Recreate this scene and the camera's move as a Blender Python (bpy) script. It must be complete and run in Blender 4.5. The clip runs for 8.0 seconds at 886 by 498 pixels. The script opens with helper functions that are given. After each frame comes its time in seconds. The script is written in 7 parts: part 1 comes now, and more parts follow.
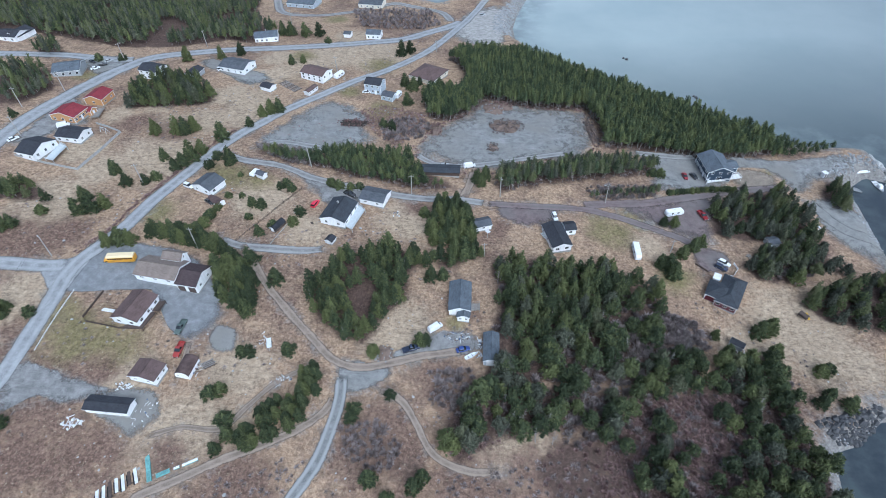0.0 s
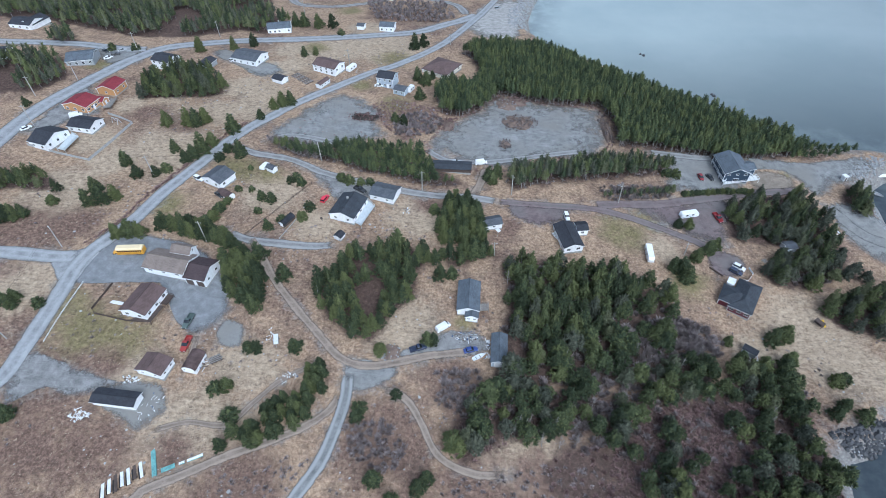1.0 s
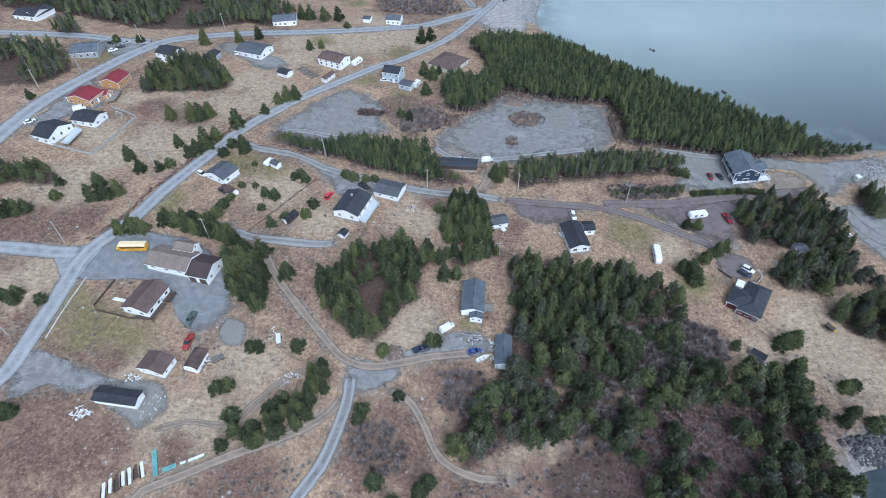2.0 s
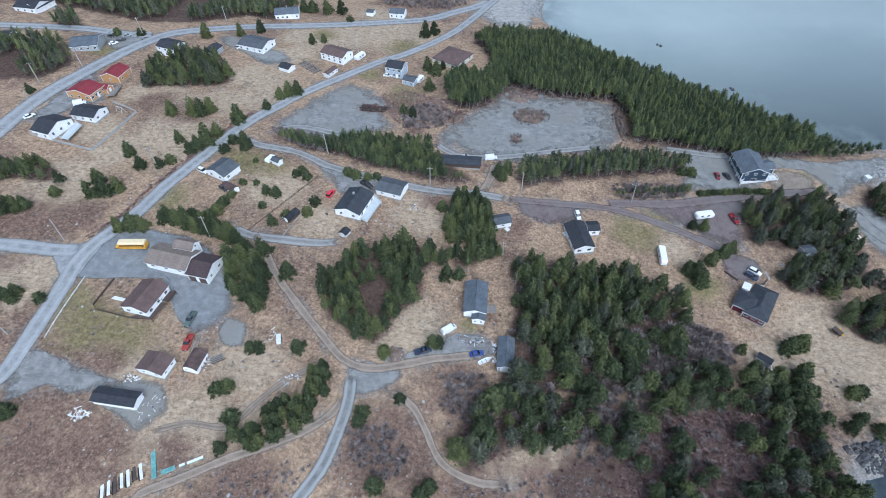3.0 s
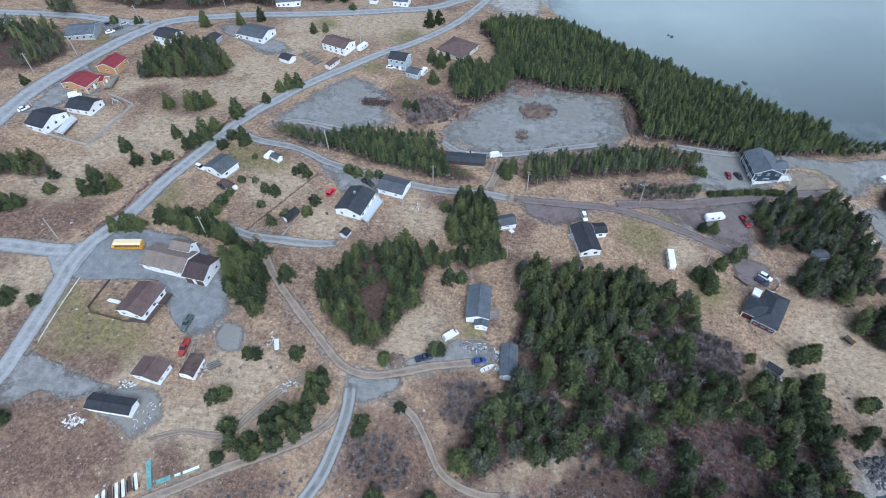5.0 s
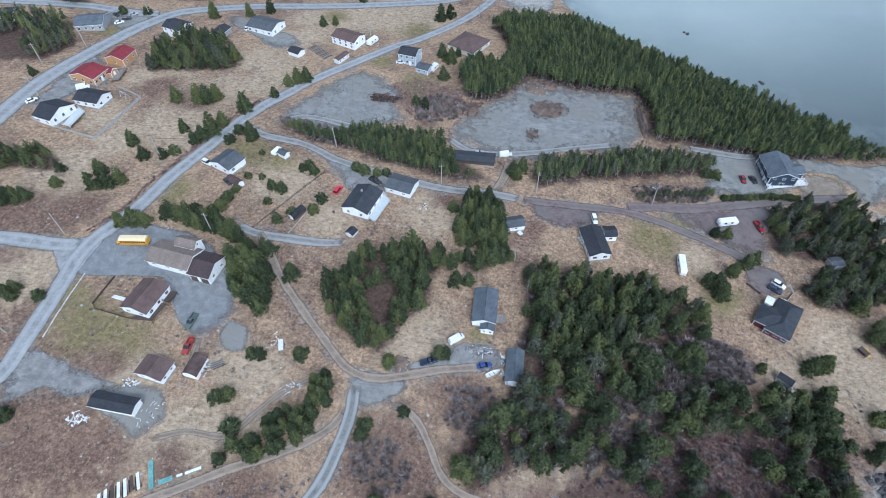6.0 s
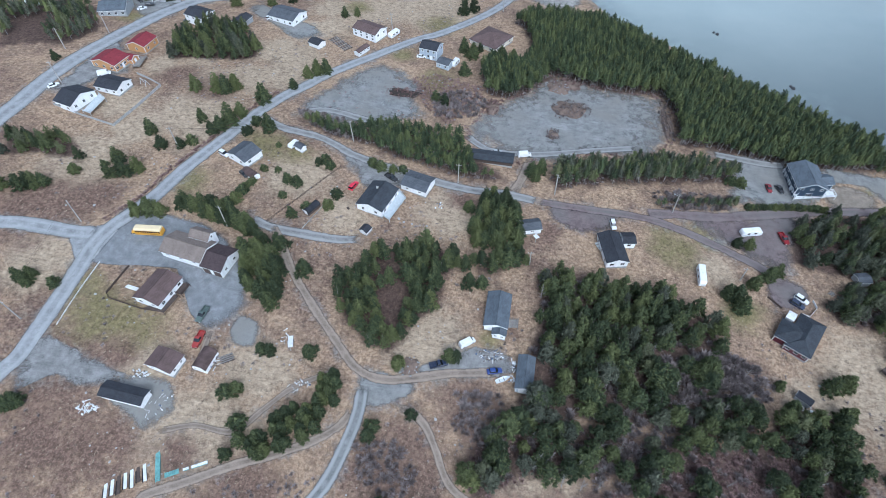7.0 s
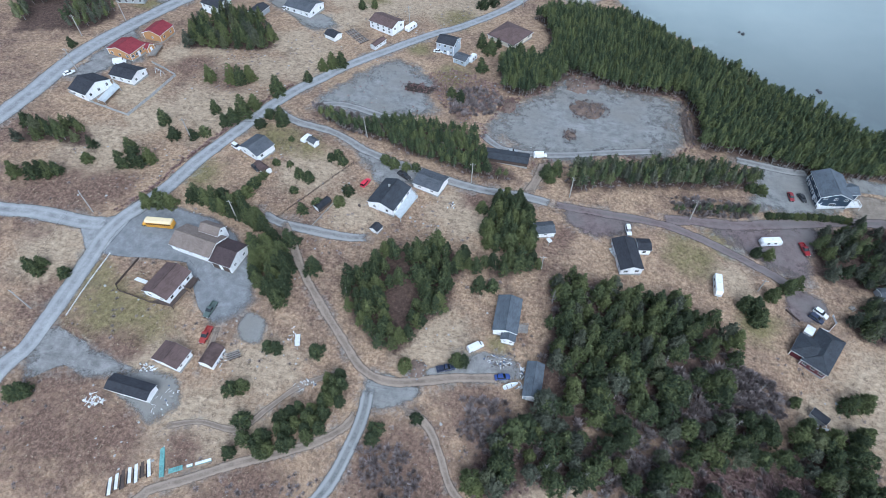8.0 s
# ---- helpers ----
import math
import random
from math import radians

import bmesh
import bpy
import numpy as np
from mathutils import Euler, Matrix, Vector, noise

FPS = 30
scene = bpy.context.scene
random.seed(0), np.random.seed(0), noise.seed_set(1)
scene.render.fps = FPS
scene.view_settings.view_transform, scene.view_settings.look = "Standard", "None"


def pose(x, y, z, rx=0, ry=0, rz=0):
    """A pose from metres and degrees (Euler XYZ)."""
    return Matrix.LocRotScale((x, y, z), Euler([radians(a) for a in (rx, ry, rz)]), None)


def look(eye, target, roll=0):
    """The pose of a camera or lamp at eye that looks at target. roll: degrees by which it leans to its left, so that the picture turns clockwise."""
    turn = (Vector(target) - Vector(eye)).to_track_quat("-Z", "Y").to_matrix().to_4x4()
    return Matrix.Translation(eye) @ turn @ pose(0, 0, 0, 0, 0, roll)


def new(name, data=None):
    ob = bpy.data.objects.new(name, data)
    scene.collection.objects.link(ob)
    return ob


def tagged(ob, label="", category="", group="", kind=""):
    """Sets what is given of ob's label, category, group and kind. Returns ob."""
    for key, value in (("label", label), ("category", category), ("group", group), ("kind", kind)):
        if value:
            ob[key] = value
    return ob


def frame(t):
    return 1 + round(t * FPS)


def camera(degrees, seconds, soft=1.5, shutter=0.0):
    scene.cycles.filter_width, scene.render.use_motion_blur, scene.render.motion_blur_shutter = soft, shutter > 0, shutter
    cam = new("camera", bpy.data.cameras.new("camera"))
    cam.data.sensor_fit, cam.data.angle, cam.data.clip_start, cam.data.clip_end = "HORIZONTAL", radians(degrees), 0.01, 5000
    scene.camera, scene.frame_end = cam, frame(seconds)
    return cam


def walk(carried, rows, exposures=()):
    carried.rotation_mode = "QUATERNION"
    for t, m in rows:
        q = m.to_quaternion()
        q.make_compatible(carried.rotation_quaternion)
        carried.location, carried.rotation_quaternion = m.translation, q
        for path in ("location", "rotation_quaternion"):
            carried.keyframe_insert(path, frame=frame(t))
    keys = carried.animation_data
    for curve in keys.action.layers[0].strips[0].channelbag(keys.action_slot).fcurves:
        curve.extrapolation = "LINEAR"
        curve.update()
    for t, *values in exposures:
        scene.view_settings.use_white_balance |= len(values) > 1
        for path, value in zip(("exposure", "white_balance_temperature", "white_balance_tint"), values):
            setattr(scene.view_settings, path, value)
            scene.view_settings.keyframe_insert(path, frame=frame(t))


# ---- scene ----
cam = camera(78.7, 8.0, soft=0.9)
METRES, EYE, TILT, LEAN, TURN = 30.0, 140.0, -44.4, 0.9, 0.0
ROWS = [
    (0.0, 0.0, 0.0, 0.0, 0.0, 0.0, -0.0),
    (0.5, 0.0029, 0.0338, 0.0372, 0.63, -0.45, -0.68),
    (1.0, 0.005, 0.0679, 0.074, 1.07, -0.85, -1.14),
    (1.5, 0.0071, 0.1036, 0.1128, 1.38, -1.26, -1.44),
    (3.0, 0.0068, 0.2175, 0.2406, 1.95, -2.52, -2.07),
    (3.5, 0.0052, 0.2569, 0.2872, 2.04, -2.91, -2.2),
    (4.0, 0.0044, 0.2973, 0.3355, 2.14, -3.33, -2.31),
    (4.5, 0.0043, 0.3384, 0.3861, 2.24, -3.76, -2.42),
    (6.0, -0.0025, 0.4686, 0.5455, 3.23, -5.19, -3.52),
    (6.5, -0.0046, 0.5135, 0.5981, 4.2, -5.73, -4.56),
    (7.0, -0.0067, 0.5606, 0.6494, 5.03, -6.31, -5.47),
    (7.5, -0.0102, 0.6085, 0.703, 5.77, -6.9, -6.25),
    (8.0, -0.0151, 0.656, 0.7534, 6.51, -7.45, -7.03),
]
EXPOSURE, KELVIN, TINT = 0.52, 5270, 5
walk(cam, [(t, pose(0, 0, EYE, TILT, LEAN, TURN) @ pose(METRES * x, METRES * y, METRES * z, 90 + pitch, roll, yaw)) for t, x, y, z, yaw, pitch, roll in ROWS],
     exposures=[(0.0, EXPOSURE, KELVIN, TINT), (8.0, EXPOSURE, KELVIN, TINT)])

# ---- overcast evening light ----
SUN_AZ, SUN_EL = 155.0, 48.0         # degrees from +y towards +x, and above the horizon
world = bpy.data.worlds.new("overcast_sky")
scene.world = world
world.use_nodes = True
wn, wl = world.node_tree.nodes, world.node_tree.links
wn.clear()
sky = wn.new("ShaderNodeTexSky")
sky.sky_type, sky.sun_disc = "NISHITA", False
sky.sun_elevation, sky.sun_rotation = radians(SUN_EL), radians(SUN_AZ)
sky.air_density, sky.dust_density, sky.ozone_density = 1.0, 3.0, 1.5
veil = wn.new("ShaderNodeHueSaturation")
veil.inputs["Saturation"].default_value = 0.45
wbg, wout = wn.new("ShaderNodeBackground"), wn.new("ShaderNodeOutputWorld")
wbg.inputs["Strength"].default_value = 0.15
wl.new(sky.outputs[0], veil.inputs["Color"])
wl.new(veil.outputs[0], wbg.inputs["Color"])
wl.new(wbg.outputs[0], wout.inputs["Surface"])
sun = new("sun", bpy.data.lights.new("sun", "SUN"))
sun.data.energy, sun.data.angle, sun.data.color = 1.1, radians(45), (1.0, 0.98, 0.95)
sa, se = radians(SUN_AZ), radians(SUN_EL)
sun.matrix_world = look((math.sin(sa) * math.cos(se), math.cos(sa) * math.cos(se), math.sin(se)), (0, 0, 0))


# ---- materials ----
class Nodes:
    """A small builder of node materials."""

    def __init__(self, name):
        self.mat = bpy.data.materials.new(name)
        self.mat.use_nodes = True
        self.t = self.mat.node_tree
        self.bsdf = self.t.nodes["Principled BSDF"]

    def add(self, kind, **props):
        n = self.t.nodes.new(kind)
        for k, v in props.items():
            setattr(n, k, v)
        return n

    def link(self, a, b):
        self.t.links.new(a, b)

    def coords(self, which="Object"):
        return self.add("ShaderNodeTexCoord").outputs[which]

    def noise(self, scale, detail=4, rough=0.6, vec=None, stretch=None):
        vec = vec or self.coords()
        if stretch:
            m = self.add("ShaderNodeMapping")
            m.inputs["Scale"].default_value = stretch
            self.link(vec, m.inputs[0])
            vec = m.outputs[0]
        n = self.add("ShaderNodeTexNoise")
        n.inputs["Scale"].default_value, n.inputs["Detail"].default_value, n.inputs["Roughness"].default_value = scale, detail, rough
        self.link(vec, n.inputs["Vector"])
        return n.outputs["Fac"]

    def ramp(self, fac, stops):
        r = self.add("ShaderNodeValToRGB")
        e = r.color_ramp.elements
        while len(e) < len(stops):
            e.new(0.5)
        for el, (p, c) in zip(e, stops):
            el.position, el.color = p, (*c, 1) if len(c) == 3 else c
        self.link(fac, r.inputs[0])
        return r.outputs[0]

    def step(self, fac, lo, hi):
        m = self.add("ShaderNodeMapRange", clamp=True)
        m.inputs["From Min"].default_value, m.inputs["From Max"].default_value = lo, hi
        self.link(fac, m.inputs[0])
        return m.outputs[0]

    def math(self, op, a, b):
        m = self.add("ShaderNodeMath", operation=op)
        for i, v in enumerate((a, b)):
            if isinstance(v, (int, float)):
                m.inputs[i].default_value = v
            else:
                self.link(v, m.inputs[i])
        return m.outputs[0]

    def mix(self, fac, a, b, blend="MIX"):
        m = self.add("ShaderNodeMix", data_type="RGBA", blend_type=blend)
        for sock, v in ((m.inputs[0], fac), (m.inputs[6], a), (m.inputs[7], b)):
            if isinstance(v, (int, float)):
                sock.default_value = v
            elif isinstance(v, tuple):
                sock.default_value = (*v, 1)
            else:
                self.link(v, sock)
        return m.outputs[2]

    def attr(self, name):
        return self.add("ShaderNodeAttribute", attribute_name=name).outputs["Fac"]

    def rand(self):
        return self.add("ShaderNodeObjectInfo").outputs["Random"]

    def island(self):
        return self.add("ShaderNodeNewGeometry").outputs["Random Per Island"]

    def done(self, color, rough=0.85, metal=0.0, bump=None, strength=0.3, dist=0.05, spec=0.3):
        if isinstance(color, tuple):
            self.bsdf.inputs["Base Color"].default_value = (*color, 1)
        else:
            self.link(color, self.bsdf.inputs["Base Color"])
        if isinstance(rough, (int, float)):
            self.bsdf.inputs["Roughness"].default_value = rough
        else:
            self.link(rough, self.bsdf.inputs["Roughness"])
        self.bsdf.inputs["Metallic"].default_value = metal
        self.bsdf.inputs["Specular IOR Level"].default_value = spec
        if bump is not None:
            b = self.add("ShaderNodeBump")
            b.inputs["Strength"].default_value, b.inputs["Distance"].default_value = strength, dist
            self.link(bump, b.inputs["Height"])
            self.link(b.outputs[0], self.bsdf.inputs["Normal"])
        return self.mat


def shade(c, k):
    return tuple(v * k for v in c)


def ground_material():
    n = Nodes("dry_grass_and_heath")
    big, mid, fine, grit = n.noise(0.02, 6, 0.65), n.noise(0.13, 7, 0.72), n.noise(1.1, 6, 0.75), n.noise(3.0, 3, 0.7)
    streak = n.noise(0.45, 6, 0.75, stretch=(1.0, 2.4, 1.0))
    straw = n.ramp(fine, [(0.30, (0.16, 0.113, 0.079)), (0.48, (0.335, 0.241, 0.17)), (0.68, (0.53, 0.40, 0.29))])
    heath = n.ramp(fine, [(0.32, (0.076, 0.052, 0.044)), (0.52, (0.185, 0.126, 0.102)), (0.72, (0.345, 0.25, 0.2))])
    moss = n.ramp(fine, [(0.3, (0.12, 0.105, 0.055)), (0.55, (0.225, 0.195, 0.105)), (0.8, (0.32, 0.275, 0.175))])
    pale = n.ramp(streak, [(0.3, (0.26, 0.20, 0.145)), (0.6, (0.46, 0.375, 0.285))])
    stone = n.ramp(fine, [(0.3, (0.15, 0.148, 0.15)), (0.55, (0.25, 0.245, 0.242)), (0.8, (0.38, 0.37, 0.36))])
    col = n.mix(n.step(n.math("ADD", big, n.math("MULTIPLY", mid, 0.8)), 0.82, 1.06), straw, heath)
    col = n.mix(n.math("MULTIPLY", n.step(streak, 0.5, 0.68), 0.6), col, (0.40, 0.32, 0.245))
    edge = n.math("ADD", n.math("MULTIPLY", n.math("SUBTRACT", mid, 0.5), 2.0), n.math("MULTIPLY", n.math("SUBTRACT", fine, 0.5), 0.9))
    for name, c, lo, hi in (("pale", pale, 0.35, 0.9), ("heath", heath, 0.5, 1.1), ("moss", moss, 0.45, 1.15), ("gravel", stone, 0.35, 0.85)):
        col = n.mix(n.step(n.math("ADD", n.attr(name), edge), lo, hi), col, c)
    litter = n.ramp(fine, [(0.3, (0.045, 0.033, 0.029)), (0.55, (0.108, 0.075, 0.066)), (0.75, (0.195, 0.14, 0.118))])
    col = n.mix(n.step(n.math("ADD", n.attr("litter"), edge), 0.3, 0.8), col, litter)
    col = n.mix(n.math("MULTIPLY", n.step(n.noise(0.06, 7, 0.75), 0.57, 0.68), 0.5), col, (0.13, 0.105, 0.09))
    col = n.mix(n.math("MULTIPLY", n.step(n.noise(0.5, 7, 0.8), 0.55, 0.64), 0.6), col, (0.085, 0.068, 0.056))
    col = n.mix(n.math("MULTIPLY", n.step(grit, 0.58, 0.7), 0.35), col, (0.46, 0.40, 0.33))
    clump = n.ramp(n.noise(0.62, 8, 0.86), [(0.36, (0.55, 0.53, 0.52)), (0.5, (1.0, 1.0, 1.0)), (0.64, (1.38, 1.36, 1.32))])
    col = n.mix(0.9, col, clump, "MULTIPLY")
    col = n.mix(1.0, col, (0.97, 0.94, 0.895), "MULTIPLY")
    h = n.math("ADD", mid, n.math("ADD", n.math("MULTIPLY", fine, 0.5), n.math("MULTIPLY", streak, 0.5)))
    return n.done(col, 0.95, bump=h, strength=0.9, dist=0.6, spec=0.1)


def gravel_material(name, dark, light, warm=None, tracks=0.0, loose=1.0):
    """Packed gravel; tracks: strength of the pale wheel marks along a road; loose: how stony and how ragged at its edge."""
    n = Nodes(name)
    big, mid, fine = n.noise(0.05, 5, 0.6), n.noise(0.4, 5, 0.65), n.noise(3.5, 4, 0.7)
    col = n.ramp(n.math("ADD", n.math("MULTIPLY", mid, 0.6), n.math("MULTIPLY", fine, 0.4)), [(0.34, shade(dark, 0.8)), (0.5, shade(light, 0.78)), (0.66, shade(light, 1.12))])
    marks = n.noise(0.12, 6, 0.8, stretch=(0.5, 3.0, 1.0))
    col = n.mix(n.math("MULTIPLY", n.step(marks, 0.56, 0.66), 0.2 + 0.3 * loose), col, shade(light, 1.25))
    col = n.mix(n.math("MULTIPLY", n.step(marks, 0.44, 0.36), 0.1 + 0.35 * loose), col, shade(dark, 0.7))
    if warm:
        col = n.mix(n.step(big, 0.42, 0.66), col, warm)
    col = n.mix(n.math("MULTIPLY", n.step(n.noise(0.16, 6, 0.7), 0.55, 0.7), 0.35), col, shade(dark, 0.8))
    pebble = n.noise(1.7, 5, 0.9)
    col = n.mix(n.math("MULTIPLY", n.step(pebble, 0.6, 0.68), 0.45 * loose), col, shade(light, 1.5))
    col = n.mix(n.math("MULTIPLY", n.step(pebble, 0.4, 0.32), 0.5 * loose), col, shade(dark, 0.55))
    if tracks:
        u = n.attr("across")
        w = n.math("ABSOLUTE", n.math("SUBTRACT", n.math("ABSOLUTE", u, 0), 0.48), 0)
        rut = n.math("SUBTRACT", 1.0, n.step(n.math("ADD", w, n.math("MULTIPLY", n.math("SUBTRACT", mid, 0.5), 0.25)), 0.08, 0.3))
        col = n.mix(n.math("MULTIPLY", rut, tracks), col, shade(light, 1.25))
        verge = n.step(n.math("ADD", n.math("ABSOLUTE", u, 0), n.math("MULTIPLY", n.math("SUBTRACT", mid, 0.5), 0.8)), 0.8, 1.0)
        col = n.mix(n.math("MULTIPLY", verge, 0.6), col, (0.20, 0.165, 0.13))
    ragged = n.math("ADD", n.math("MULTIPLY", n.math("SUBTRACT", n.noise(0.1, 8, 0.74), 0.5), 3.4 * loose), n.math("MULTIPLY", n.math("SUBTRACT", fine, 0.5), 1.2))
    n.link(n.step(n.math("ADD", n.attr("fringe"), ragged), 0.08, 0.85), n.bsdf.inputs["Alpha"])
    return n.done(col, 0.9, bump=n.math("ADD", mid, n.math("MULTIPLY", fine, 0.5)), strength=0.35, dist=0.15, spec=0.25)


def water_material():
    n = Nodes("sea_water")
    big, mid = n.noise(0.012, 4, 0.6), n.noise(0.06, 5, 0.65)
    # Sky reflection that strengthens far out, painted over the pale bay's own colour
    deep = n.mix(n.attr("painted_sheen"), (0.026, 0.034, 0.042), n.ramp(big, [(0.35, (0.285, 0.335, 0.33)), (0.65, (0.335, 0.38, 0.37))]))
    sh = n.step(n.math("ADD", n.attr("shallow"), n.math("MULTIPLY", n.math("SUBTRACT", mid, 0.5), 1.1)), 0.35, 1.0)
    bed = n.ramp(mid, [(0.42, (0.11, 0.125, 0.145)), (0.6, (0.27, 0.32, 0.31))])
    col = n.mix(n.math("MULTIPLY", sh, n.math("ADD", 0.14, n.math("MULTIPLY", n.attr("painted_sheen"), 0.7))), deep, bed)
    rip = n.math("ADD", n.noise(0.9, 4, 0.6), n.math("MULTIPLY", n.noise(0.22, 3, 0.5), 1.4))
    n.bsdf.inputs["IOR"].default_value = 1.33
    return n.done(col, 0.12, bump=rip, strength=0.10, dist=0.25, spec=0.7)


def needle_material(name, dark, mid, light):
    n = Nodes(name)
    leaf = n.island()
    col = n.ramp(n.math("ADD", n.math("MULTIPLY", leaf, 0.6), n.math("MULTIPLY", n.noise(0.7, 3), 0.4)), [(0.2, dark), (0.5, mid), (0.85, light)])
    tone = n.math("FRACT", n.math("ADD", n.rand(), n.attr("tone")), 0)
    col = n.mix(n.step(tone, 0.5, 1.0), col, n.mix(0.5, col, (0.175, 0.185, 0.07)))
    col = n.mix(n.math("MULTIPLY", n.step(tone, 0.45, 0.0), 0.7), col, shade(dark, 0.85))
    return n.done(col, 0.75, spec=0.15)


def twig_material(name, a, b):
    n = Nodes(name)
    return n.done(n.ramp(n.math("ADD", n.math("MULTIPLY", n.island(), 0.5), n.math("MULTIPLY", n.attr("tone"), 0.5)), [(0.2, a), (0.8, b)]), 0.9, spec=0.1)


def siding_material(name, c):
    """Clapboard: fine level shadow lines and rain streaks."""
    n = Nodes(name)
    w = n.add("ShaderNodeTexWave", wave_type="BANDS", bands_direction="Z")
    w.inputs["Scale"].default_value, w.inputs["Distortion"].default_value = 1.6, 0.0
    n.link(n.coords(), w.inputs["Vector"])
    stain = n.noise(0.7, 5, 0.7, stretch=(2.0, 2.0, 0.35))
    col = n.ramp(stain, [(0.3, shade(c, 0.82)), (0.6, c)])
    return n.done(col, 0.6, bump=w.outputs["Fac"], strength=0.25, dist=0.03)


def shingle_material(name, c):
    n = Nodes(name)
    b = n.add("ShaderNodeTexBrick")
    b.inputs["Scale"].default_value = 1.0
    b.inputs["Brick Width"].default_value, b.inputs["Row Height"].default_value, b.inputs["Mortar Size"].default_value = 0.9, 0.28, 0.02
    b.inputs["Color1"].default_value, b.inputs["Color2"].default_value, b.inputs["Mortar"].default_value = (*shade(c, 0.85), 1), (*shade(c, 1.15), 1), (*shade(c, 0.6), 1)
    n.link(n.coords("UV"), b.inputs["Vector"])
    fade = n.noise(0.35, 5, 0.65)
    col = n.mix(n.step(fade, 0.4, 0.75), b.outputs["Color"], shade(c, 1.35))
    col = n.mix(n.math("MULTIPLY", n.step(n.noise(1.6, 4, 0.7), 0.55, 0.8), 0.4), col, shade(c, 0.65))
    return n.done(col, 0.88, bump=b.outputs["Fac"], strength=0.3, dist=0.03, spec=0.2)


def plain_material(name, c, rough=0.6, metal=0.0, wear=0.75, scale=1.5):
    n = Nodes(name)
    col = n.ramp(n.noise(scale, 5, 0.65), [(0.3, shade(c, wear)), (0.65, c)])
    return n.done(col, rough, metal)


def paint_material(name, c):
    n = Nodes(name)
    n.bsdf.inputs["Coat Weight"].default_value = 0.6
    dust = n.step(n.noise(1.2, 4, 0.6), 0.5, 0.8)
    return n.done(n.mix(n.math("MULTIPLY", dust, 0.25), c, (0.25, 0.23, 0.2)), 0.35)


def glass_material(name, c=(0.02, 0.025, 0.03)):
    n = Nodes(name)
    return n.done(c, 0.08, spec=0.6)


GROUND = ground_material()
ASPHALT = gravel_material("worn_chip_seal", (0.19, 0.193, 0.198), (0.325, 0.33, 0.337), tracks=0.4, loose=0.25)
GRAVEL = gravel_material("grey_gravel", (0.15, 0.152, 0.15), (0.275, 0.275, 0.27), warm=(0.21, 0.20, 0.185))
LANEWAY = gravel_material("lane_gravel", (0.155, 0.152, 0.15), (0.27, 0.265, 0.26), tracks=0.6)
TWIN = gravel_material("rutted_gravel", (0.135, 0.137, 0.136), (0.235, 0.237, 0.235), tracks=1.0, loose=0.6)
DIRT = gravel_material("brown_dirt", (0.15, 0.117, 0.095), (0.275, 0.222, 0.18), tracks=0.5)
REDGRAVEL = gravel_material("red_gravel", (0.115, 0.088, 0.087), (0.195, 0.153, 0.15), warm=(0.155, 0.143, 0.138), tracks=0.3)
PAVING = gravel_material("grey_paving", (0.165, 0.172, 0.18), (0.245, 0.252, 0.262), loose=0.15)
PALEGRAVEL = gravel_material("pale_beach_gravel", (0.25, 0.235, 0.22), (0.42, 0.40, 0.375), loose=0.5)
SANDPAD = gravel_material("brown_sand", (0.19, 0.155, 0.125), (0.28, 0.235, 0.19))
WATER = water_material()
ROCK = plain_material("shore_rock", (0.33, 0.335, 0.34), 0.85, wear=0.45, scale=0.6)
DARKROCK = plain_material("wet_rock", (0.075, 0.075, 0.08), 0.6, wear=0.5, scale=0.6)
NEEDLES = needle_material("fir_needles", (0.034, 0.046, 0.028), (0.066, 0.086, 0.045), (0.15, 0.168, 0.072))
# Lichen on the nearer slopes; in the far woods, distance haze painted as grey
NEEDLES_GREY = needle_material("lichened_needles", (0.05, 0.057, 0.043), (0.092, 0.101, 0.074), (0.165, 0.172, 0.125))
NEEDLES_NE = needle_material("spruce_needles", (0.036, 0.05, 0.031), (0.07, 0.093, 0.049), (0.145, 0.17, 0.075))
BARK = plain_material("bark", (0.16, 0.14, 0.125), 0.9, wear=0.5)
PALEBARK = plain_material("pale_dead_bark", (0.30, 0.28, 0.265), 0.9, wear=0.6)
TWIGS = twig_material("bare_twigs", (0.14, 0.117, 0.113), (0.35, 0.3, 0.292))
REDTWIGS = twig_material("red_heath_twigs", (0.15, 0.096, 0.09), (0.33, 0.228, 0.212))
GREYTWIGS = twig_material("grey_lichen_twigs", (0.14, 0.14, 0.12), (0.31, 0.31, 0.27))
CONCRETE = plain_material("concrete", (0.36, 0.355, 0.34), 0.9)
WHITE = siding_material("white_siding", (0.86, 0.87, 0.88))
CREAM = siding_material("cream_siding", (0.72, 0.68, 0.58))
YELLOW = siding_material("ochre_siding", (0.52, 0.29, 0.13))
BLUEGREY = siding_material("blue_grey_siding", (0.42, 0.48, 0.55))
NAVY = siding_material("navy_siding", (0.035, 0.055, 0.085))
MAROON = siding_material("maroon_siding", (0.095, 0.022, 0.032))
GREYSIDE = siding_material("grey_siding", (0.36, 0.38, 0.40))
TRIM = plain_material("white_trim", (0.82, 0.83, 0.84), 0.5, wear=0.9)
R_GREY = shingle_material("grey_shingles", (0.085, 0.092, 0.105))
R_BLUE = shingle_material("slate_grey_shingles", (0.10, 0.115, 0.135))
R_BLACK = shingle_material("charcoal_shingles", (0.04, 0.042, 0.05))
R_SLATE = shingle_material("dark_slate_shingles", (0.046, 0.051, 0.06))
R_BROWN = shingle_material("brown_shingles", (0.115, 0.08, 0.075))
R_DARKBROWN = shingle_material("dark_brown_shingles", (0.065, 0.048, 0.05))
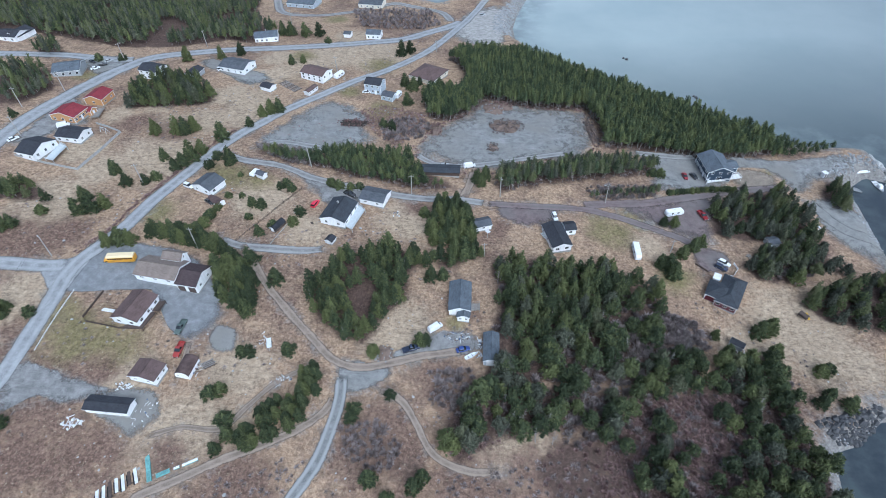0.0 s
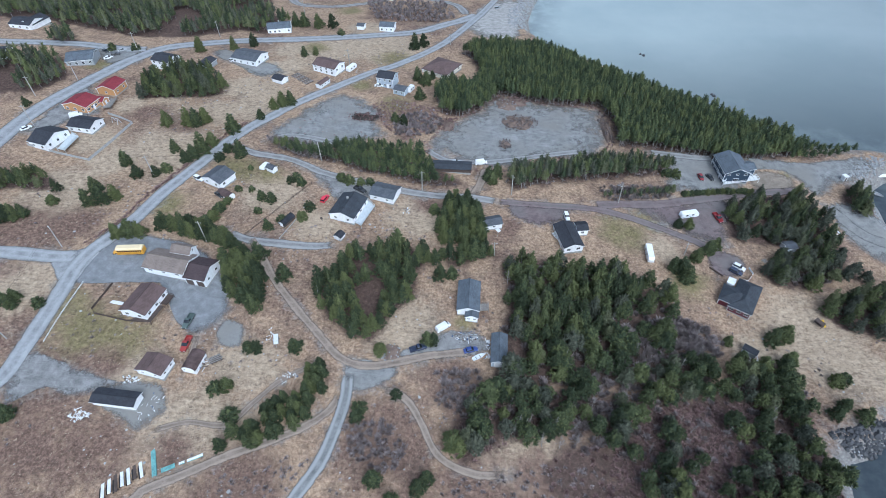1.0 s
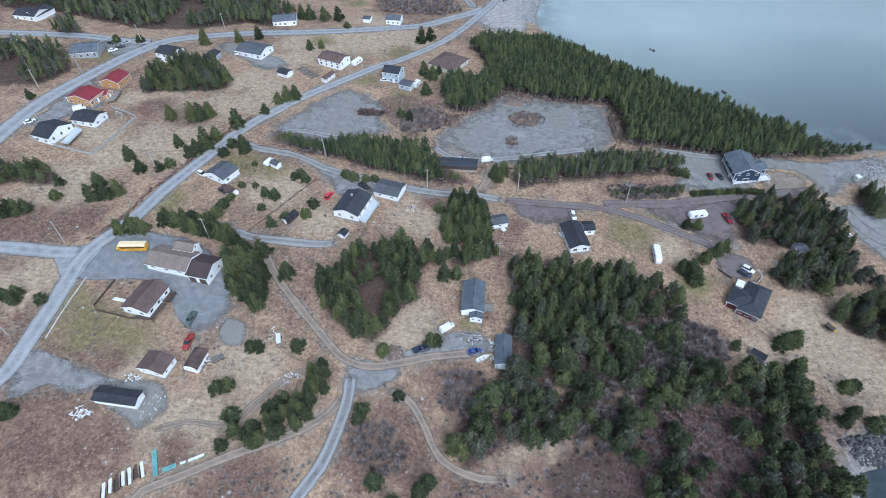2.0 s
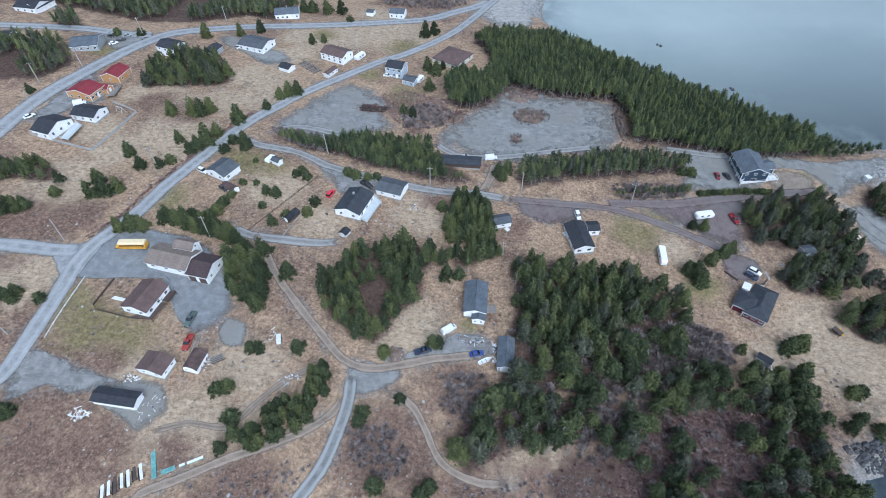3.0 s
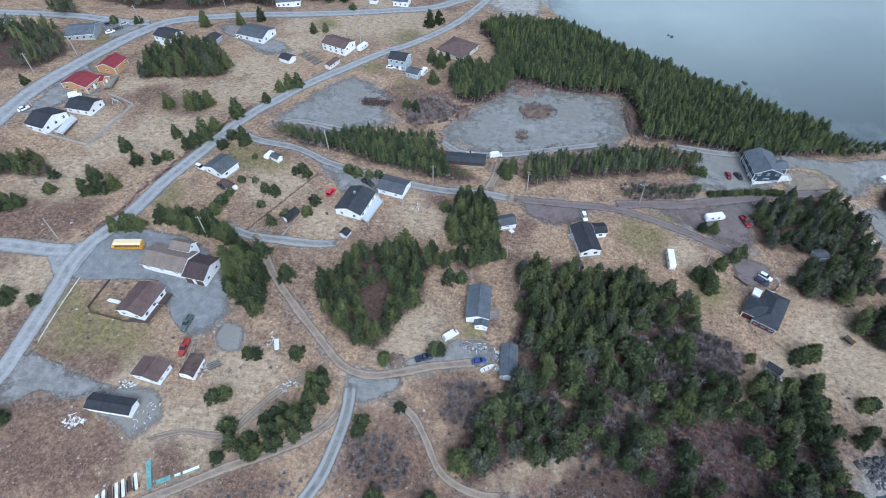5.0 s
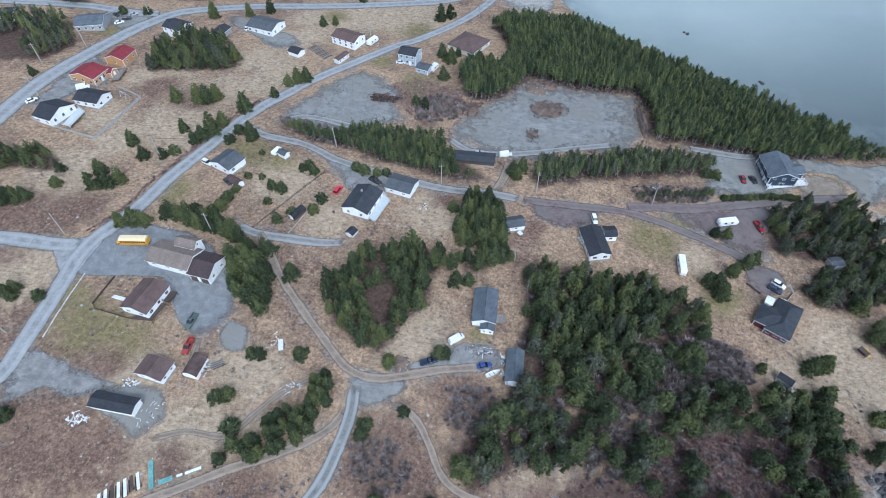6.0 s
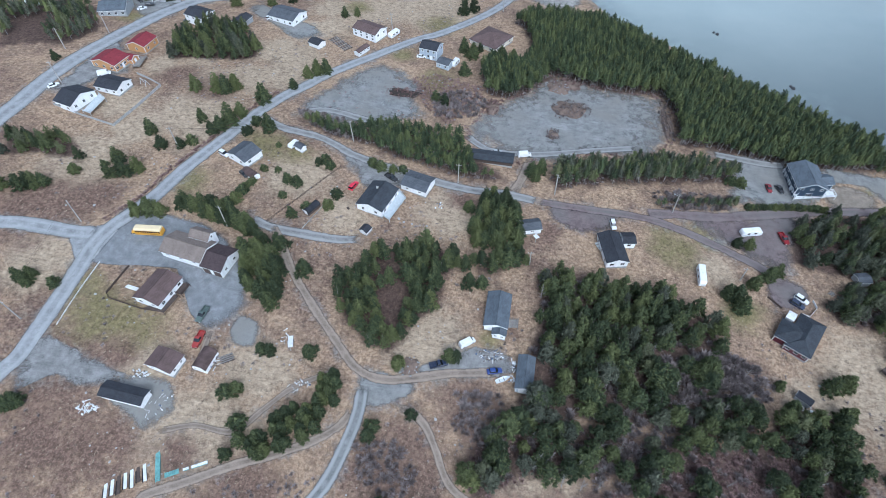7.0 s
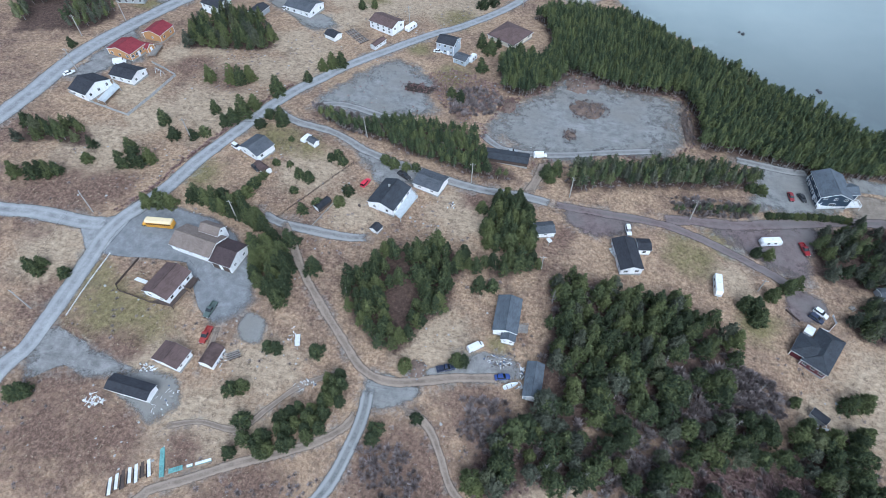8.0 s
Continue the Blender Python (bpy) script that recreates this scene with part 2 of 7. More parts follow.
R_TAN = shingle_material("faded_tan_shingles", (0.19, 0.155, 0.135))
R_RED = shingle_material("red_metal_roofing", (0.19, 0.035, 0.045))
PANE = glass_material("window_glass")
FENCEWOOD = plain_material("grey_fence_wood", (0.43, 0.43, 0.42), 0.85, wear=0.6)
WOOD = plain_material("weathered_wood", (0.30, 0.28, 0.26), 0.85, wear=0.6)
DARKWOOD = plain_material("dark_wood", (0.10, 0.075, 0.065), 0.85, wear=0.6)
POLE = plain_material("grey_pole_wood", (0.42, 0.40, 0.375), 0.9, wear=0.6)
RUBBER = plain_material("tyre_rubber", (0.02, 0.02, 0.02), 0.8)
STEEL = plain_material("galvanised_steel", (0.5, 0.5, 0.5), 0.45, 0.6)
FADED = plain_material("faded_white_plastic", (0.74, 0.75, 0.76), 0.5, wear=0.8)

# ---- the lie of the land ----
SEA = -14.0
BAY = [(300.0, 1500.0), (80.0, 800.0), (84.0, 507.3), (60.7, 428.8), (50.0, 398.3), (44.0, 376.4), (42.9, 350.7), (58.3, 315.6), (77.8, 300.0), (96.7, 281.7), (114.4, 266.0), (131.2, 252.6), (147.2, 241.0), (157.7, 229.2), (164.8, 223.6), (180.1, 222.3), (193.0, 222.6), (202.8, 220.4), (201.8, 200.9), (200.1, 198.0), (191.5, 202.4), (181.1, 195.0), (175.4, 189.0), (177.3, 182.3), (175.1, 168.3), (173.2, 154.8), (172.6, 142.4), (420.0, 120.0), (1500.0, 300.0), (1500.0, 1500.0)]
COVE = [(140.8, 80.6), (129.9, 79.4), (122.9, 74.4), (116.6, 71.0), (112.7, 71.0), (109.9, 64.5), (107.8, 58.0), (102.8, 49.6), (110.0, -40.0), (150.0, -300.0), (600.0, -300.0), (600.0, 40.0)]
NORTH = [(-44.5, 448.0), (-23.7, 429.0), (-6.2, 418.0), (4.5, 426.6), (13.7, 447.8), (-10.0, 600.0), (-20.0, 800.0), (-120.0, 800.0), (-90.0, 600.0)]


def plain(x, y):
    """Height of the open ground: a gentle slope, higher to the west."""
    a, b = np.clip(x, -450, 450) / 100, (np.clip(y, -40, 400) - 150) / 100
    return np.maximum(0.86 - 8.1 * a + 5.96 * b + 0.46 * a * a + 2.18 * a * b - 3.93 * b * b, SEA + 2.5)


def inside(poly, x, y):
    p = np.array(poly)
    q = np.roll(p, -1, 0)
    n = np.zeros(np.shape(x), int)
    for (ax, ay), (bx, by) in zip(p, q):
        if ay != by:
            n += ((ay > y) != (by > y)) & (x < (bx - ax) * (y - ay) / (by - ay) + ax)
    return n % 2 == 1


def edge_distance(poly, x, y, closed=True):
    p = np.array(poly, float)
    q = np.roll(p, -1, 0) if closed else p[1:]
    best = np.full(np.shape(x), 1e9)
    for a, b in zip(p, q):
        d = b - a
        k = np.clip(((x - a[0]) * d[0] + (y - a[1]) * d[1]) / max(d @ d, 1e-9), 0, 1)
        best = np.minimum(best, np.hypot(x - a[0] - k * d[0], y - a[1] - k * d[1]))
    return best


def shore(x, y):
    """Metres inland from the water's edge; minus: out at sea."""
    x, y = np.asarray(x, float), np.asarray(y, float)
    best, wet = np.full(np.shape(x), 1e9), np.zeros(np.shape(x), bool)
    for poly in (BAY, COVE, NORTH):
        best = np.minimum(best, edge_distance(poly, x, y))
        wet |= inside(poly, x, y)
    return np.where(wet, -best, best)


def land(x, y):
    k = np.clip((shore(x, y) + 8) / 16, 0, 1)
    k = k * k * (3 - 2 * k)
    return (SEA - 3) * (1 - k) + plain(np.asarray(x, float), np.asarray(y, float)) * k


def z_at(x, y):
    return float(land(x, y))


def wobble(x, y, scale, seed=0.0):
    return noise.noise(Vector((x * scale, y * scale, seed)))


def curve_points(pts, gap, closed=False):
    """A smooth line through the points (Catmull-Rom), a point about every gap metres."""
    p = [Vector(a) for a in pts]
    n = len(p)
    out = []
    for i in range(n if closed else n - 1):
        if closed:
            a, b, c, d = p[i - 1], p[i], p[(i + 1) % n], p[(i + 2) % n]
        else:
            a, b, c, d = p[max(i - 1, 0)], p[i], p[i + 1], p[min(i + 2, n - 1)]
        k = max(1, int((c - b).length / gap))
        for j in range(k):
            t = j / k
            out.append(0.5 * (2 * b + (c - a) * t + (2 * a - 5 * b + 4 * c - d) * t * t + (3 * b - a - 3 * c + d) * t ** 3))
    if not closed:
        out.append(p[-1])
    return out


def mesh_object(name, verts, faces, material, parent=None, smooth=False):
    me = bpy.data.meshes.new(name)
    me.from_pydata(verts, [], faces)
    me.materials.append(material)
    if smooth:
        me.polygons.foreach_set("use_smooth", [True] * len(me.polygons))
    me.update()
    ob = new(name, me)
    ob.parent = parent
    return ob


def give(ob, name, values):
    a = ob.data.attributes.new(name, "FLOAT", "POINT")
    a.data.foreach_set("value", np.asarray(values, np.float32).ravel())


# roads: centre line, width, material, lift above the ground
ROADS = [
    ("road_main", [(46.6, 454.4), (27.3, 412.0), (13.3, 367.1), (-4.3, 321.9), (-17.0, 298.7), (-34.0, 277.5), (-45.7, 267.0), (-60.6, 249.8), (-77.7, 229.5), (-84.9, 218.3), (-91.6, 208.9), (-98.3, 195.7), (-105.2, 178.2), (-112.7, 159.5), (-116.8, 146.0), (-120.8, 136.8), (-124.7, 129.5), (-126.7, 121.7), (-126.6, 112.8), (-126.9, 102.0), (-127.4, 91.6), (-128.2, 82.5), (-131.3, 75.0), (-132.0, 61.7)], 6.2, ASPHALT, 0.16, "worn grey chip-sealed road along the village"),
    ("road_west", [(-125.9, 126.8), (-133.0, 125.3), (-142.2, 125.3), (-153.2, 125.4), (-163.1, 124.0), (-184.8, 122.3)], 6.4, ASPHALT, 0.14, "worn grey side road meeting the main road"),
    ("road_upper", [(-193.9, 142.5), (-190.2, 163.8), (-188.0, 180.4), (-185.5, 210.2), (-173.5, 252.5), (-166.9, 269.3), (-158.1, 283.4), (-137.2, 293.7), (-117.3, 300.5), (-95.1, 305.6), (-71.2, 311.8), (-45.6, 320.0), (-25.9, 327.4), (-10.8, 341.8), (1.8, 353.8), (11.4, 367.0)], 9.5, ASPHALT, 0.15, "grey paved upper road with houses along it"),
    ("road_far_west", [(-257.7, 273.9), (-237.0, 277.3), (-203.4, 280.0), (-178.4, 277.0), (-166.4, 280.3)], 8.5, ASPHALT, 0.13, "grey paved road below dark woods"),
    ("road_loop", [(3.8, 363.9), (-3.9, 389.0), (-24.5, 402.8), (-41.1, 406.5), (-66.9, 384.6), (-88.3, 373.3), (-112.8, 380.2), (-129.2, 434.2)], 6.5, LANEWAY, 0.13, "grey gravel loop road near the beach"),
    ("road_lane", [(-95.5, 193.5), (-86.9, 188.8), (-70.0, 185.7), (-55.9, 179.0), (-44.0, 175.6), (-30.0, 172.2), (-11.8, 169.3), (4.0, 169.5), (16.3, 168.0)], 4.2, LANEWAY, 0.14, "grey gravel lane winding past the houses"),
    ("road_lane_east", [(14.1, 168.1), (30.9, 167.7), (52.6, 167.4), (64.3, 164.6), (74.6, 160.6), (84.6, 156.0), (92.2, 152.0), (98.3, 146.9)], 4.0, REDGRAVEL, 0.13, "reddish-brown gravel lane with wheel ruts"),
    ("road_shore", [(52.9, 169.4), (65.5, 171.1), (82.0, 172.6), (101.9, 177.6), (119.8, 181.7), (136.0, 184.5), (150.0, 186.0)], 5.0, REDGRAVEL, 0.12, "reddish gravel road leading to the wharf"),
    ("road_drive", [(82.9, 207.3), (97.6, 205.3), (107.5, 204.6), (115.6, 206.1)], 4.0, LANEWAY, 0.13, "grey gravel drive along the wood"),
    ("road_harbour", [(151.9, 179.3), (154.3, 171.6), (160.9, 160.7), (173.6, 155.1), (184.2, 148.0)], 6.0, GRAVEL, 0.13, "grey-brown gravel road beside the harbour"),
    ("road_track", [(-75.4, 141.0), (-69.0, 133.0), (-62.9, 123.5), (-53.5, 112.7), (-44.5, 103.3), (-36.3, 95.2), (-27.4, 92.8), (-17.3, 95.1), (-8.7, 97.7), (5.4, 100.3)], 3.1, DIRT, 0.12, "brown dirt track with wheel ruts"),
    ("road_twin", [(-33.0, 91.7), (-32.5, 83.1), (-33.8, 74.6), (-36.2, 65.2), (-39.2, 59.2), (-42.5, 53.5), (-45.6, 47.0), (-48.0, 40.0)], 4.0, TWIN, 0.14, "grey gravel track with two pale wheel ruts"),
    ("road_heath", [(-24.1, 85.4), (-18.2, 85.0), (-13.3, 81.3), (-9.7, 75.4), (-6.0, 68.6), (-1.2, 65.1), (6.5, 63.1), (14.3, 63.8)], 2.4, DIRT, 0.10, "narrow dirt path across the heath"),
    ("road_brown", [(-33.8, 84.7), (-36.3, 78.6), (-42.5, 73.3), (-50.9, 68.8), (-61.7, 63.9), (-70.5, 59.0), (-80.2, 54.0), (-81.0, 52.4), (-93.2, 40.3)], 2.8, DIRT, 0.11, "brown dirt track below a hedge of firs"),
    ("road_yard", [(-83.8, 142.3), (-74.9, 139.1), (-62.8, 138.4), (-50.8, 138.4), (-43.0, 140.3)], 4.0, LANEWAY, 0.11, "grey gravel yard track"),
    ("road_clearing", [(-15.1, 200.2), (-10.5, 195.4), (-3.1, 191.8), (8.9, 192.3), (21.2, 195.0), (36.3, 199.7), (54.5, 204.7)], 3.6, LANEWAY, 0.12, "pale wheel track along the clearing"),
    ("road_field", [(-83.9, 68.9), (-74.7, 72.2), (-64.0, 72.3), (-58.0, 79.2), (-51.6, 86.6), (-41.9, 92.9)], 1.9, DIRT, 0.09, "faint wheel track across dry grass"),
    ("road_shed", [(-80.2, 100.9), (-79.9, 93.7), (-79.9, 84.5)], 1.9, DIRT, 0.10, "faint dirt track between the sheds"),
    ("road_cross", [(5.8, 169.6), (8.7, 178.5), (10.8, 187.8), (7.7, 191.4)], 4.0, DIRT, 0.10, "short dirt link to the gravel clearing"),
    ("road_lot", [(-83.6, 198.3), (-72.6, 203.1), (-57.4, 200.6), (-42.3, 197.3)], 4.0, LANEWAY, 0.11, "pale gravel way into the empty lot"),
]
LOTS = [
    ("clearing", [(-15.4, 196.9), (-11.6, 211.9), (-1.5, 224.7), (8.7, 232.3), (14.5, 244.7), (24.3, 249.1), (38.0, 243.9), (54.7, 242.8), (67.7, 240.4), (70.5, 225.7), (65.2, 205.7), (48.6, 198.9), (33.5, 195.9), (20.9, 189.2), (6.5, 187.8), (-6.5, 189.5)], GRAVEL, 0.07, "wide empty grey gravel clearing ringed by spruces"),
    ("empty_lot", [(-84.7, 202.5), (-76.1, 219.0), (-61.7, 240.3), (-47.9, 239.8), (-36.8, 228.8), (-37.5, 215.4), (-30.6, 208.0), (-42.8, 201.4), (-61.2, 195.1), (-75.6, 195.1)], GRAVEL, 0.06, "empty grey gravel lot with patches of dry weeds"),
    ("hall_yard", [(-127.0, 116.0), (-126.2, 126.7), (-123.5, 137.6), (-109.4, 137.5), (-90.9, 133.4), (-77.3, 119.8), (-73.9, 106.6), (-80.3, 100.3), (-86.3, 101.8), (-91.0, 108.4), (-94.6, 116.8), (-105.6, 117.1), (-111.7, 116.5), (-115.8, 115.7)], PAVING, 0.07, "grey paved yard round the hall"),
    ("junction", [(-135.8, 124.3), (-131.3, 127.7), (-125.3, 131.0), (-122.0, 129.7), (-122.9, 122.6), (-124.4, 114.2), (-129.0, 114.9), (-132.5, 119.2)], ASPHALT, 0.12, "flared grey road junction"),
    ("shed_yard", [(-103.0, 77.6), (-100.0, 82.0), (-92.9, 84.2), (-83.7, 81.4), (-81.0, 74.5), (-86.0, 68.5), (-92.0, 71.0)], GRAVEL, 0.06, "dark grey gravel round a long white building"),
    ("crossing", [(-35.9, 92.2), (-30.5, 95.4), (-20.2, 94.1), (-16.6, 91.6), (-22.8, 87.2), (-28.9, 83.6), (-33.1, 84.6)], GRAVEL, 0.05, "grey gravel where the tracks meet"),
    ("gravel_pad", [(-74.5, 104.9), (-67.3, 104.3), (-66.3, 95.9), (-73.5, 96.9)], GRAVEL, 0.06, "small grey gravel pad"),
    ("road_apron", [(-127.7, 90.5), (-115.0, 87.5), (-100.6, 83.6), (-93.7, 82.0), (-105.6, 76.9), (-117.0, 78.5), (-124.8, 73.0), (-129.6, 79.3)], LANEWAY, 0.05, "grey gravel turning place beside the road"),
    ("driveway", [(-61.2, 180.3), (-51.4, 179.5), (-39.2, 173.7), (-25.6, 173.3), (-27.1, 165.8), (-35.9, 164.9), (-46.5, 162.5), (-54.4, 170.3)], LANEWAY, 0.06, "grey gravel driveway before a bungalow"),
    ("house_yard", [(92.9, 206.6), (115.9, 206.9), (121.6, 186.8), (114.8, 181.0), (90.9, 180.0), (88.0, 187.6)], GRAVEL, 0.06, "grey gravel yard beside a navy house"),
    ("sand_pad", [(127.0, 195.3), (137.7, 197.3), (144.4, 192.2), (142.9, 185.6), (131.6, 181.3), (122.3, 181.9)], SANDPAD, 0.08, "round pad of brown sand with a pale edge"),
    ("trailer_yard", [(69.9, 170.2), (89.4, 174.5), (111.6, 178.3), (106.5, 162.6), (102.6, 150.6), (92.7, 153.8), (80.7, 158.1)], REDGRAVEL, 0.05, "reddish gravel yard with a parked trailer"),
    ("red_drive", [(95.1, 150.0), (103.9, 147.9), (106.9, 142.7), (102.4, 136.7), (93.9, 136.1), (91.3, 141.6)], REDGRAVEL, 0.06, "reddish gravel driveway of a maroon house"),
    ("red_yard", [(17.4, 167.5), (33.2, 168.3), (44.4, 167.3), (41.2, 159.5), (29.9, 156.1), (20.4, 160.7)], REDGRAVEL, 0.05, "reddish gravel yard beside the lane"),
    ("house_drive", [(-130.3, 287.1), (-116.5, 277.3), (-96.4, 269.2), (-90.0, 261.1), (-100.8, 253.1), (-119.6, 268.0), (-134.9, 278.3)], GRAVEL, 0.06, "grey gravel driveway of a white house"),
    ("car_yard", [(-195.0, 278.6), (-176.4, 283.6), (-164.2, 269.7), (-173.9, 259.3), (-183.0, 260.6)], GRAVEL, 0.07, "gravel yard with parked cars beside the upper road"),
    ("wharf_yard", [(126.0, 206.5), (143.8, 206.0), (156.6, 205.5), (170.7, 208.9), (187.2, 212.1), (186.0, 203.0), (174.0, 195.6), (160.4, 188.6), (152.0, 181.6), (145.2, 184.9), (146.2, 194.3), (137.6, 199.1), (126.0, 199.0)], GRAVEL, 0.06, "wide grey gravel ground behind the wharf"),
    ("beach_lot", [(16.2, 393.1), (45.6, 407.0), (40.9, 353.9), (30.1, 312.4), (8.5, 324.9), (3.6, 345.7)], PALEGRAVEL, 0.06, "grey gravel parking place behind the beach"),
    ("harbour_yard", [(153.1, 179.3), (161.0, 180.4), (178.1, 170.3), (177.3, 156.8), (167.8, 144.2), (156.3, 151.5), (150.5, 163.3)], GRAVEL, 0.05, "grey-brown gravel yard beside the harbour"),
    ("cabin_yard", [(-10.0, 105.6), (-1.8, 107.3), (7.3, 106.9), (9.9, 101.0), (3.6, 98.2), (-15.6, 95.2), (-19.3, 97.8), (-12.4, 101.3)], LANEWAY, 0.05, "gravel and dirt yard before a grey-roofed house"),
    ("paved_yard", [(-171.3, 197.2), (-158.6, 210.2), (-178.0, 234.1), (-182.1, 199.7), (-181.8, 190.9), (-174.3, 189.8)], LANEWAY, 0.05, "grey gravel yard between the houses and the road"),
]
# outlines of the woods
NE_WOOD = [(0.2, 297.2), (11.4, 304.2), (37.1, 303.7), (57.3, 287.5), (83.6, 263.6), (107.7, 244.3), (130.0, 227.4), (149.5, 215.6), (156.3, 211.3), (138.5, 206.3), (119.8, 203.1), (98.4, 207.3), (86.0, 209.2), (72.0, 210.2), (72.3, 228.5), (68.9, 242.3), (40.7, 241.7), (19.9, 248.4), (12.4, 235.4), (0.2, 226.2), (-8.2, 228.4), (-12.2, 242.0), (-6.8, 255.4), (4.7, 247.9), (12.0, 265.9), (6.0, 291.1)]
SHORE_STRIP = [(37.0, 304.0), (57.0, 287.5), (83.6, 263.6), (107.7, 244.3), (130.0, 227.4), (149.5, 215.6), (156.5, 222.5), (135.0, 234.0), (112.5, 250.5), (88.5, 269.5), (62.0, 293.5), (41.5, 309.5)]
SHORE_WOOD = [(152.4, 219.8), (162.8, 215.4), (182.3, 215.4), (177.9, 211.8), (156.7, 206.9), (144.2, 204.7)]
ROW_EAST = [(22.1, 175.1), (31.8, 179.5), (44.0, 182.8), (68.4, 186.5), (88.7, 191.9), (94.1, 196.0), (83.2, 198.5), (66.0, 198.6), (45.5, 192.8), (29.4, 189.0), (21.4, 185.8), (19.3, 180.9)]
BANK_EAST = [(58.1, 173.8), (71.8, 178.2), (88.5, 181.0), (88.7, 177.7), (70.9, 174.9)]
ROW_WEST = [(-81.6, 195.2), (-69.2, 189.2), (-53.4, 186.3), (-39.8, 181.0), (-25.6, 177.4), (-11.9, 174.6), (2.2, 177.2), (-0.9, 182.8), (-12.0, 185.4), (-16.5, 196.5), (-30.4, 198.7), (-49.6, 198.1), (-60.5, 191.0), (-75.8, 195.7)]
EAST_WOOD = [(105.1, 166.8), (111.0, 173.9), (121.8, 179.6), (137.0, 183.3), (144.3, 179.5), (148.4, 168.4), (144.8, 157.4), (131.6, 152.6), (116.7, 152.8), (104.0, 155.9)]
CENTRE_WOOD = [(16.5, 136.4), (30.4, 137.9), (48.5, 136.8), (60.0, 133.9), (69.5, 127.5), (77.0, 118.2), (79.9, 108.3), (82.0, 99.6), (78.9, 93.1), (59.1, 90.0), (41.7, 90.6), (25.9, 89.5), (12.5, 88.5), (10.1, 96.8), (16.9, 113.6)]
GROVE_WEST = [(-151.5, 234.3), (-150.3, 245.5), (-140.5, 256.3), (-131.9, 261.5), (-116.1, 244.2), (-112.4, 235.3), (-122.7, 228.8), (-135.5, 227.0), (-146.6, 224.1)]
GROVE_ROAD = [(-181.8, 163.4), (-174.8, 163.7), (-165.0, 168.0), (-150.1, 159.9), (-148.2, 155.5), (-160.1, 155.8), (-170.6, 155.9), (-174.6, 151.1)]
GROVE_MIDDLE = [(-40.4, 136.3), (-22.9, 140.9), (-8.9, 137.4), (3.9, 141.2), (13.5, 142.1), (11.8, 138.0), (-2.3, 133.3), (-13.9, 133.6), (-14.1, 121.0), (-20.2, 111.7), (-26.8, 102.5), (-33.0, 101.6), (-42.5, 108.5), (-48.4, 120.3), (-40.4, 128.4)]
TWIG_GAP = [(52.0, 112.0), (73.0, 118.3), (83.6, 114.7), (86.0, 106.6), (77.6, 99.9), (62.0, 99.0)]
TWIG_STRIP = [(35.2, 88.5), (43.0, 104.0), (60.0, 103.0), (64.0, 92.0), (51.8, 84.0), (39.1, 69.9), (32.7, 71.3)]
RED_GLADE = [(58.0, 86.0), (72.0, 87.0), (90.0, 88.3), (90.7, 80.0), (78.0, 77.0), (62.0, 80.0)]
RED_GAP = [(42.1, 62.7), (46.2, 77.9), (54.4, 86.4), (69.8, 87.3), (90.2, 89.3), (90.7, 77.0), (92.1, 65.1), (87.3, 52.5), (40.2, 50.7)]
GROVE_GAP = [(-36.7, 129.3), (-28.6, 133.6), (-24.5, 119.8), (-24.8, 108.2), (-30.4, 106.5), (-33.9, 116.7)]
SOUTH_WOOD = [(78.9, 90.6), (89.9, 102.7), (104.9, 101.3), (107.0, 90.3), (103.5, 79.3), (105.4, 69.4), (103.7, 50.8), (84.5, 47.2), (70.4, 46.8), (56.3, 46.4), (47.4, 48.6), (50.2, 67.5), (39.9, 76.7), (24.5, 74.9), (9.5, 70.0), (2.0, 64.7), (-2.9, 70.4), (0.1, 77.7), (7.2, 86.7), (25.8, 88.9), (50.0, 88.7)]
FAR_WOODS = [[(-262.0, 312.0), (-330.0, 345.0), (-330.0, 420.0), (-250.0, 420.0), (-215.0, 330.0), (-228.0, 306.0), (-240.0, 314.0)], [(-220.1, 279.5), (-225.4, 293.8), (-216.5, 294.7), (-206.8, 282.4), (-210.3, 274.1)], [(-239.6, 246.3), (-228.5, 252.7), (-222.1, 264.3), (-202.0, 258.3), (-188.2, 239.8), (-193.6, 224.9), (-209.5, 221.3), (-219.2, 215.3)], [(-297.3, 431.0), (-140.8, 445.8), (-128.3, 367.6), (-122.8, 320.4), (-149.2, 302.4), (-176.9, 294.1), (-220.3, 307.0), (-258.5, 346.4)], [(-132.4, 368.4), (-102.6, 330.3), (-116.4, 311.2), (-129.3, 316.4)]]
RIGHT_WOODS = [[(126.3, 124.3), (140.6, 131.7), (157.5, 136.8), (175.9, 134.8), (160.1, 109.7), (143.9, 112.5), (129.4, 117.4)], [(110.2, 141.0), (123.7, 150.2), (140.0, 156.4), (148.9, 154.4), (140.0, 139.3), (127.5, 132.6), (117.9, 133.1), (111.1, 135.7)], [(160.0, 183.0), (166.2, 190.1), (173.0, 190.4), (174.2, 181.6), (171.0, 172.6), (162.0, 171.0)]]
RED_BRUSH = [(28.3, 70.7), (41.1, 75.4), (51.4, 69.0), (53.1, 56.8), (29.0, 56.2), (23.6, 62.9)]
WOODED = [NE_WOOD, ROW_EAST, ROW_WEST, CENTRE_WOOD, SOUTH_WOOD, EAST_WOOD, GROVE_WEST, GROVE_ROAD, GROVE_MIDDLE, RED_BRUSH, *FAR_WOODS, *RIGHT_WOODS]
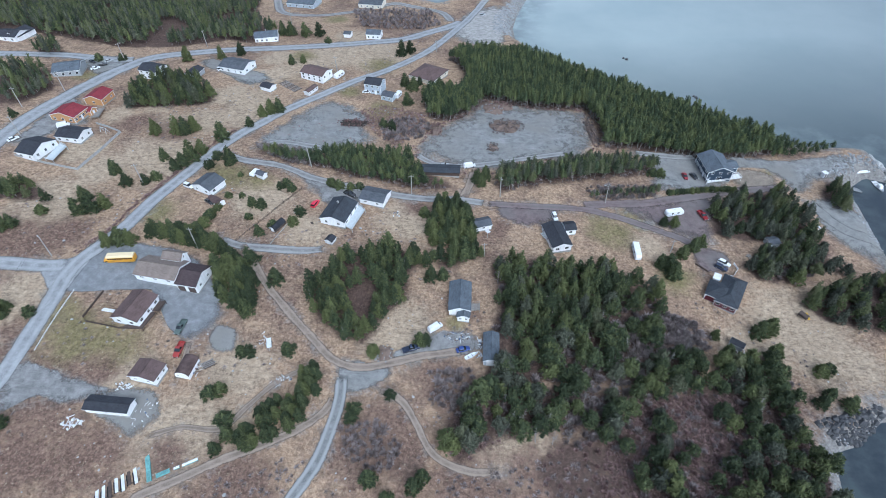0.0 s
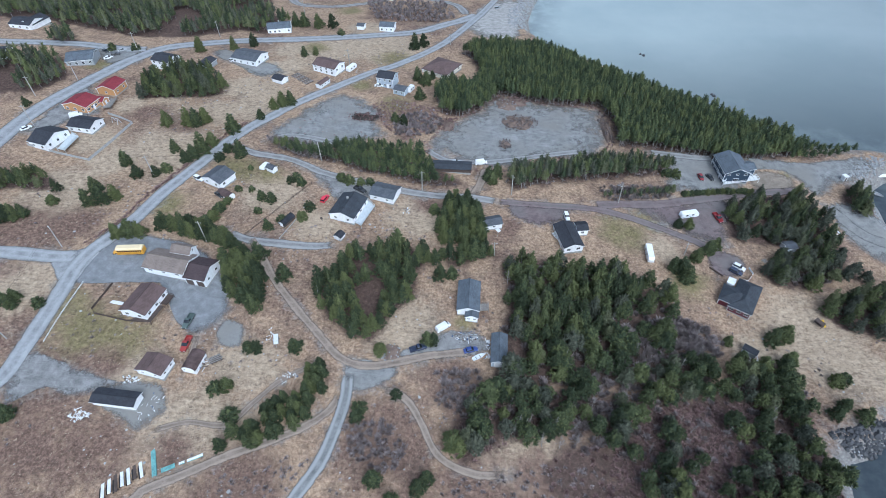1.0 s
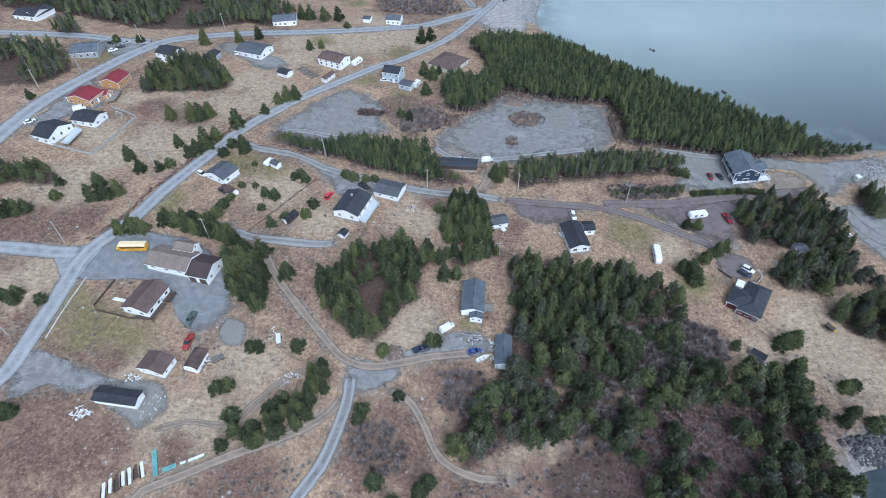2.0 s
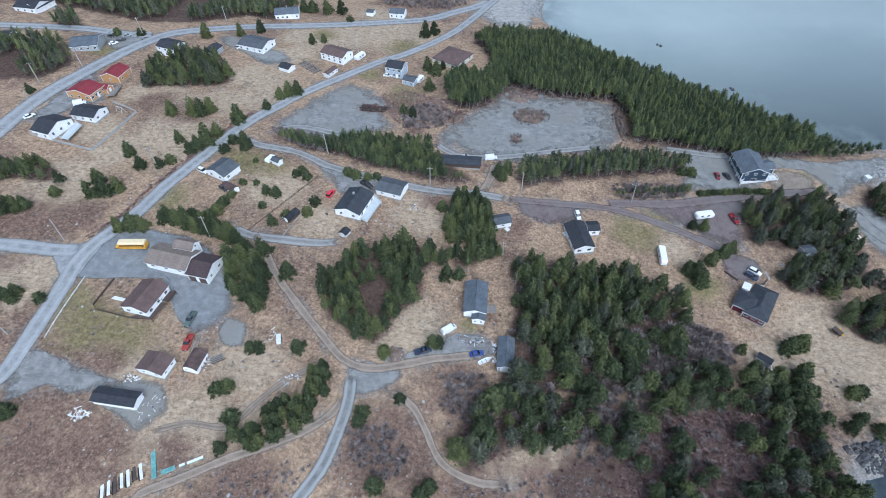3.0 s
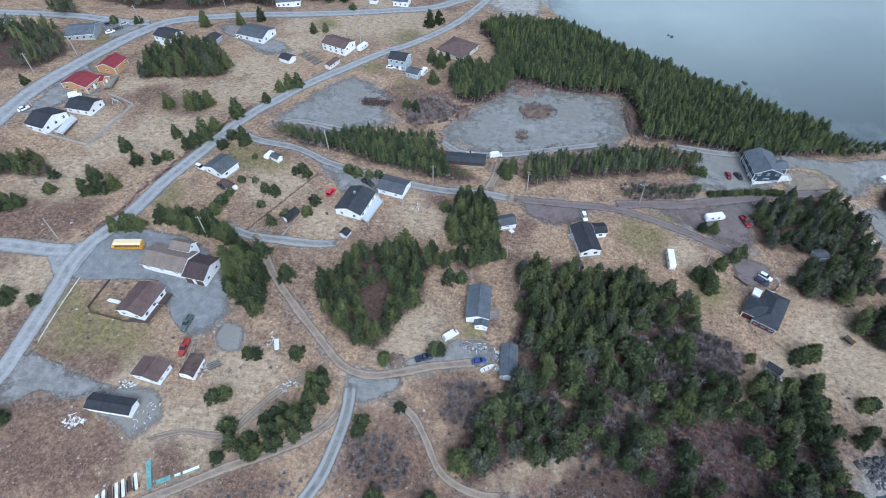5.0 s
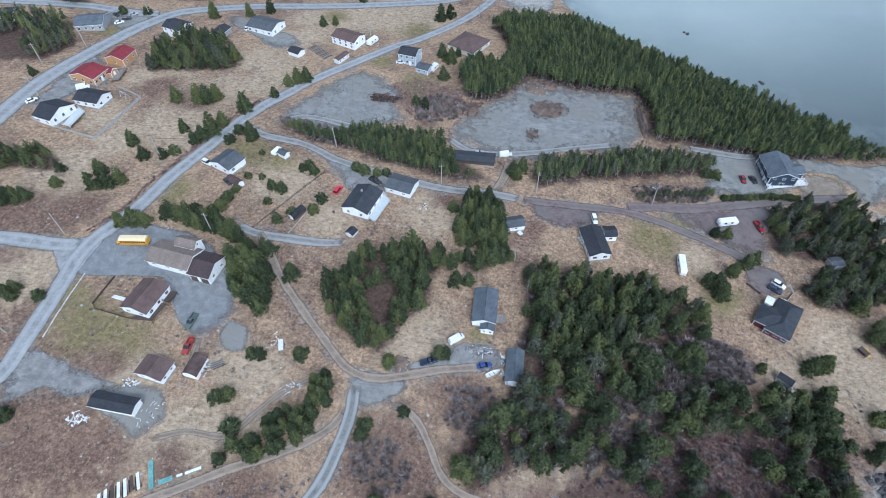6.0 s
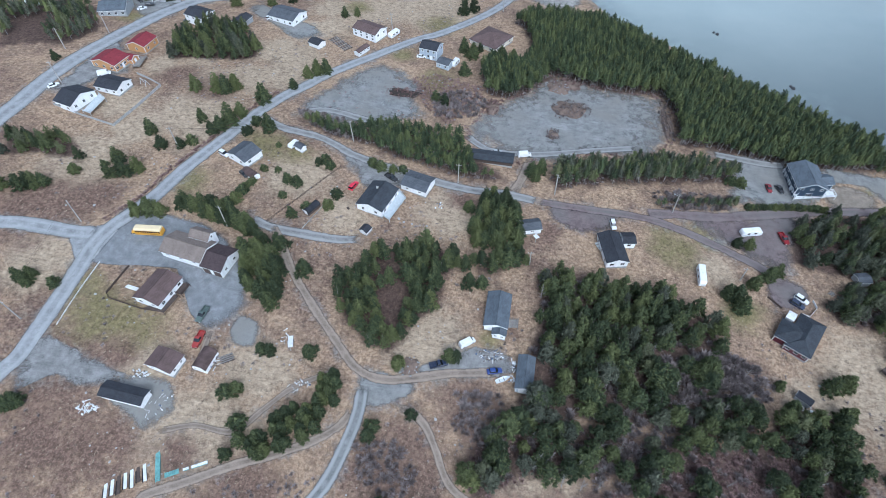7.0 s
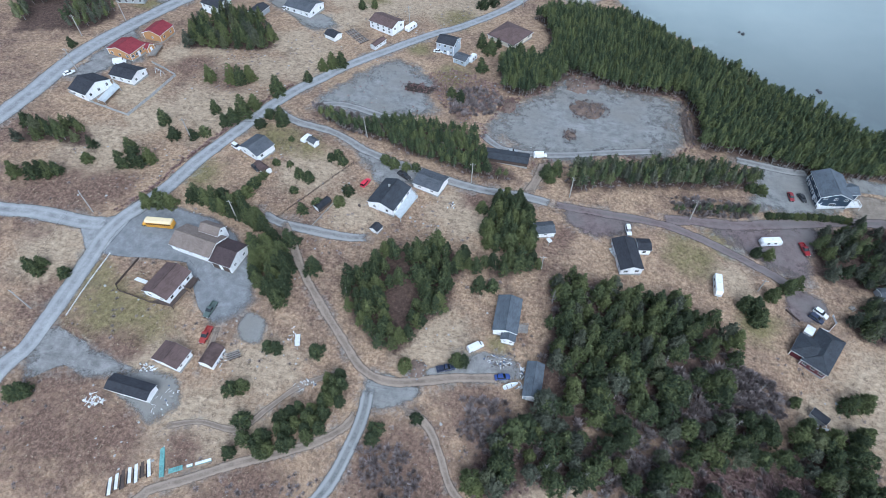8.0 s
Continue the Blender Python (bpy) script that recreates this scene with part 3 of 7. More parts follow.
HEATH_PATCHES = [(-17.0, 69.4, 22.0), (-24.9, 70.5, 16.0), (-1.5, 87.0, 14.0), (49.4, 67.3, 14.0), (64.3, 75.9, 18.0), (89.0, 73.0, 12.0), (81.3, 64.9, 14.0), (-111.1, 63.3, 22.0), (-97.9, 62.7, 16.0), (-76.6, 64.1, 9.0), (-153.2, 132.2, 22.0), (-136.0, 139.6, 12.0), (-120.9, 208.3, 14.0), (-140.0, 212.9, 12.0), (-40.5, 223.3, 14.0), (83.1, 83.3, 14.0), (127.3, 141.6, 10.0), (-11.6, 164.7, 9.0), (26.3, 58.8, 20.0), (-57.3, 58.1, 18.0), (3.4, 57.5, 20.0), (93.4, 93.0, 9.0), (44.3, 74.8, 10.0), (-102.6, 88.5, 9.0), (-115.0, 87.5, 9.0), (-24.1, 357.6, 26.0), (-46.6, 361.3, 24.0), (19.0, 155.1, 6.0), (9.3, 113.5, 5.0)]
MOSS_PATCHES = [(-115.4, 98.9, 13.0), (-105.3, 98.8, 11.0), (-122.3, 106.6, 9.0), (-97.6, 96.5, 8.0), (62.6, 156.0, 13.0), (75.2, 163.1, 9.0), (-108.2, 154.6, 10.0), (-89.5, 177.0, 12.0), (-75.5, 175.0, 8.0), (-31.0, 234.7, 12.0), (-49.6, 252.4, 8.0), (82.8, 133.2, 10.0), (-73.1, 364.4, 12.0), (-180.8, 256.0, 9.0), (-80.8, 294.5, 10.0), (142.1, 195.7, 4.0), (1.8, 110.7, 5.0), (-35.5, 284.6, 14.0)]
PALE_PATCHES = [(-95.9, 225.9, 14.0), (-108.3, 241.5, 12.0), (-73.8, 290.9, 16.0), (-87.2, 270.1, 12.0), (-123.3, 212.1, 12.0), (-148.0, 218.5, 10.0), (-139.0, 177.3, 14.0), (-150.3, 190.1, 12.0), (-45.0, 310.0, 16.0), (-78.9, 285.1, 16.0), (-92.5, 290.4, 14.0), (-30.5, 298.7, 14.0), (-37.3, 302.9, 20.0), (-98.0, 264.1, 12.0), (-57.2, 330.7, 14.0), (-20.2, 352.1, 14.0), (-104.1, 245.2, 12.0), (-111.3, 216.9, 14.0), (-16.4, 107.2, 14.0), (119.4, 112.6, 22.0), (122.6, 103.8, 18.0), (129.5, 99.7, 14.0), (99.0, 103.3, 12.0), (-15.6, 158.0, 14.0), (-52.6, 148.4, 12.0), (-74.1, 70.3, 16.0), (-63.7, 71.0, 10.0), (-73.1, 164.9, 14.0), (-97.3, 240.2, 14.0), (-136.3, 229.1, 10.0), (-65.3, 296.7, 22.0), (-42.5, 291.5, 18.0), (-120.8, 188.7, 20.0), (-150.1, 156.1, 18.0), (-139.7, 113.8, 14.0), (-60.6, 89.9, 10.0), (14.4, 66.8, 12.0), (24.2, 70.4, 8.0), (76.2, 148.5, 9.0), (-93.5, 85.6, 10.0), (-65.9, 91.4, 10.0)]


def spaced(lo, hi, step, far):
    """Grid lines: even between lo and hi, ever wider apart beyond."""
    mid = list(np.arange(lo, hi + step, step))
    s, a, b = step, mid[0], mid[-1]
    left, right = [], []
    while a > -far:
        s *= 1.35
        a, b = a - s, b + s
        left.append(a), right.append(b)
    return np.array(left[::-1] + mid + right)


def grid_faces(w, h):
    i = np.arange((h - 1) * (w - 1))
    r, c = i // (w - 1), i % (w - 1)
    a = r * w + c
    return np.stack((a, a + 1, a + w + 1, a + w), 1)


def build_ground():
    xs, ys = spaced(-330, 240, 2.5, 3500), spaced(30, 440, 2.5, 3500)
    gx, gy = np.meshgrid(xs, ys)
    gz = land(gx, gy)
    rough = np.array([wobble(a, b, 0.16) * 0.12 + wobble(a, b, 0.4, 3) * 0.06 for a, b in zip(gx.ravel(), gy.ravel())]).reshape(gx.shape)
    keep = np.full(gx.shape, 1e9)
    for _, line, width, *_ in ROADS:
        keep = np.minimum(keep, edge_distance(line, gx, gy, False) - width / 2)
    stony = np.clip(1 - keep / 3.0, 0, 1) * 0.5
    for _, poly, *_ in LOTS:
        d = edge_distance(poly, gx, gy)
        d = np.where(inside(poly, gx, gy), -d, d)
        keep = np.minimum(keep, d)
        stony = np.maximum(stony, np.clip(0.42 - d / 9, 0, 0.75))
    gz += rough * np.clip((keep - 1.5) / 4, 0, 1) - 0.05 * (keep < 1)
    sh = shore(gx, gy)
    stony = np.maximum(stony, np.clip(1.15 - sh / 14, 0, 1.2))
    ob = mesh_object("ground", np.stack((gx, gy, gz), -1).reshape(-1, 3).tolist(), grid_faces(len(xs), len(ys)).tolist(), GROUND, smooth=True)
    give(ob, "gravel", stony)
    for name, blobs in (("heath", HEATH_PATCHES), ("moss", MOSS_PATCHES), ("pale", PALE_PATCHES)):
        v = np.zeros(gx.shape)
        for cx, cy, r in blobs:
            v = np.maximum(v, 1.25 * np.exp(-((gx - cx) ** 2 + (gy - cy) ** 2) / (0.9 * r * r)))
        give(ob, name, v)
    v = np.zeros(gx.shape)
    for poly in WOODED:
        d = edge_distance(poly, gx, gy)
        v = np.maximum(v, np.clip(0.55 + np.where(inside(poly, gx, gy), d, -d) / 5, 0, 1))
    give(ob, "litter", v)
    tagged(ob, "dry straw-coloured grass and brown heath sloping to the sea", "ground", kind="structure")


def build_water():
    xs, ys = spaced(-120, 420, 6, 4500), spaced(20, 560, 6, 4500)
    gx, gy = np.meshgrid(xs, ys)
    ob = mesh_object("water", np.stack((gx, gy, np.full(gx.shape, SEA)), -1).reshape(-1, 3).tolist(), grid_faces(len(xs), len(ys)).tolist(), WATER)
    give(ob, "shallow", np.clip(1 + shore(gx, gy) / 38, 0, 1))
    # Reflected brightness kept in the colour: rises with distance, falls off eastward
    give(ob, "painted_sheen", np.clip((gy - 190) / 165, 0, 1) * np.clip(1.15 - (gx - 60) / 520, 0.5, 1))
    tagged(ob, "calm grey-blue sea water with pale shallows", "water", kind="structure")


def build_road(name, line, width, material, lift, label):
    pts = curve_points(line, 1.6)
    verts, faces, across = [], [], []
    cuts = (-1, -0.75, -0.5, -0.25, 0, 0.25, 0.5, 0.75, 1)
    for i, p in enumerate(pts):
        d = (pts[min(i + 1, len(pts) - 1)] - pts[max(i - 1, 0)]).normalized()
        side = Vector((d.y, -d.x))
        for u in cuts:
            w = width * (0.48 if material is ASPHALT else 0.6) * (1 + (0.22 * wobble(p.x, p.y, 0.12, u) + 0.12 * wobble(p.x, p.y, 0.5, u) if abs(u) == 1 else 0))
            q = p + side * (u * w)
            verts.append((q.x, q.y))
            across.append(u)
    xy = np.array(verts)
    z = land(xy[:, 0], xy[:, 1]) + lift - 0.10 * (np.abs(np.array(across)) == 1)
    for i in range(len(pts) - 1):
        for j in range(len(cuts) - 1):
            a = i * len(cuts) + j
            faces.append((a, a + 1, a + len(cuts) + 1, a + len(cuts)))
    ob = mesh_object(name, np.c_[xy, z].tolist(), faces, material, smooth=True)
    give(ob, "across", across)
    ends = [min(1.0, min(i, len(pts) - 1 - i) / 4) for i in range(len(pts)) for _ in cuts]
    rim = {1: 0.1, 0.75: 1.0} if material is ASPHALT else {1: -0.45, 0.75: 0.45, 0.5: 1.1}
    give(ob, "fringe", [min(rim.get(abs(u), 2.0), e * 2.5 - 0.7) for e, u in zip(ends, across)])
    tagged(ob, label, "road", kind="structure")


def build_lot(name, poly, material, lift, label):
    rim = curve_points(poly, 1.5, True)
    c = sum(rim, Vector((0, 0))) / len(rim)
    paved = material in (ASPHALT, PAVING)
    rings = (1.06, 0.96, 0.84, 0.7, 0.5, 0.35, 0.2, 0.08) if paved else (1.12, 1.02, 0.91, 0.78, 0.62, 0.45, 0.28, 0.1)
    xy = []
    for s in rings:
        for p in rim:
            k = s * (1 + (0.05 * wobble(p.x, p.y, 0.09, 5) + 0.05 * wobble(p.x, p.y, 0.3, 9)) * s)
            xy.append(c + (p - c) * k)
    n = len(rim)
    xy = np.array(xy)
    z = land(xy[:, 0], xy[:, 1]) + lift
    z[:n] -= 0.06
    faces = []
    for r in range(len(rings) - 1):
        for i in range(n):
            j = (i + 1) % n
            faces.append((r * n + i, r * n + j, (r + 1) * n + j, (r + 1) * n + i))
    faces.append(tuple(range((len(rings) - 1) * n, len(rings) * n)))
    ob = mesh_object(name, np.c_[xy, z].tolist(), faces, material, smooth=True)
    give(ob, "across", np.zeros(len(xy)))
    give(ob, "fringe", np.repeat((-0.1, 0.6, 1.2, 2, 2, 2, 2, 2) if paved else (-0.7, -0.15, 0.3, 0.65, 0.95, 1.2, 1.4, 1.5), n))
    tagged(ob, label, "gravel yard", kind="structure")


build_ground()
build_water()
for row in ROADS:
    build_road(*row)
for row in LOTS:
    build_lot(*row)


# ---- trees ----
def rng(seed):
    return np.random.RandomState(seed)


def fir_crown(seed, h, r, clumps, sprigs, low=0.08, blunt=0.75, size=1.0, core=0.5):
    """A conifer's crown: boughs that end in uneven tufts of needle sprigs, round a lumpy core."""
    g = rng(seed)
    v, f = [], []
    lop = g.uniform(0, 6.28)
    for b in range(clumps):
        q = (b + g.uniform(0, 1)) / clumps
        q = min(1 - (1 - q) ** 0.62, 0.97)
        a = b * 2.39996 + g.uniform(-0.6, 0.6)
        reach = r * (1 - q) ** blunt * g.uniform(0.6, 1.12) * (1 + 0.14 * math.cos(a - lop)) + 0.08
        rc = (0.26 + 0.30 * reach ** 0.5) * g.uniform(0.75, 1.3) * size
        c = np.array((math.cos(a) * reach * 0.85, math.sin(a) * reach * 0.85, (low + (1 - low) * q) * h + g.uniform(-0.22, 0.1) * reach))
        for k in range(sprigs):
            t = a + g.normal(0, 1.5)
            e = g.uniform(-0.35, 1.15)
            d = np.array((math.cos(t) * math.cos(e), math.sin(t) * math.cos(e), math.sin(e)))
            face = np.array((math.cos(a), math.sin(a), 0.25 + 1.6 * q ** 2)) + 0.55 * d + g.normal(0, 0.4, 3)
            n = np.cross(d + g.normal(0, 0.2, 3), face)
            n *= rc * g.uniform(0.16, 0.3) / max(np.linalg.norm(n), 1e-6)
            base = c + d * rc * 0.1 + g.normal(0, 0.16, 3) * rc
            tip = c + d * rc * g.uniform(0.75, 1.4)
            i = len(v)
            v += [tuple(base + n), tuple(tip), tuple(base - n)]
            f.append((i, i + 1, i + 2))
    i = len(v)
    seg = 7
    for ring, (u, rr) in enumerate(((0.03, 0.75), (0.28, 0.85), (0.58, 0.75), (0.85, 0.6))):
        rad = r * (1 - u) ** blunt * rr * core * 1.2
        for k in range(seg):
            a = 2 * math.pi * k / seg + ring * 0.4
            w = rad * g.uniform(0.75, 1.15)
            v.append((w * math.cos(a), w * math.sin(a), (low + (1 - low) * u) * h + g.uniform(-0.2, 0.2)))
    v.append((0, 0, h * 1.01))
    for ring in range(3):
        for k in range(seg):
            a, b = i + ring * seg + k, i + ring * seg + (k + 1) % seg
            f.append((a, b, b + seg, a + seg))
    for k in range(seg):
        f.append((i + 3 * seg + k, i + 3 * seg + (k + 1) % seg, len(v) - 1))
    return v, f


def trunk_mesh(seed, h, r, limbs=6, bare=False):
    """A tapered, slightly bent trunk with limbs."""
    g = rng(seed)
    v, f = [], []

    def tube(p, q, r0, r1, seg=5, cuts=2):
        d = Vector(q) - Vector(p)
        side = d.orthogonal().normalized()
        up = d.cross(side).normalized()
        base = len(v)
        for c in range(cuts + 1):
            t = c / cuts
            o = Vector(p) + d * t + Vector((g.uniform(-1, 1), g.uniform(-1, 1), 0)) * 0.02 * d.length * (0 < c < cuts)
            rr = r0 + (r1 - r0) * t
            for s in range(seg):
                a = 2 * math.pi * s / seg
                v.append(tuple(o + side * (rr * math.cos(a)) + up * (rr * math.sin(a))))
        for c in range(cuts):
            for s in range(seg):
                a, b = base + c * seg + s, base + c * seg + (s + 1) % seg
                f.append((a, b, b + seg, a + seg))

    tube((0, 0, -0.4), (0, 0, h), r, r * 0.15, 6, 4)
    for k in range(limbs):
        z = h * ((0.15 + 0.75 * k / limbs) if bare else (0.15 + 0.5 * k / limbs))
        a = k * 2.4 + g.uniform(-0.4, 0.4)
        ln = (h * 0.22 * (1.15 - z / h)) * g.uniform(0.7, 1.3)
        tube((0, 0, z), (ln * math.cos(a), ln * math.sin(a), z + ln * g.uniform(-0.1, 0.5)), r * 0.3, r * 0.08, 4, 1)
    return v, f


def shrub_mesh(seed, h, r, n):
    """A bare shrub: many thin upright and spreading twigs."""
    g = rng(seed)
    v, f = [], []
    for k in range(n):
        a, s = g.uniform(0, 2 * math.pi), g.uniform(0.15, 1.0)
        foot = np.array((math.cos(a) * r * 0.25 * s, math.sin(a) * r * 0.25 * s, g.uniform(-0.1, 0.2) * h))
        tip = np.array((math.cos(a) * r * s * g.uniform(0.7, 1.2), math.sin(a) * r * s * g.uniform(0.7, 1.2), h * (1.05 - 0.55 * s) * g.uniform(0.7, 1.15)))
        w = g.uniform(0.05, 0.11)
        t = a + g.uniform(0.8, 2.2)
        i = len(v)
        mid = foot * 0.4 + tip * 0.6
        v += [tuple(foot), tuple(mid + np.array((math.cos(t) * w, math.sin(t) * w, 0))), tuple(tip), tuple(mid - np.array((math.cos(t) * w, math.sin(t) * w, 0)))]
        f.append((i, i + 1, i + 2, i + 3))
    return v, f


def mesh_data(name, vf, material):
    me = bpy.data.meshes.new(name)
    me.from_pydata(vf[0], [], vf[1])
    me.materials.append(material)
    me.update()
    return me


# open-grown firs: eight metres high, full to the ground
FIR_CROWNS = [mesh_data("crown", fir_crown(s, 8.0, 2.3 + 0.3 * (s % 3), 90, 24, 0.06, blunt=0.62 + 0.14 * (s % 3), core=0.5), NEEDLES) for s in range(6)]
FIR_TRUNKS = [mesh_data("trunk", trunk_mesh(s + 50, 7.4, 0.17), BARK) for s in range(3)]
BUSH_CROWNS = [mesh_data("crown", fir_crown(s + 20, 3.2, 1.7, 55, 22, 0.06, blunt=0.55, size=0.85, core=0.5), NEEDLES) for s in range(3)]
BUSH_TRUNKS = [mesh_data("trunk", trunk_mesh(s + 70, 2.6, 0.1, 4), BARK) for s in range(2)]
tree_count = 0


def plant(x, y, h, group, bush=False, wide=1.0):
    """One fir or bushy juniper as a thing with its trunk and crown."""
    global tree_count
    g = rng(tree_count + 1000)
    tree_count += 1
    full = 3.2 if bush else 8.0
    s = h / full
    ob = new("fir_bush" if bush else "fir_tree")
    w = s ** 0.75 * wide * g.uniform(0.9, 1.15)
    ob.matrix_world = Matrix.LocRotScale((x, y, z_at(x, y) - 0.05), Euler((radians(g.uniform(-3, 3)), radians(g.uniform(-3, 3)), g.uniform(0, 6.28))), (w, w, s))
    crowns, trunks = (BUSH_CROWNS, BUSH_TRUNKS) if bush else (FIR_CROWNS, FIR_TRUNKS)
    for name, data in (("trunk", trunks[g.randint(len(trunks))]), ("crown", crowns[g.randint(len(crowns))])):
        new(name, data).parent = ob
    tagged(ob, "low rounded dark green evergreen bush on dry grass" if bush else ("tall" if h >= 8 else "young" if h < 5 else "bushy") + " dark green fir tree growing on dry grass", "bush" if bush else "tree", group)


def scatter(poly, gap, seed, margin=0.0):
    """Uneven spots inside an outline, about gap metres apart."""
    p = np.array(poly)
    g = rng(seed)
    out = []
    lo, hi = p.min(0), p.max(0)
    y = lo[1]
    row = 0
    while y < hi[1]:
        x = lo[0] + (row % 2) * gap * 0.5
        while x < hi[0]:
            q = np.array((x, y)) + g.uniform(-0.42, 0.42, 2) * gap
            if inside(poly, q[0], q[1]):
                out.append(tuple(q))
            x += gap
        y += gap * 0.87
        row += 1
    return out


def joined(name, material, templates, spots, seed, label, category, height, spread=0.38, lean=2.5):
    """Many plants in one mesh: spots of (x, y, height factor)."""
    g = rng(seed)
    vs, fs, tones, base = [], [], [], 0
    packs = [(np.array(v), f) for v, f in templates]
    for x, y, k in spots:
        v, f = packs[g.randint(len(packs))]
        a = g.uniform(0, 6.28)
        s = k * g.uniform(1 - spread, 1 + spread)
        w = s ** 0.7 * g.uniform(0.85, 1.15)
        q = v * (w, w, s)
        q = q @ np.array(((math.cos(a), math.sin(a), 0), (-math.sin(a), math.cos(a), 0), (0, 0, 1)))
        lx, ly = g.normal(0, lean, 2) * math.pi / 180
        q[:, 0] += q[:, 2] * lx
        q[:, 1] += q[:, 2] * ly
        q += (x, y, z_at(x, y) - 0.1)
        vs.append(q)
        fs += [tuple(i + base for i in face) for face in f]
        base += len(v)
        tones.append(np.full(len(v), g.uniform(0, 1)))
    ob = mesh_object(name, np.concatenate(vs).tolist(), fs, material)
    give(ob, "tone", np.concatenate(tones))
    return tagged(ob, label, category, kind="stuff")


# single trees: x, y, height
ROADSIDE_FIRS = [(-148.1, 150.0, 4.0), (-158.5, 141.1, 7.0), (-154.2, 142.4, 6.0), (-160.9, 139.1, 7.0), (-135.4, 150.9, 8.0), (-131.1, 152.6, 9.0), (-127.6, 154.9, 7.0), (-136.1, 157.8, 7.0), (-132.2, 174.8, 7.0), (-125.0, 168.5, 6.0), (-118.7, 170.0, 5.0), (-115.7, 173.2, 4.0), (-127.2, 204.2, 8.0), (-118.6, 205.4, 9.0), (-115.1, 205.9, 9.0), (-112.3, 208.5, 8.0), (-98.4, 203.5, 9.0), (-117.2, 186.3, 6.0), (-110.7, 179.7, 6.0), (-106.2, 186.5, 10.0), (-108.2, 182.3, 7.0), (-104.0, 192.0, 7.0)]
UPPER_FIRS = [(-90.4, 185.7, 9.0), (-96.3, 188.5, 4.0), (-97.8, 182.1, 4.0), (-89.9, 214.8, 5.0), (-86.4, 224.2, 6.0), (-83.1, 226.7, 8.0), (-79.8, 229.7, 7.0), (-191.8, 211.7, 5.0), (-140.0, 279.9, 9.0), (-123.7, 285.7, 8.0), (-114.8, 292.1, 8.0), (-184.6, 275.6, 4.0), (-173.3, 277.5, 4.0), (-99.7, 327.8, 9.0), (-94.7, 328.6, 9.0), (-86.0, 327.7, 9.0), (-77.6, 328.9, 9.0), (-25.7, 300.1, 10.0), (-21.2, 304.9, 8.0), (-84.4, 282.0, 6.0), (-78.9, 285.1, 5.0), (-70.3, 316.7, 4.0)]
YARD_FIRS = [(-118.9, 135.9, 7.0), (-114.8, 137.2, 8.0), (-111.8, 137.5, 7.0), (-58.5, 123.4, 7.0), (-69.0, 131.4, 8.0), (-91.7, 145.2, 4.0), (-90.0, 148.3, 4.0), (-88.8, 152.4, 4.0), (-98.0, 146.0, 3.5), (-75.2, 160.4, 5.0), (-71.3, 159.6, 5.0), (-85.5, 164.5, 2.5), (-80.3, 165.1, 2.2), (-75.1, 153.2, 2.6), (-69.4, 145.5, 5.0), (-65.2, 149.4, 3.5), (-62.2, 170.5, 3.5), (-65.1, 173.7, 3.5), (-56.3, 157.0, 4.0), (-58.3, 151.3, 4.0), (-66.9, 171.7, 3.0), (-84.1, 177.7, 2.2)]
FIELD_FIRS = [(-69.0, 81.8, 4.5), (-66.6, 83.0, 4.5), (-63.1, 74.7, 4.5), (-63.3, 95.4, 5.0), (-60.9, 95.2, 5.5), (-49.8, 96.8, 6.0), (-122.3, 69.7, 6.0), (-121.0, 70.9, 6.0), (-28.7, 76.3, 5.0), (-28.1, 78.8, 4.0), (-22.5, 59.8, 6.0), (-10.1, 58.4, 6.0), (-8.0, 60.7, 6.0), (-17.3, 55.0, 6.0), (-9.4, 102.0, 6.0), (-7.5, 102.5, 5.0), (-24.1, 97.7, 4.0), (-2.2, 128.4, 6.0), (-6.1, 128.0, 7.0), (-9.2, 160.1, 4.0), (-8.7, 159.3, 3.0), (-14.5, 262.9, 5.0)]
EAST_FIRS = [(104.3, 110.4, 8.0), (108.6, 111.7, 8.0), (118.0, 95.8, 4.5), (120.9, 96.5, 4.5), (113.0, 84.3, 6.0), (116.8, 87.3, 5.5), (121.3, 83.7, 6.0), (85.2, 160.2, 5.0), (89.4, 160.0, 5.5), (80.9, 137.6, 8.0), (87.6, 143.4, 7.0), (93.1, 147.6, 7.0), (97.1, 150.2, 6.0), (81.9, 133.9, 8.0), (77.9, 138.4, 7.0), (88.5, 108.7, 5.0), (91.0, 102.7, 6.0), (105.6, 101.8, 8.0), (-18.1, 84.1, 3.0), (88.8, 190.6, 4.0), (92.5, 190.9, 4.0), ]
OTHER_FIRS = [(-138.0, 107.3, 5.0), (-140.7, 105.9, 6.0), (-130.5, 105.8, 4.0), (-137.8, 104.4, 6.0), (-123.9, 69.4, 5.0), (-156.5, 141.1, 7.0), (-166.5, 138.0, 7.0), (-55.0, 68.3, 3.0), (-47.2, 174.6, 4.0), (-43.7, 173.5, 4.0), (-39.1, 173.0, 3.5), (-35.8, 174.0, 3.0), (12.2, 181.4, 7.0), (15.8, 183.9, 7.0), (13.8, 179.0, 6.0), (-12.5, 185.5, 7.0), (-19.7, 241.5, 7.0), (-17.1, 256.3, 8.0), (-21.7, 260.8, 8.0), (-4.2, 260.9, 6.0), (1.6, 258.5, 6.0), (6.7, 246.1, 6.0), (-25.5, 216.8, 6.0), (-29.6, 219.7, 5.0)]
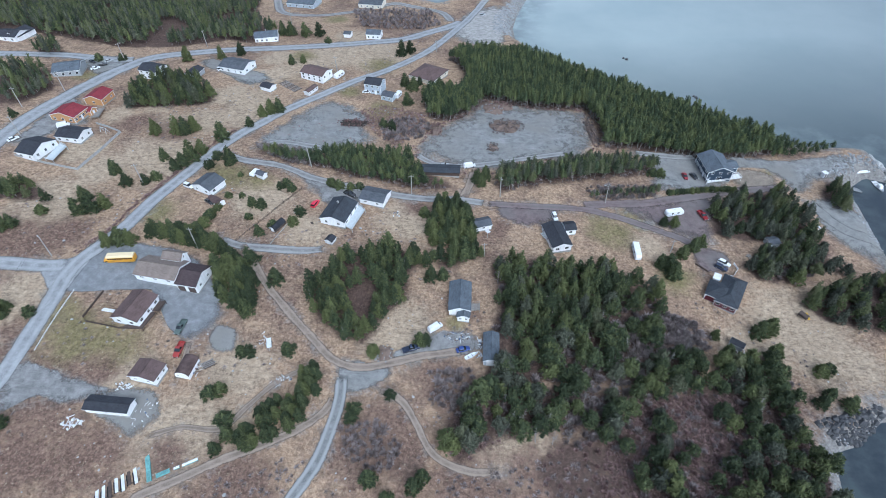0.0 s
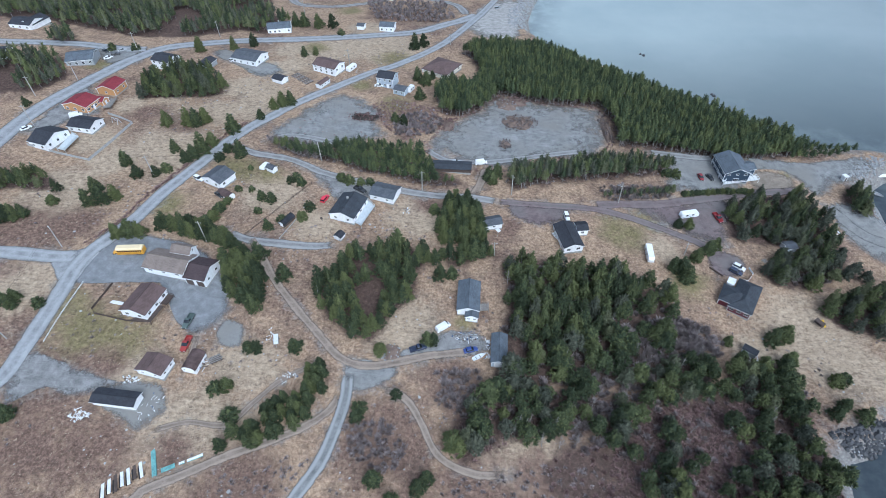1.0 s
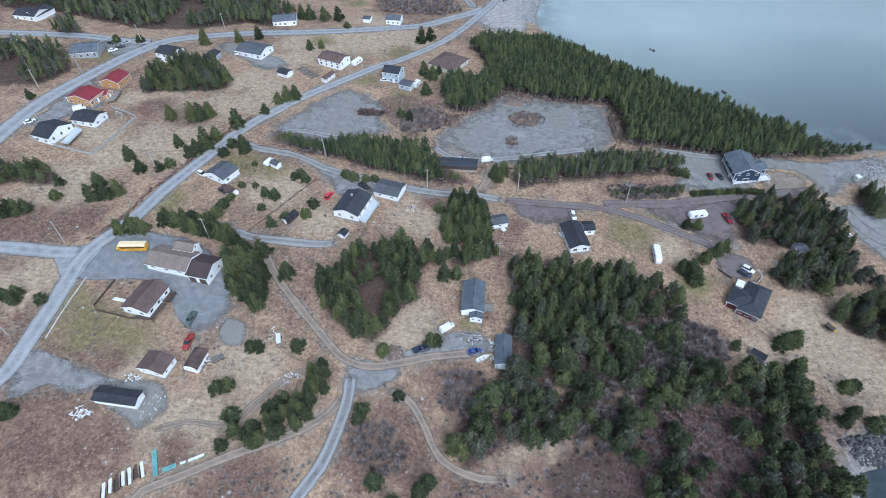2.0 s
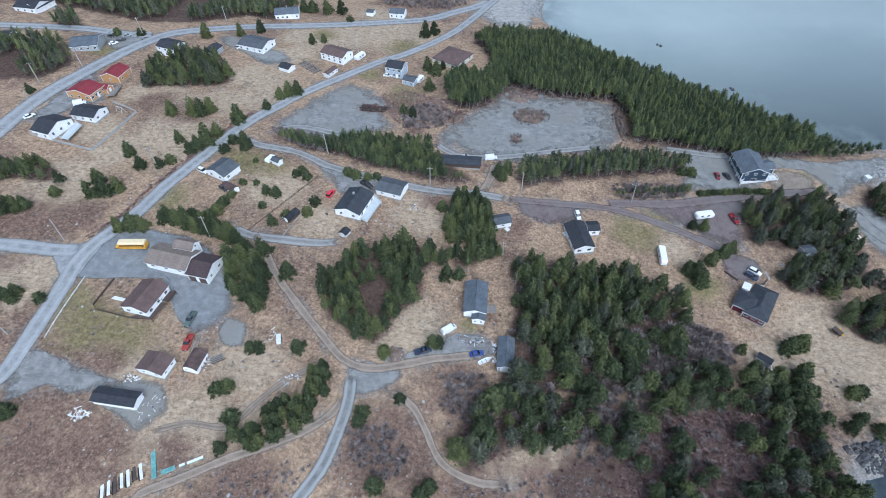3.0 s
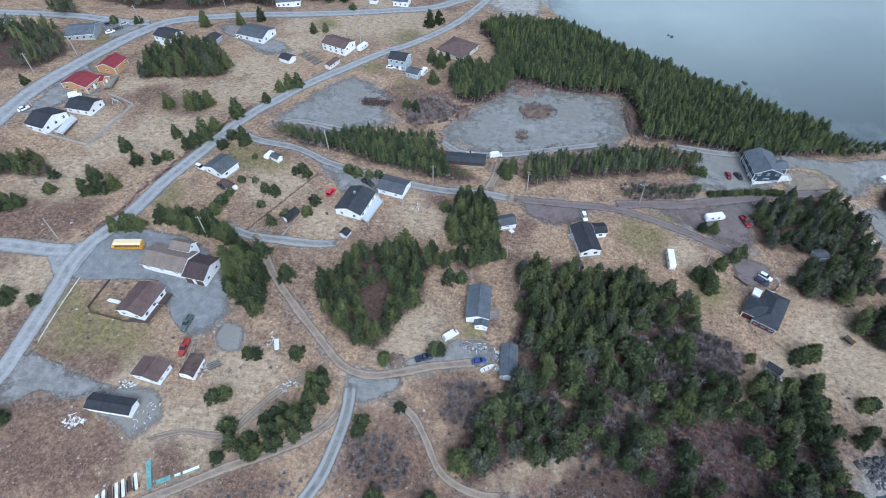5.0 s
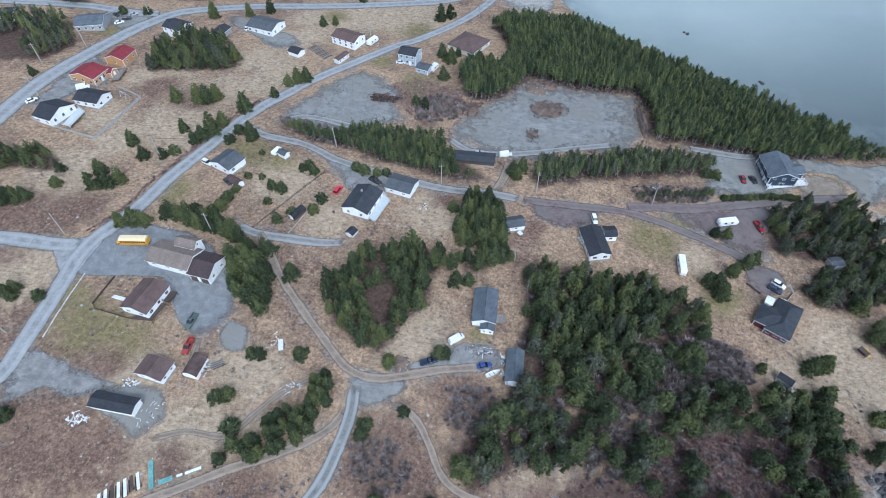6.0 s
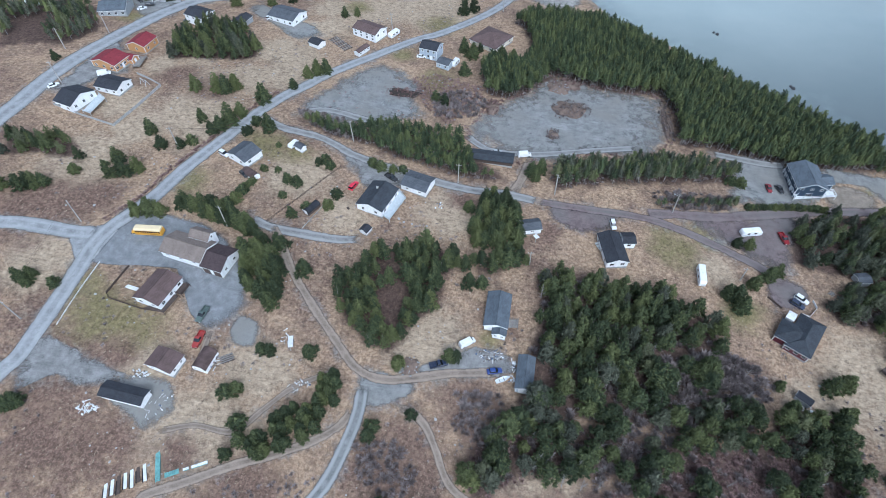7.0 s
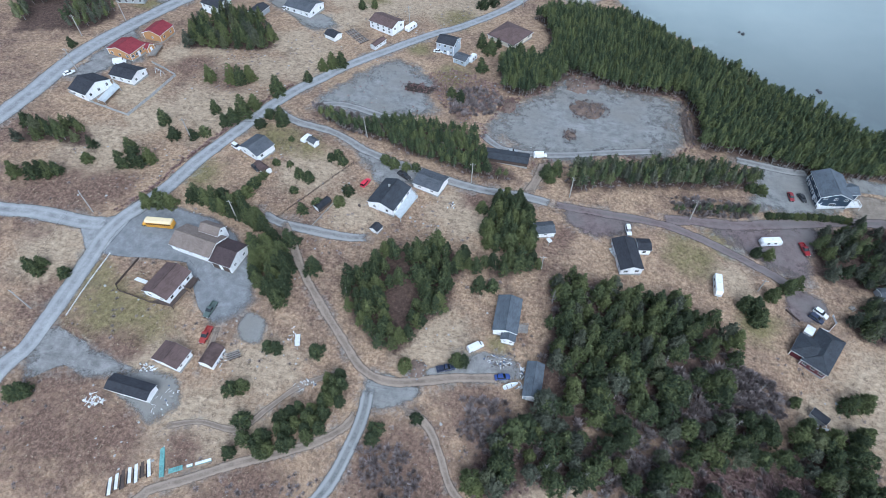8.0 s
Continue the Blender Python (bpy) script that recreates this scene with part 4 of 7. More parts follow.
for spots, group in ((ROADSIDE_FIRS, "firs beside the main road"), (UPPER_FIRS, "firs along the upper road"), (YARD_FIRS, "firs in the yards"),
                     (FIELD_FIRS, "firs in the field"), (EAST_FIRS, "firs on the eastern slope"), (OTHER_FIRS, "scattered firs")):
    for x, y, h in spots:
        plant(x, y, h, group, bush=h <= 4.5, wide=1.1)

for x, y in [(p.x, p.y) for p in curve_points([(93.0, 178.9), (103.0, 180.6), (112.0, 182.0), (122.0, 182.6)], 1.9)]:
    plant(x, y, 2.4 + 0.7 * wobble(x, y, 0.4, 2), "hedge beside the gravel yard", bush=True, wide=1.1)

for x, y in [(p.x, p.y) for p in curve_points([(-93.3, 146.3), (-90.0, 151.9), (-87.0, 158.3)], 1.8)]:
    plant(x, y, 2.6 + 0.7 * wobble(x, y, 0.4, 3), "hedge below a cottage", bush=True)

# groves of countable firs: outline, gap, height
GROVES = [
    ([(-80.0, 129.4), (-76.0, 133.8), (-65.7, 121.6), (-62.5, 111.1), (-65.0, 107.0), (-72.2, 112.6), (-78.3, 121.1)], 3.1, 8.0, "firs beside the hall"),
    ([(-110.0, 142.4), (-104.6, 144.8), (-93.9, 143.1), (-83.5, 140.5), (-77.2, 134.3), (-80.0, 131.7), (-92.0, 138.4), (-102.7, 140.4)], 3.0, 6.5, "firs behind the hall"),
    ([(-67.9, 64.2), (-62.4, 65.9), (-55.3, 67.2), (-48.0, 71.6), (-42.8, 75.7), (-38.6, 85.3), (-41.4, 92.7), (-44.0, 92.4), (-45.6, 84.7), (-52.5, 80.0), (-55.9, 73.8), (-66.0, 67.7)], 2.9, 5.5, "hedge of firs above the track"),
    ([(-5.0, 163.1), (2.5, 168.7), (7.1, 159.3), (9.6, 145.7), (-2.3, 142.3), (-8.0, 145.9)], 3.4, 8.5, "firs beside the lane"),
]
for i, (poly, gap, h, group) in enumerate(GROVES):
    for x, y in scatter(poly, gap, 200 + i):
        plant(x, y, h * (1 + 0.28 * wobble(x, y, 0.3, i)), group, wide=0.95)

# woods that nobody could count
# no tree stands in a building: x, y, radius
KEEP_CLEAR = [(13.0, 100.3, 6.7), (3.6, 119.2, 7.6), (40.8, 149.6, 7.9), (46.4, 154.6, 3.8), (12.7, 154.8, 4.6), (95.1, 105.9, 6.5), (125.5, 151.9, 3.5), (116.6, 194.5, 8.0), (-3.1, 186.8, 9.4), (-9.7, 272.6, 8.9), (-148.7, 259.2, 6.8), (-130.0, 262.5, 5.5), (-92.3, 123.4, 12.6), (-77.8, 89.8, 4.5), (-87.9, 87.3, 5.6), (-41.7, 156.9, 8.7), (-28.9, 167.3, 6.4), (-162.5, 230.1, 6.0), (-190.9, 259.2, 7.8), (-107.2, 319.0, 8.0)]


def free(x, y):
    return all((x - a) ** 2 + (y - b) ** 2 > r * r for a, b, r in KEEP_CLEAR)


def spots_in(poly, gap, seed, k, vary=0.25, keep=1.0):
    g = rng(seed + 7)
    return [(x, y, k * (1 + vary * wobble(x, y, 0.11, seed))) for x, y in scatter(poly, gap, seed) if g.uniform() < keep and free(x, y)]


SPRUCE = [fir_crown(300 + s, 9.0, 1.5 + 0.08 * s, 32, 11, 0.42, blunt=0.56 + 0.05 * (s % 3), size=1.1, core=0.52) for s in range(6)]
FAR_SPRUCE = [fir_crown(420 + s, 9.0, 1.7, 18, 9, 0.3, blunt=0.6 + 0.05 * s, size=1.45, core=0.6) for s in range(4)]
SPRUCE_TRUNKS = [trunk_mesh(320 + s, 6.0, 0.12, 4) for s in range(3)]
FULL = [fir_crown(340 + s, 9.5, 2.3 + 0.12 * s, 72, 21, 0.18, blunt=0.95 - 0.06 * s, core=0.48) for s in range(5)]
ROUND = [fir_crown(400 + s, 7.8, 2.5 + 0.15 * s, 64, 22, 0.34, blunt=0.6 - 0.03 * s, size=1.05, core=0.5) for s in range(5)]
FULL_TRUNKS = [trunk_mesh(360 + s, 6.5, 0.17, 5) for s in range(3)]
DEAD = [trunk_mesh(380 + s, 7.0, 0.11, 26, True) for s in range(3)]


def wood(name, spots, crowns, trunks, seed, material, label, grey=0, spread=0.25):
    # Every grey-th tree gets the greyer needles, for lichen or for painted haze
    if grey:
        joined("lichened_" + name, NEEDLES_GREY, crowns, spots[::grey], seed + 50, "grey-green lichened or haze-paled firs in the " + label, "trees", 1.0, spread)
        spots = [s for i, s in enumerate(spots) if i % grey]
    joined(name, material, crowns, spots, seed, label, "trees", 1.0, spread)
    joined(name + "_trunks", PALEBARK, trunks, spots, seed, "pale thin trunks of " + label, "trunks", 1.0, spread)


wood("spruce_wood", spots_in(NE_WOOD, 2.2, 1, 0.98, vary=0.18) + spots_in(SHORE_STRIP, 2.5, 12, 0.85) + spots_in(SHORE_WOOD, 2.8, 2, 0.6), SPRUCE, SPRUCE_TRUNKS, 1, NEEDLES_NE, "dense young spruce wood between clearing and sea", spread=0.13)
wood("spruce_belt", spots_in(ROW_EAST, 2.3, 3, 0.88) + spots_in(BANK_EAST, 2.1, 4, 0.5), SPRUCE, SPRUCE_TRUNKS, 2, NEEDLES_NE, "belt of thin spruces below the gravel clearing", grey=2, spread=0.18)
wood("roadside_spruces", spots_in(ROW_WEST, 2.2, 5, 0.66), SPRUCE, SPRUCE_TRUNKS, 3, NEEDLES_NE, "thicket of spruces along the gravel lane", spread=0.2)


def thinned(spots, gaps, seed):
    """Leaves only a share of the trees inside each gap."""
    g = rng(seed)
    out = []
    for q in spots:
        share = min([k for poly, k in gaps if inside(poly, q[0], q[1])], default=1.0)
        if g.uniform() < share:
            out.append(q)
    return out


GAPS = [(TWIG_GAP, 0.18), (TWIG_STRIP, 0.4), (RED_GAP, 0.5), (RED_GLADE, 0.12)]
centre = thinned(spots_in(CENTRE_WOOD, 3.8, 6, 0.98, keep=0.9), GAPS, 61)
wood("mixed_wood", [q for q in centre if q[1] - 0.35 * q[0] > 92], FULL, FULL_TRUNKS, 4, NEEDLES, "dense mixed fir wood on the slope", grey=7)
wood("broad_wood", [q for q in centre if q[1] - 0.35 * q[0] <= 92], ROUND, FULL_TRUNKS, 14, NEEDLES, "round-topped firs over grey brush", grey=6)
wood("open_wood", thinned(spots_in(SOUTH_WOOD, 4.2, 7, 0.95, keep=0.88), GAPS, 62), ROUND, FULL_TRUNKS, 5, NEEDLES, "open fir wood over reddish undergrowth", grey=5)
wood("east_wood", spots_in(EAST_WOOD, 4.1, 8, 0.82, keep=0.72) + [s for i, p in enumerate(RIGHT_WOODS) for s in spots_in(p, 4.6, 30 + i, 0.8)], FULL, FULL_TRUNKS, 6, NEEDLES, "fir wood on the eastern slope", grey=2)
wood("thin_wood", spots_in([(122.2, 160.0), (142.0, 158.4), (150.0, 140.0), (146.1, 134.0), (129.4, 133.3), (114.7, 138.7)], 5.4, 15, 0.75, keep=0.7), ROUND, FULL_TRUNKS, 16, NEEDLES_GREY, "thin lichened trees on the eastern slope")
wood("fir_grove", thinned(spots_in(GROVE_MIDDLE, 3.3, 9, 0.85), [(GROVE_GAP, 0.3)], 63), FULL, FULL_TRUNKS, 8, NEEDLES, "grove of dark firs behind the grey-roofed house")
# Greyer needles lift these two farther woods: distance haze put into their colour
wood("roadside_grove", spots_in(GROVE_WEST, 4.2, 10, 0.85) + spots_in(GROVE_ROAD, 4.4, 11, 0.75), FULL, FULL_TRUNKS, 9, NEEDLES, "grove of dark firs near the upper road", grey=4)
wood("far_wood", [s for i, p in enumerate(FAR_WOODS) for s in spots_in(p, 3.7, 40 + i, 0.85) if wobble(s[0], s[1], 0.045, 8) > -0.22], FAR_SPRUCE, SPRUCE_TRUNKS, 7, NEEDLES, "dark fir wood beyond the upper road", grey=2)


# ---- buildings ----
def part(name, bm, material, parent, label=""):
    """Links a bmesh as one mesh object under a thing or a part."""
    me = bpy.data.meshes.new(name)
    bm.to_mesh(me)
    bm.free()
    me.materials.append(material)
    ob = new(name, me)
    ob.parent = parent
    if label:
        tagged(ob, label)
    return ob


def box(bm, x0, x1, y0, y1, z0, z1, bevel=0.0, m=None):
    c = Vector(((x0 + x1) / 2, (y0 + y1) / 2, (z0 + z1) / 2))
    made = bmesh.ops.create_cube(bm, size=1, matrix=Matrix.Translation(c) @ Matrix.Diagonal((x1 - x0, y1 - y0, z1 - z0, 1)))["verts"]
    if bevel:
        edges = {e for v in made for e in v.link_edges}
        made = bmesh.ops.bevel(bm, geom=list(edges), offset=bevel, segments=2, affect="EDGES", profile=0.5)["verts"]
    if m:
        bmesh.ops.transform(bm, matrix=m, verts=[v for v in made if v.is_valid])
    return made


def boxed(name, material, parent, *dims, bevel=0.0, m=None, label=""):
    bm = bmesh.new()
    box(bm, *dims, bevel=bevel, m=m)
    return part(name, bm, material, parent, label)


def prism(name, outline, y0, y1, material, parent, axis="x", label=""):
    """Extrudes an outline (u, z) along y (axis x: u runs along x) or along x."""
    bm = bmesh.new()
    rings = []
    for k in (y0, y1):
        rings.append([bm.verts.new((u, k, z) if axis == "x" else (k, u, z)) for u, z in outline])
    n = len(outline)
    for i in range(n):
        bm.faces.new((rings[0][i], rings[0][(i + 1) % n], rings[1][(i + 1) % n], rings[1][i]))
    bm.faces.new(rings[0])
    bm.faces.new(rings[1][::-1])
    bmesh.ops.recalc_face_normals(bm, faces=bm.faces)
    return part(name, bm, material, parent, label)


def roof_slab(parent, name, corners, thick, material):
    """One roof slope with its own thickness; its UV follows the slope in metres."""
    p = [Vector(c) for c in corners]
    n = (p[1] - p[0]).cross(p[2] - p[0]).normalized()
    if n.z < 0:
        n = -n
    bm = bmesh.new()
    top, low = [bm.verts.new(c + n * thick) for c in p], [bm.verts.new(c) for c in p]
    k = len(p)
    bm.faces.new(top)
    bm.faces.new(low[::-1])
    for i in range(k):
        bm.faces.new((top[i], low[i], low[(i + 1) % k], top[(i + 1) % k]))
    bmesh.ops.recalc_face_normals(bm, faces=bm.faces)
    uv = bm.loops.layers.uv.new()
    ux = (p[1] - p[0]).normalized()
    uy = n.cross(ux)
    for face in bm.faces:
        for lp in face.loops:
            d = lp.vert.co - p[0]
            lp[uv].uv = (d.dot(ux), d.dot(uy))
    return part(name, bm, material, parent)


SIDES = {"s": 0, "e": 90, "n": 180, "w": 270}


def side_matrix(side, L, W):
    """Frame of a wall: x along the wall, y inwards, at the wall's face. s: long wall at -y; e: end at +x; n; w."""
    out = {"s": (0, -W / 2), "e": (L / 2, 0), "n": (0, W / 2), "w": (-L / 2, 0)}[side]
    return pose(out[0], out[1], 0, 0, 0, SIDES[side])


def window(parent, m, u, z, w, h, bars=1):
    """A framed window: surround proud of the wall, dark pane behind a glazing bar."""
    bm = bmesh.new()
    f = 0.09
    for x0, x1, z0, z1 in ((u - w / 2 - f, u + w / 2 + f, z + h, z + h + f), (u - w / 2 - f, u + w / 2 + f, z - f, z), (u - w / 2 - f, u - w / 2, z, z + h), (u + w / 2, u + w / 2 + f, z, z + h)):
        box(bm, x0, x1, -0.07, 0.06, z0, z1, m=m)
    for b in range(bars):
        x = u - w / 2 + w * (b + 1) / (bars + 1)
        box(bm, x - 0.03, x + 0.03, -0.05, 0.02, z, z + h, m=m)
    win = part("window", bm, TRIM, parent)
    boxed("pane", PANE, win, u - w / 2, u + w / 2, -0.02, 0.03, z, z + h, m=m)


def door(parent, m, u, w=0.95, h=2.05, material=TRIM, z=0.1, name="door"):
    bm = bmesh.new()
    box(bm, u - w / 2 - 0.1, u + w / 2 + 0.1, -0.05, 0.05, z, z + h + 0.1, m=m)
    fr = part(name, bm, TRIM, parent)
    bm = bmesh.new()
    rows = 4
    for r in range(rows):
        box(bm, u - w / 2, u + w / 2, -0.075, -0.03, z + 0.03 + r * h / rows, z + (r + 1) * h / rows, m=m)
    part("door_leaf", bm, material, fr)


def building(name, x, y, rot, L, W, eave, rise, wall, roof, label, category="house", kind="gable", windows="", doors="", over=0.3, chimney=None, group="", inset=0.25, trim=True, base=CONCRETE, lift=0.0):
    """A house or shed. Its length L runs along its ridge. windows: side:count:width:height:sill; doors: side:place:width."""
    ob = new(name)
    zs = [z_at(x + dx * math.cos(radians(rot)) - dy * math.sin(radians(rot)), y + dx * math.sin(radians(rot)) + dy * math.cos(radians(rot))) for dx in (-L / 2, L / 2) for dy in (-W / 2, W / 2)]
    z0 = sum(zs) / 4
    low = min(zs) - z0 - 0.3
    ob.matrix_world = pose(x, y, z0 + lift, 0, 0, rot)
    l, w = L / 2 - inset, W / 2 - inset
    boxed("foundation", base, ob, -l + 0.04, l - 0.04, -w + 0.04, w - 0.04, low - lift, 0.3)
    if kind == "gable":
        prism("wall", [(-w, 0.3), (w, 0.3), (w, eave), (0, eave + rise * w / (W / 2)), (-w, eave)], -l, l, wall, ob, axis="y")
    else:
        boxed("wall", wall, ob, -l, l, -w, w, 0.3, eave)
    ox, oy = L / 2 + over - 0.25, W / 2 + over - 0.25
    slope = rise / (W / 2)
    ze, zr = eave + 0.03 - slope * (oy - w), eave + 0.03 + slope * w
    if kind == "gable":
        roof_slab(ob, "roof", ((-ox, -oy, ze), (ox, -oy, ze), (ox, 0, zr), (-ox, 0, zr)), 0.16, roof)
        roof_slab(ob, "roof", ((ox, oy, ze), (-ox, oy, ze), (-ox, 0, zr), (ox, 0, zr)), 0.16, roof)
        if trim:
            for s in (-1, 1):
                boxed("fascia", TRIM, ob, -ox, ox, s * oy - 0.03, s * oy + 0.03, ze - 0.12, ze + 0.1)
                bm = bmesh.new()
                for q in (-1, 1):
                    ln = math.hypot(oy, zr - ze)
                    mm = Matrix.Translation((s * ox, q * oy / 2, (ze + zr) / 2)) @ Euler((-q * math.atan2(zr - ze, oy), 0, 0)).to_matrix().to_4x4()
                    box(bm, -0.03, 0.03, -ln / 2, ln / 2, -0.14, 0.1, m=mm)
                part("bargeboard", bm, TRIM, ob)
        boxed("ridge_cap", roof, ob, -ox, ox, -0.14, 0.14, zr + 0.10, zr + 0.2)
    else:
        r = max(L - W, 0.6) / 2
        for s in (-1, 1):
            roof_slab(ob, "roof", ((-ox * s, -oy * s, ze), (ox * s, -oy * s, ze), (r * s, 0, zr), (-r * s, 0, zr)), 0.14, roof)
            roof_slab(ob, "roof", ((ox * s, -oy * s, ze), (ox * s, oy * s, ze), (r * s, 0, zr)), 0.14, roof)
            boxed("fascia", TRIM, ob, -ox, ox, s * oy - 0.03, s * oy + 0.03, ze - 0.12, ze + 0.08)
            boxed("fascia", TRIM, ob, s * ox - 0.03, s * ox + 0.03, -oy + 0.04, oy - 0.04, ze - 0.12, ze + 0.08)
    if wall not in (WHITE, FADED, GREYSIDE, DARKWOOD):
        for sx in (-1, 1):
            for sy in (-1, 1):
                boxed("corner_board", TRIM, ob, sx * l - 0.09, sx * l + 0.09, sy * w - 0.09, sy * w + 0.09, 0.3, eave - 0.05)
    for spec in windows.split():
        side, count, ww, hh, sill = spec.split(":")
        m = side_matrix(side, 2 * l, 2 * w)
        span = 2 * (l if side in "sn" else w)
        for i in range(int(count)):
            u = -span / 2 + span * (i + 0.5) / int(count)
            window(ob, m, u, float(sill), float(ww), float(hh), 1 if float(ww) < 1.6 else 2)
    for spec in doors.split():
        side, place, ww = spec.split(":")
        m = side_matrix(side, 2 * l, 2 * w)
        if float(ww) > 1.6:
            door(ob, m, float(place), float(ww), 2.4, FADED if wall != WHITE else DARKWOOD, name="garage_door")
        else:
            door(ob, m, float(place), float(ww))
    if chimney:
        cx, cy = chimney
        zc = zr - abs(cy) * slope
        bm = bmesh.new()
        box(bm, cx - 0.3, cx + 0.3, cy - 0.3, cy + 0.3, zc - 0.3, zc + 0.95)
        box(bm, cx - 0.36, cx + 0.36, cy - 0.36, cy + 0.36, zc + 0.95, zc + 1.05)
        part("chimney", bm, CONCRETE, ob)
    return tagged(ob, label, category, group)


building("community_hall", -95.9, 124.2, 348, 15.3, 8.9, 3.4, 1.9, WHITE, R_TAN, "long white hall with a faded tan shingle roof", "hall", windows="s:3:1.3:0.7:2.0", over=0.4)
building("hall_wing", -84.9, 121.8, 348, 7.7, 9.5, 3.5, 2.0, WHITE, R_DARKBROWN, "white hall wing with a dark brown roof", "hall", windows="e:2:1.0:0.8:1.6", doors="s:-2.0:2.6 s:1.8:2.6", over=0.4)
building("hall_loft", -92.7, 128.8, 349, 7.4, 4.6, 4.6, 1.6, WHITE, R_TAN, "raised white gabled loft with a tan roof", "hall", windows="e:1:0.6:0.8:4.3", over=0.3)
building("bungalow", -99.0, 108.8, 77, 11.3, 9.4, 2.8, 1.7, WHITE, R_BROWN, "white bungalow with a brown shingle roof", "house", windows="w:2:1.2:1.0:1.2 s:3:1.1:1.0:1.2", doors="s:1.0:0.95")
building("garage", -87.9, 87.3, 77, 6.2, 8.8, 2.6, 1.2, WHITE, R_BROWN, "white garage with a brown shingle roof", "garage", windows="w:2:0.9:0.6:1.4 s:2:0.7:0.7:1.3")
building("utility_building", -94.5, 76.7, 354, 13.1, 4.5, 2.5, 0.7, WHITE, R_BLACK, "long low white building with a charcoal roof", "shed", windows="s:3:0.7:0.4:1.4", over=0.35)
building("bungalow", -41.7, 157.2, 73, 12.8, 10.4, 2.9, 1.8, WHITE, R_SLATE, "white bungalow with a dark grey roof and side deck", "house", windows="w:2:0.9:1.1:1.1 s:3:1.3:1.1:1.1", doors="w:-1.5:0.95", chimney=(2, 1.0))
building("storage_shed", -28.9, 167.3, 342, 10.4, 8.4, 2.6, 1.3, WHITE, R_GREY, "white shed with a grey shingle roof", "shed", windows="s:2:1.0:0.6:1.3", doors="e:0.5:1.0")
building("small_shed", -43.2, 143.3, 65, 3.4, 3.4, 1.5, 0.9, FADED, R_BLACK, "tiny weathered shed with a charcoal roof", "shed", doors="w:0:0.9", over=0.2)
building("cottage", -93.9, 169.4, 63, 8.5, 9.7, 2.8, 1.7, WHITE, R_GREY, "white cottage with a grey shingle roof", "house", windows="w:2:1.0:1.0:1.2 s:2:1.1:1.0:1.2", doors="s:2:0.95")
building("house", 3.6, 119.2, 87, 12.8, 7.5, 2.8, 1.3, WHITE, R_BLUE, "white house with a slate grey roof and porch", "house", windows="w:1:1.1:1.0:1.2 s:3:1.0:1.0:1.2 n:3:1.0:1.0:1.2", doors="s:-2:0.95")
building("front_wing", 4.6, 112.4, 84, 3.7, 4.4, 2.6, 0.9, WHITE, R_BLUE, "white front wing with a slate grey roof", "house", windows="w:2:0.7:0.6:1.3")
building("garage", 13.0, 100.3, 86, 11.0, 5.0, 2.6, 1.0, BLUEGREY, R_BLUE, "grey garage with a slate roof beside dense firs", "garage", windows="n:2:0.8:0.8:1.2", doors="w:0:2.6")
building("house", 40.8, 149.6, 101, 13.3, 7.7, 2.8, 1.4, WHITE, R_BLACK, "white house with a charcoal roof and side wing", "house", windows="n:3:1.1:1.0:1.2 w:2:1.3:1.0:1.2", doors="n:3:0.95")
building("side_wing", 46.4, 154.6, 7, 4.6, 5.1, 2.8, 0.9, WHITE, R_BLACK, "white side wing with a charcoal roof", "house", windows="s:1:1.1:1.0:1.2")
building("shed", 12.7, 154.8, 15, 6.8, 5.2, 2.4, 1.1, WHITE, R_GREY, "white shed with a grey roof beside the lane", "shed", windows="s:1:0.9:0.7:1.2", doors="s:1.6:0.9")
building("navy_house", 116.6, 194.5, 91, 13.5, 10.9, 5.2, 2.3, NAVY, R_BLUE, "two-storey navy house with white trim by the sea", "house", windows="n:3:1.6:1.5:1.0 n:3:1.3:1.3:3.7 w:3:1.0:0.9:4.0 w:1:2.0:1.4:1.0", doors="n:2.6:0.95", over=0.45)
building("navy_wing", 121.6, 193.8, 14, 7.6, 5.6, 4.9, 1.3, NAVY, R_BLUE, "two-storey navy side wing with a slate roof", "house", windows="e:2:1.0:1.0:3.6 s:1:1.2:1.2:1.2", over=0.4)
building("ochre_porch", -161.2, 217.6, 347, 4.6, 4.2, 2.6, 1.2, YELLOW, R_RED, "small ochre gabled porch with a red roof", "porch", doors="e:0:0.95", over=0.3)
building("maroon_house", 99.7, 126.2, 56, 14.8, 7.6, 3.0, 1.9, MAROON, R_SLATE, "maroon bungalow with a charcoal hip roof", "house", kind="hip", windows="s:4:1.1:1.1:1.2 w:3:1.1:1.1:1.2", over=0.4)
building("maroon_wing", 95.9, 125.9, 328, 9.0, 8.2, 3.0, 1.7, MAROON, R_SLATE, "maroon hip-roofed wing with white window frames", "house", kind="hip", windows="s:1:1.1:1.1:1.2 w:2:1.1:1.1:1.2", doors="w:-2.6:0.95", over=0.35)
building("porch", 97.2, 132.9, 326, 2.6, 3.4, 2.4, 0.3, FADED, FADED, "small white porch beside a maroon house", "porch", over=0.2)
building("shack", 95.1, 105.9, 320, 4.8, 2.8, 2.0, 0.7, GREYSIDE, R_BLACK, "small grey shack among junk by the woods", "shed", over=0.2)
building("shed", 125.5, 151.9, 11, 4.7, 4.3, 2.2, 0.8, GREYSIDE, R_GREY, "grey shed half hidden in the fir wood", "shed", over=0.2)
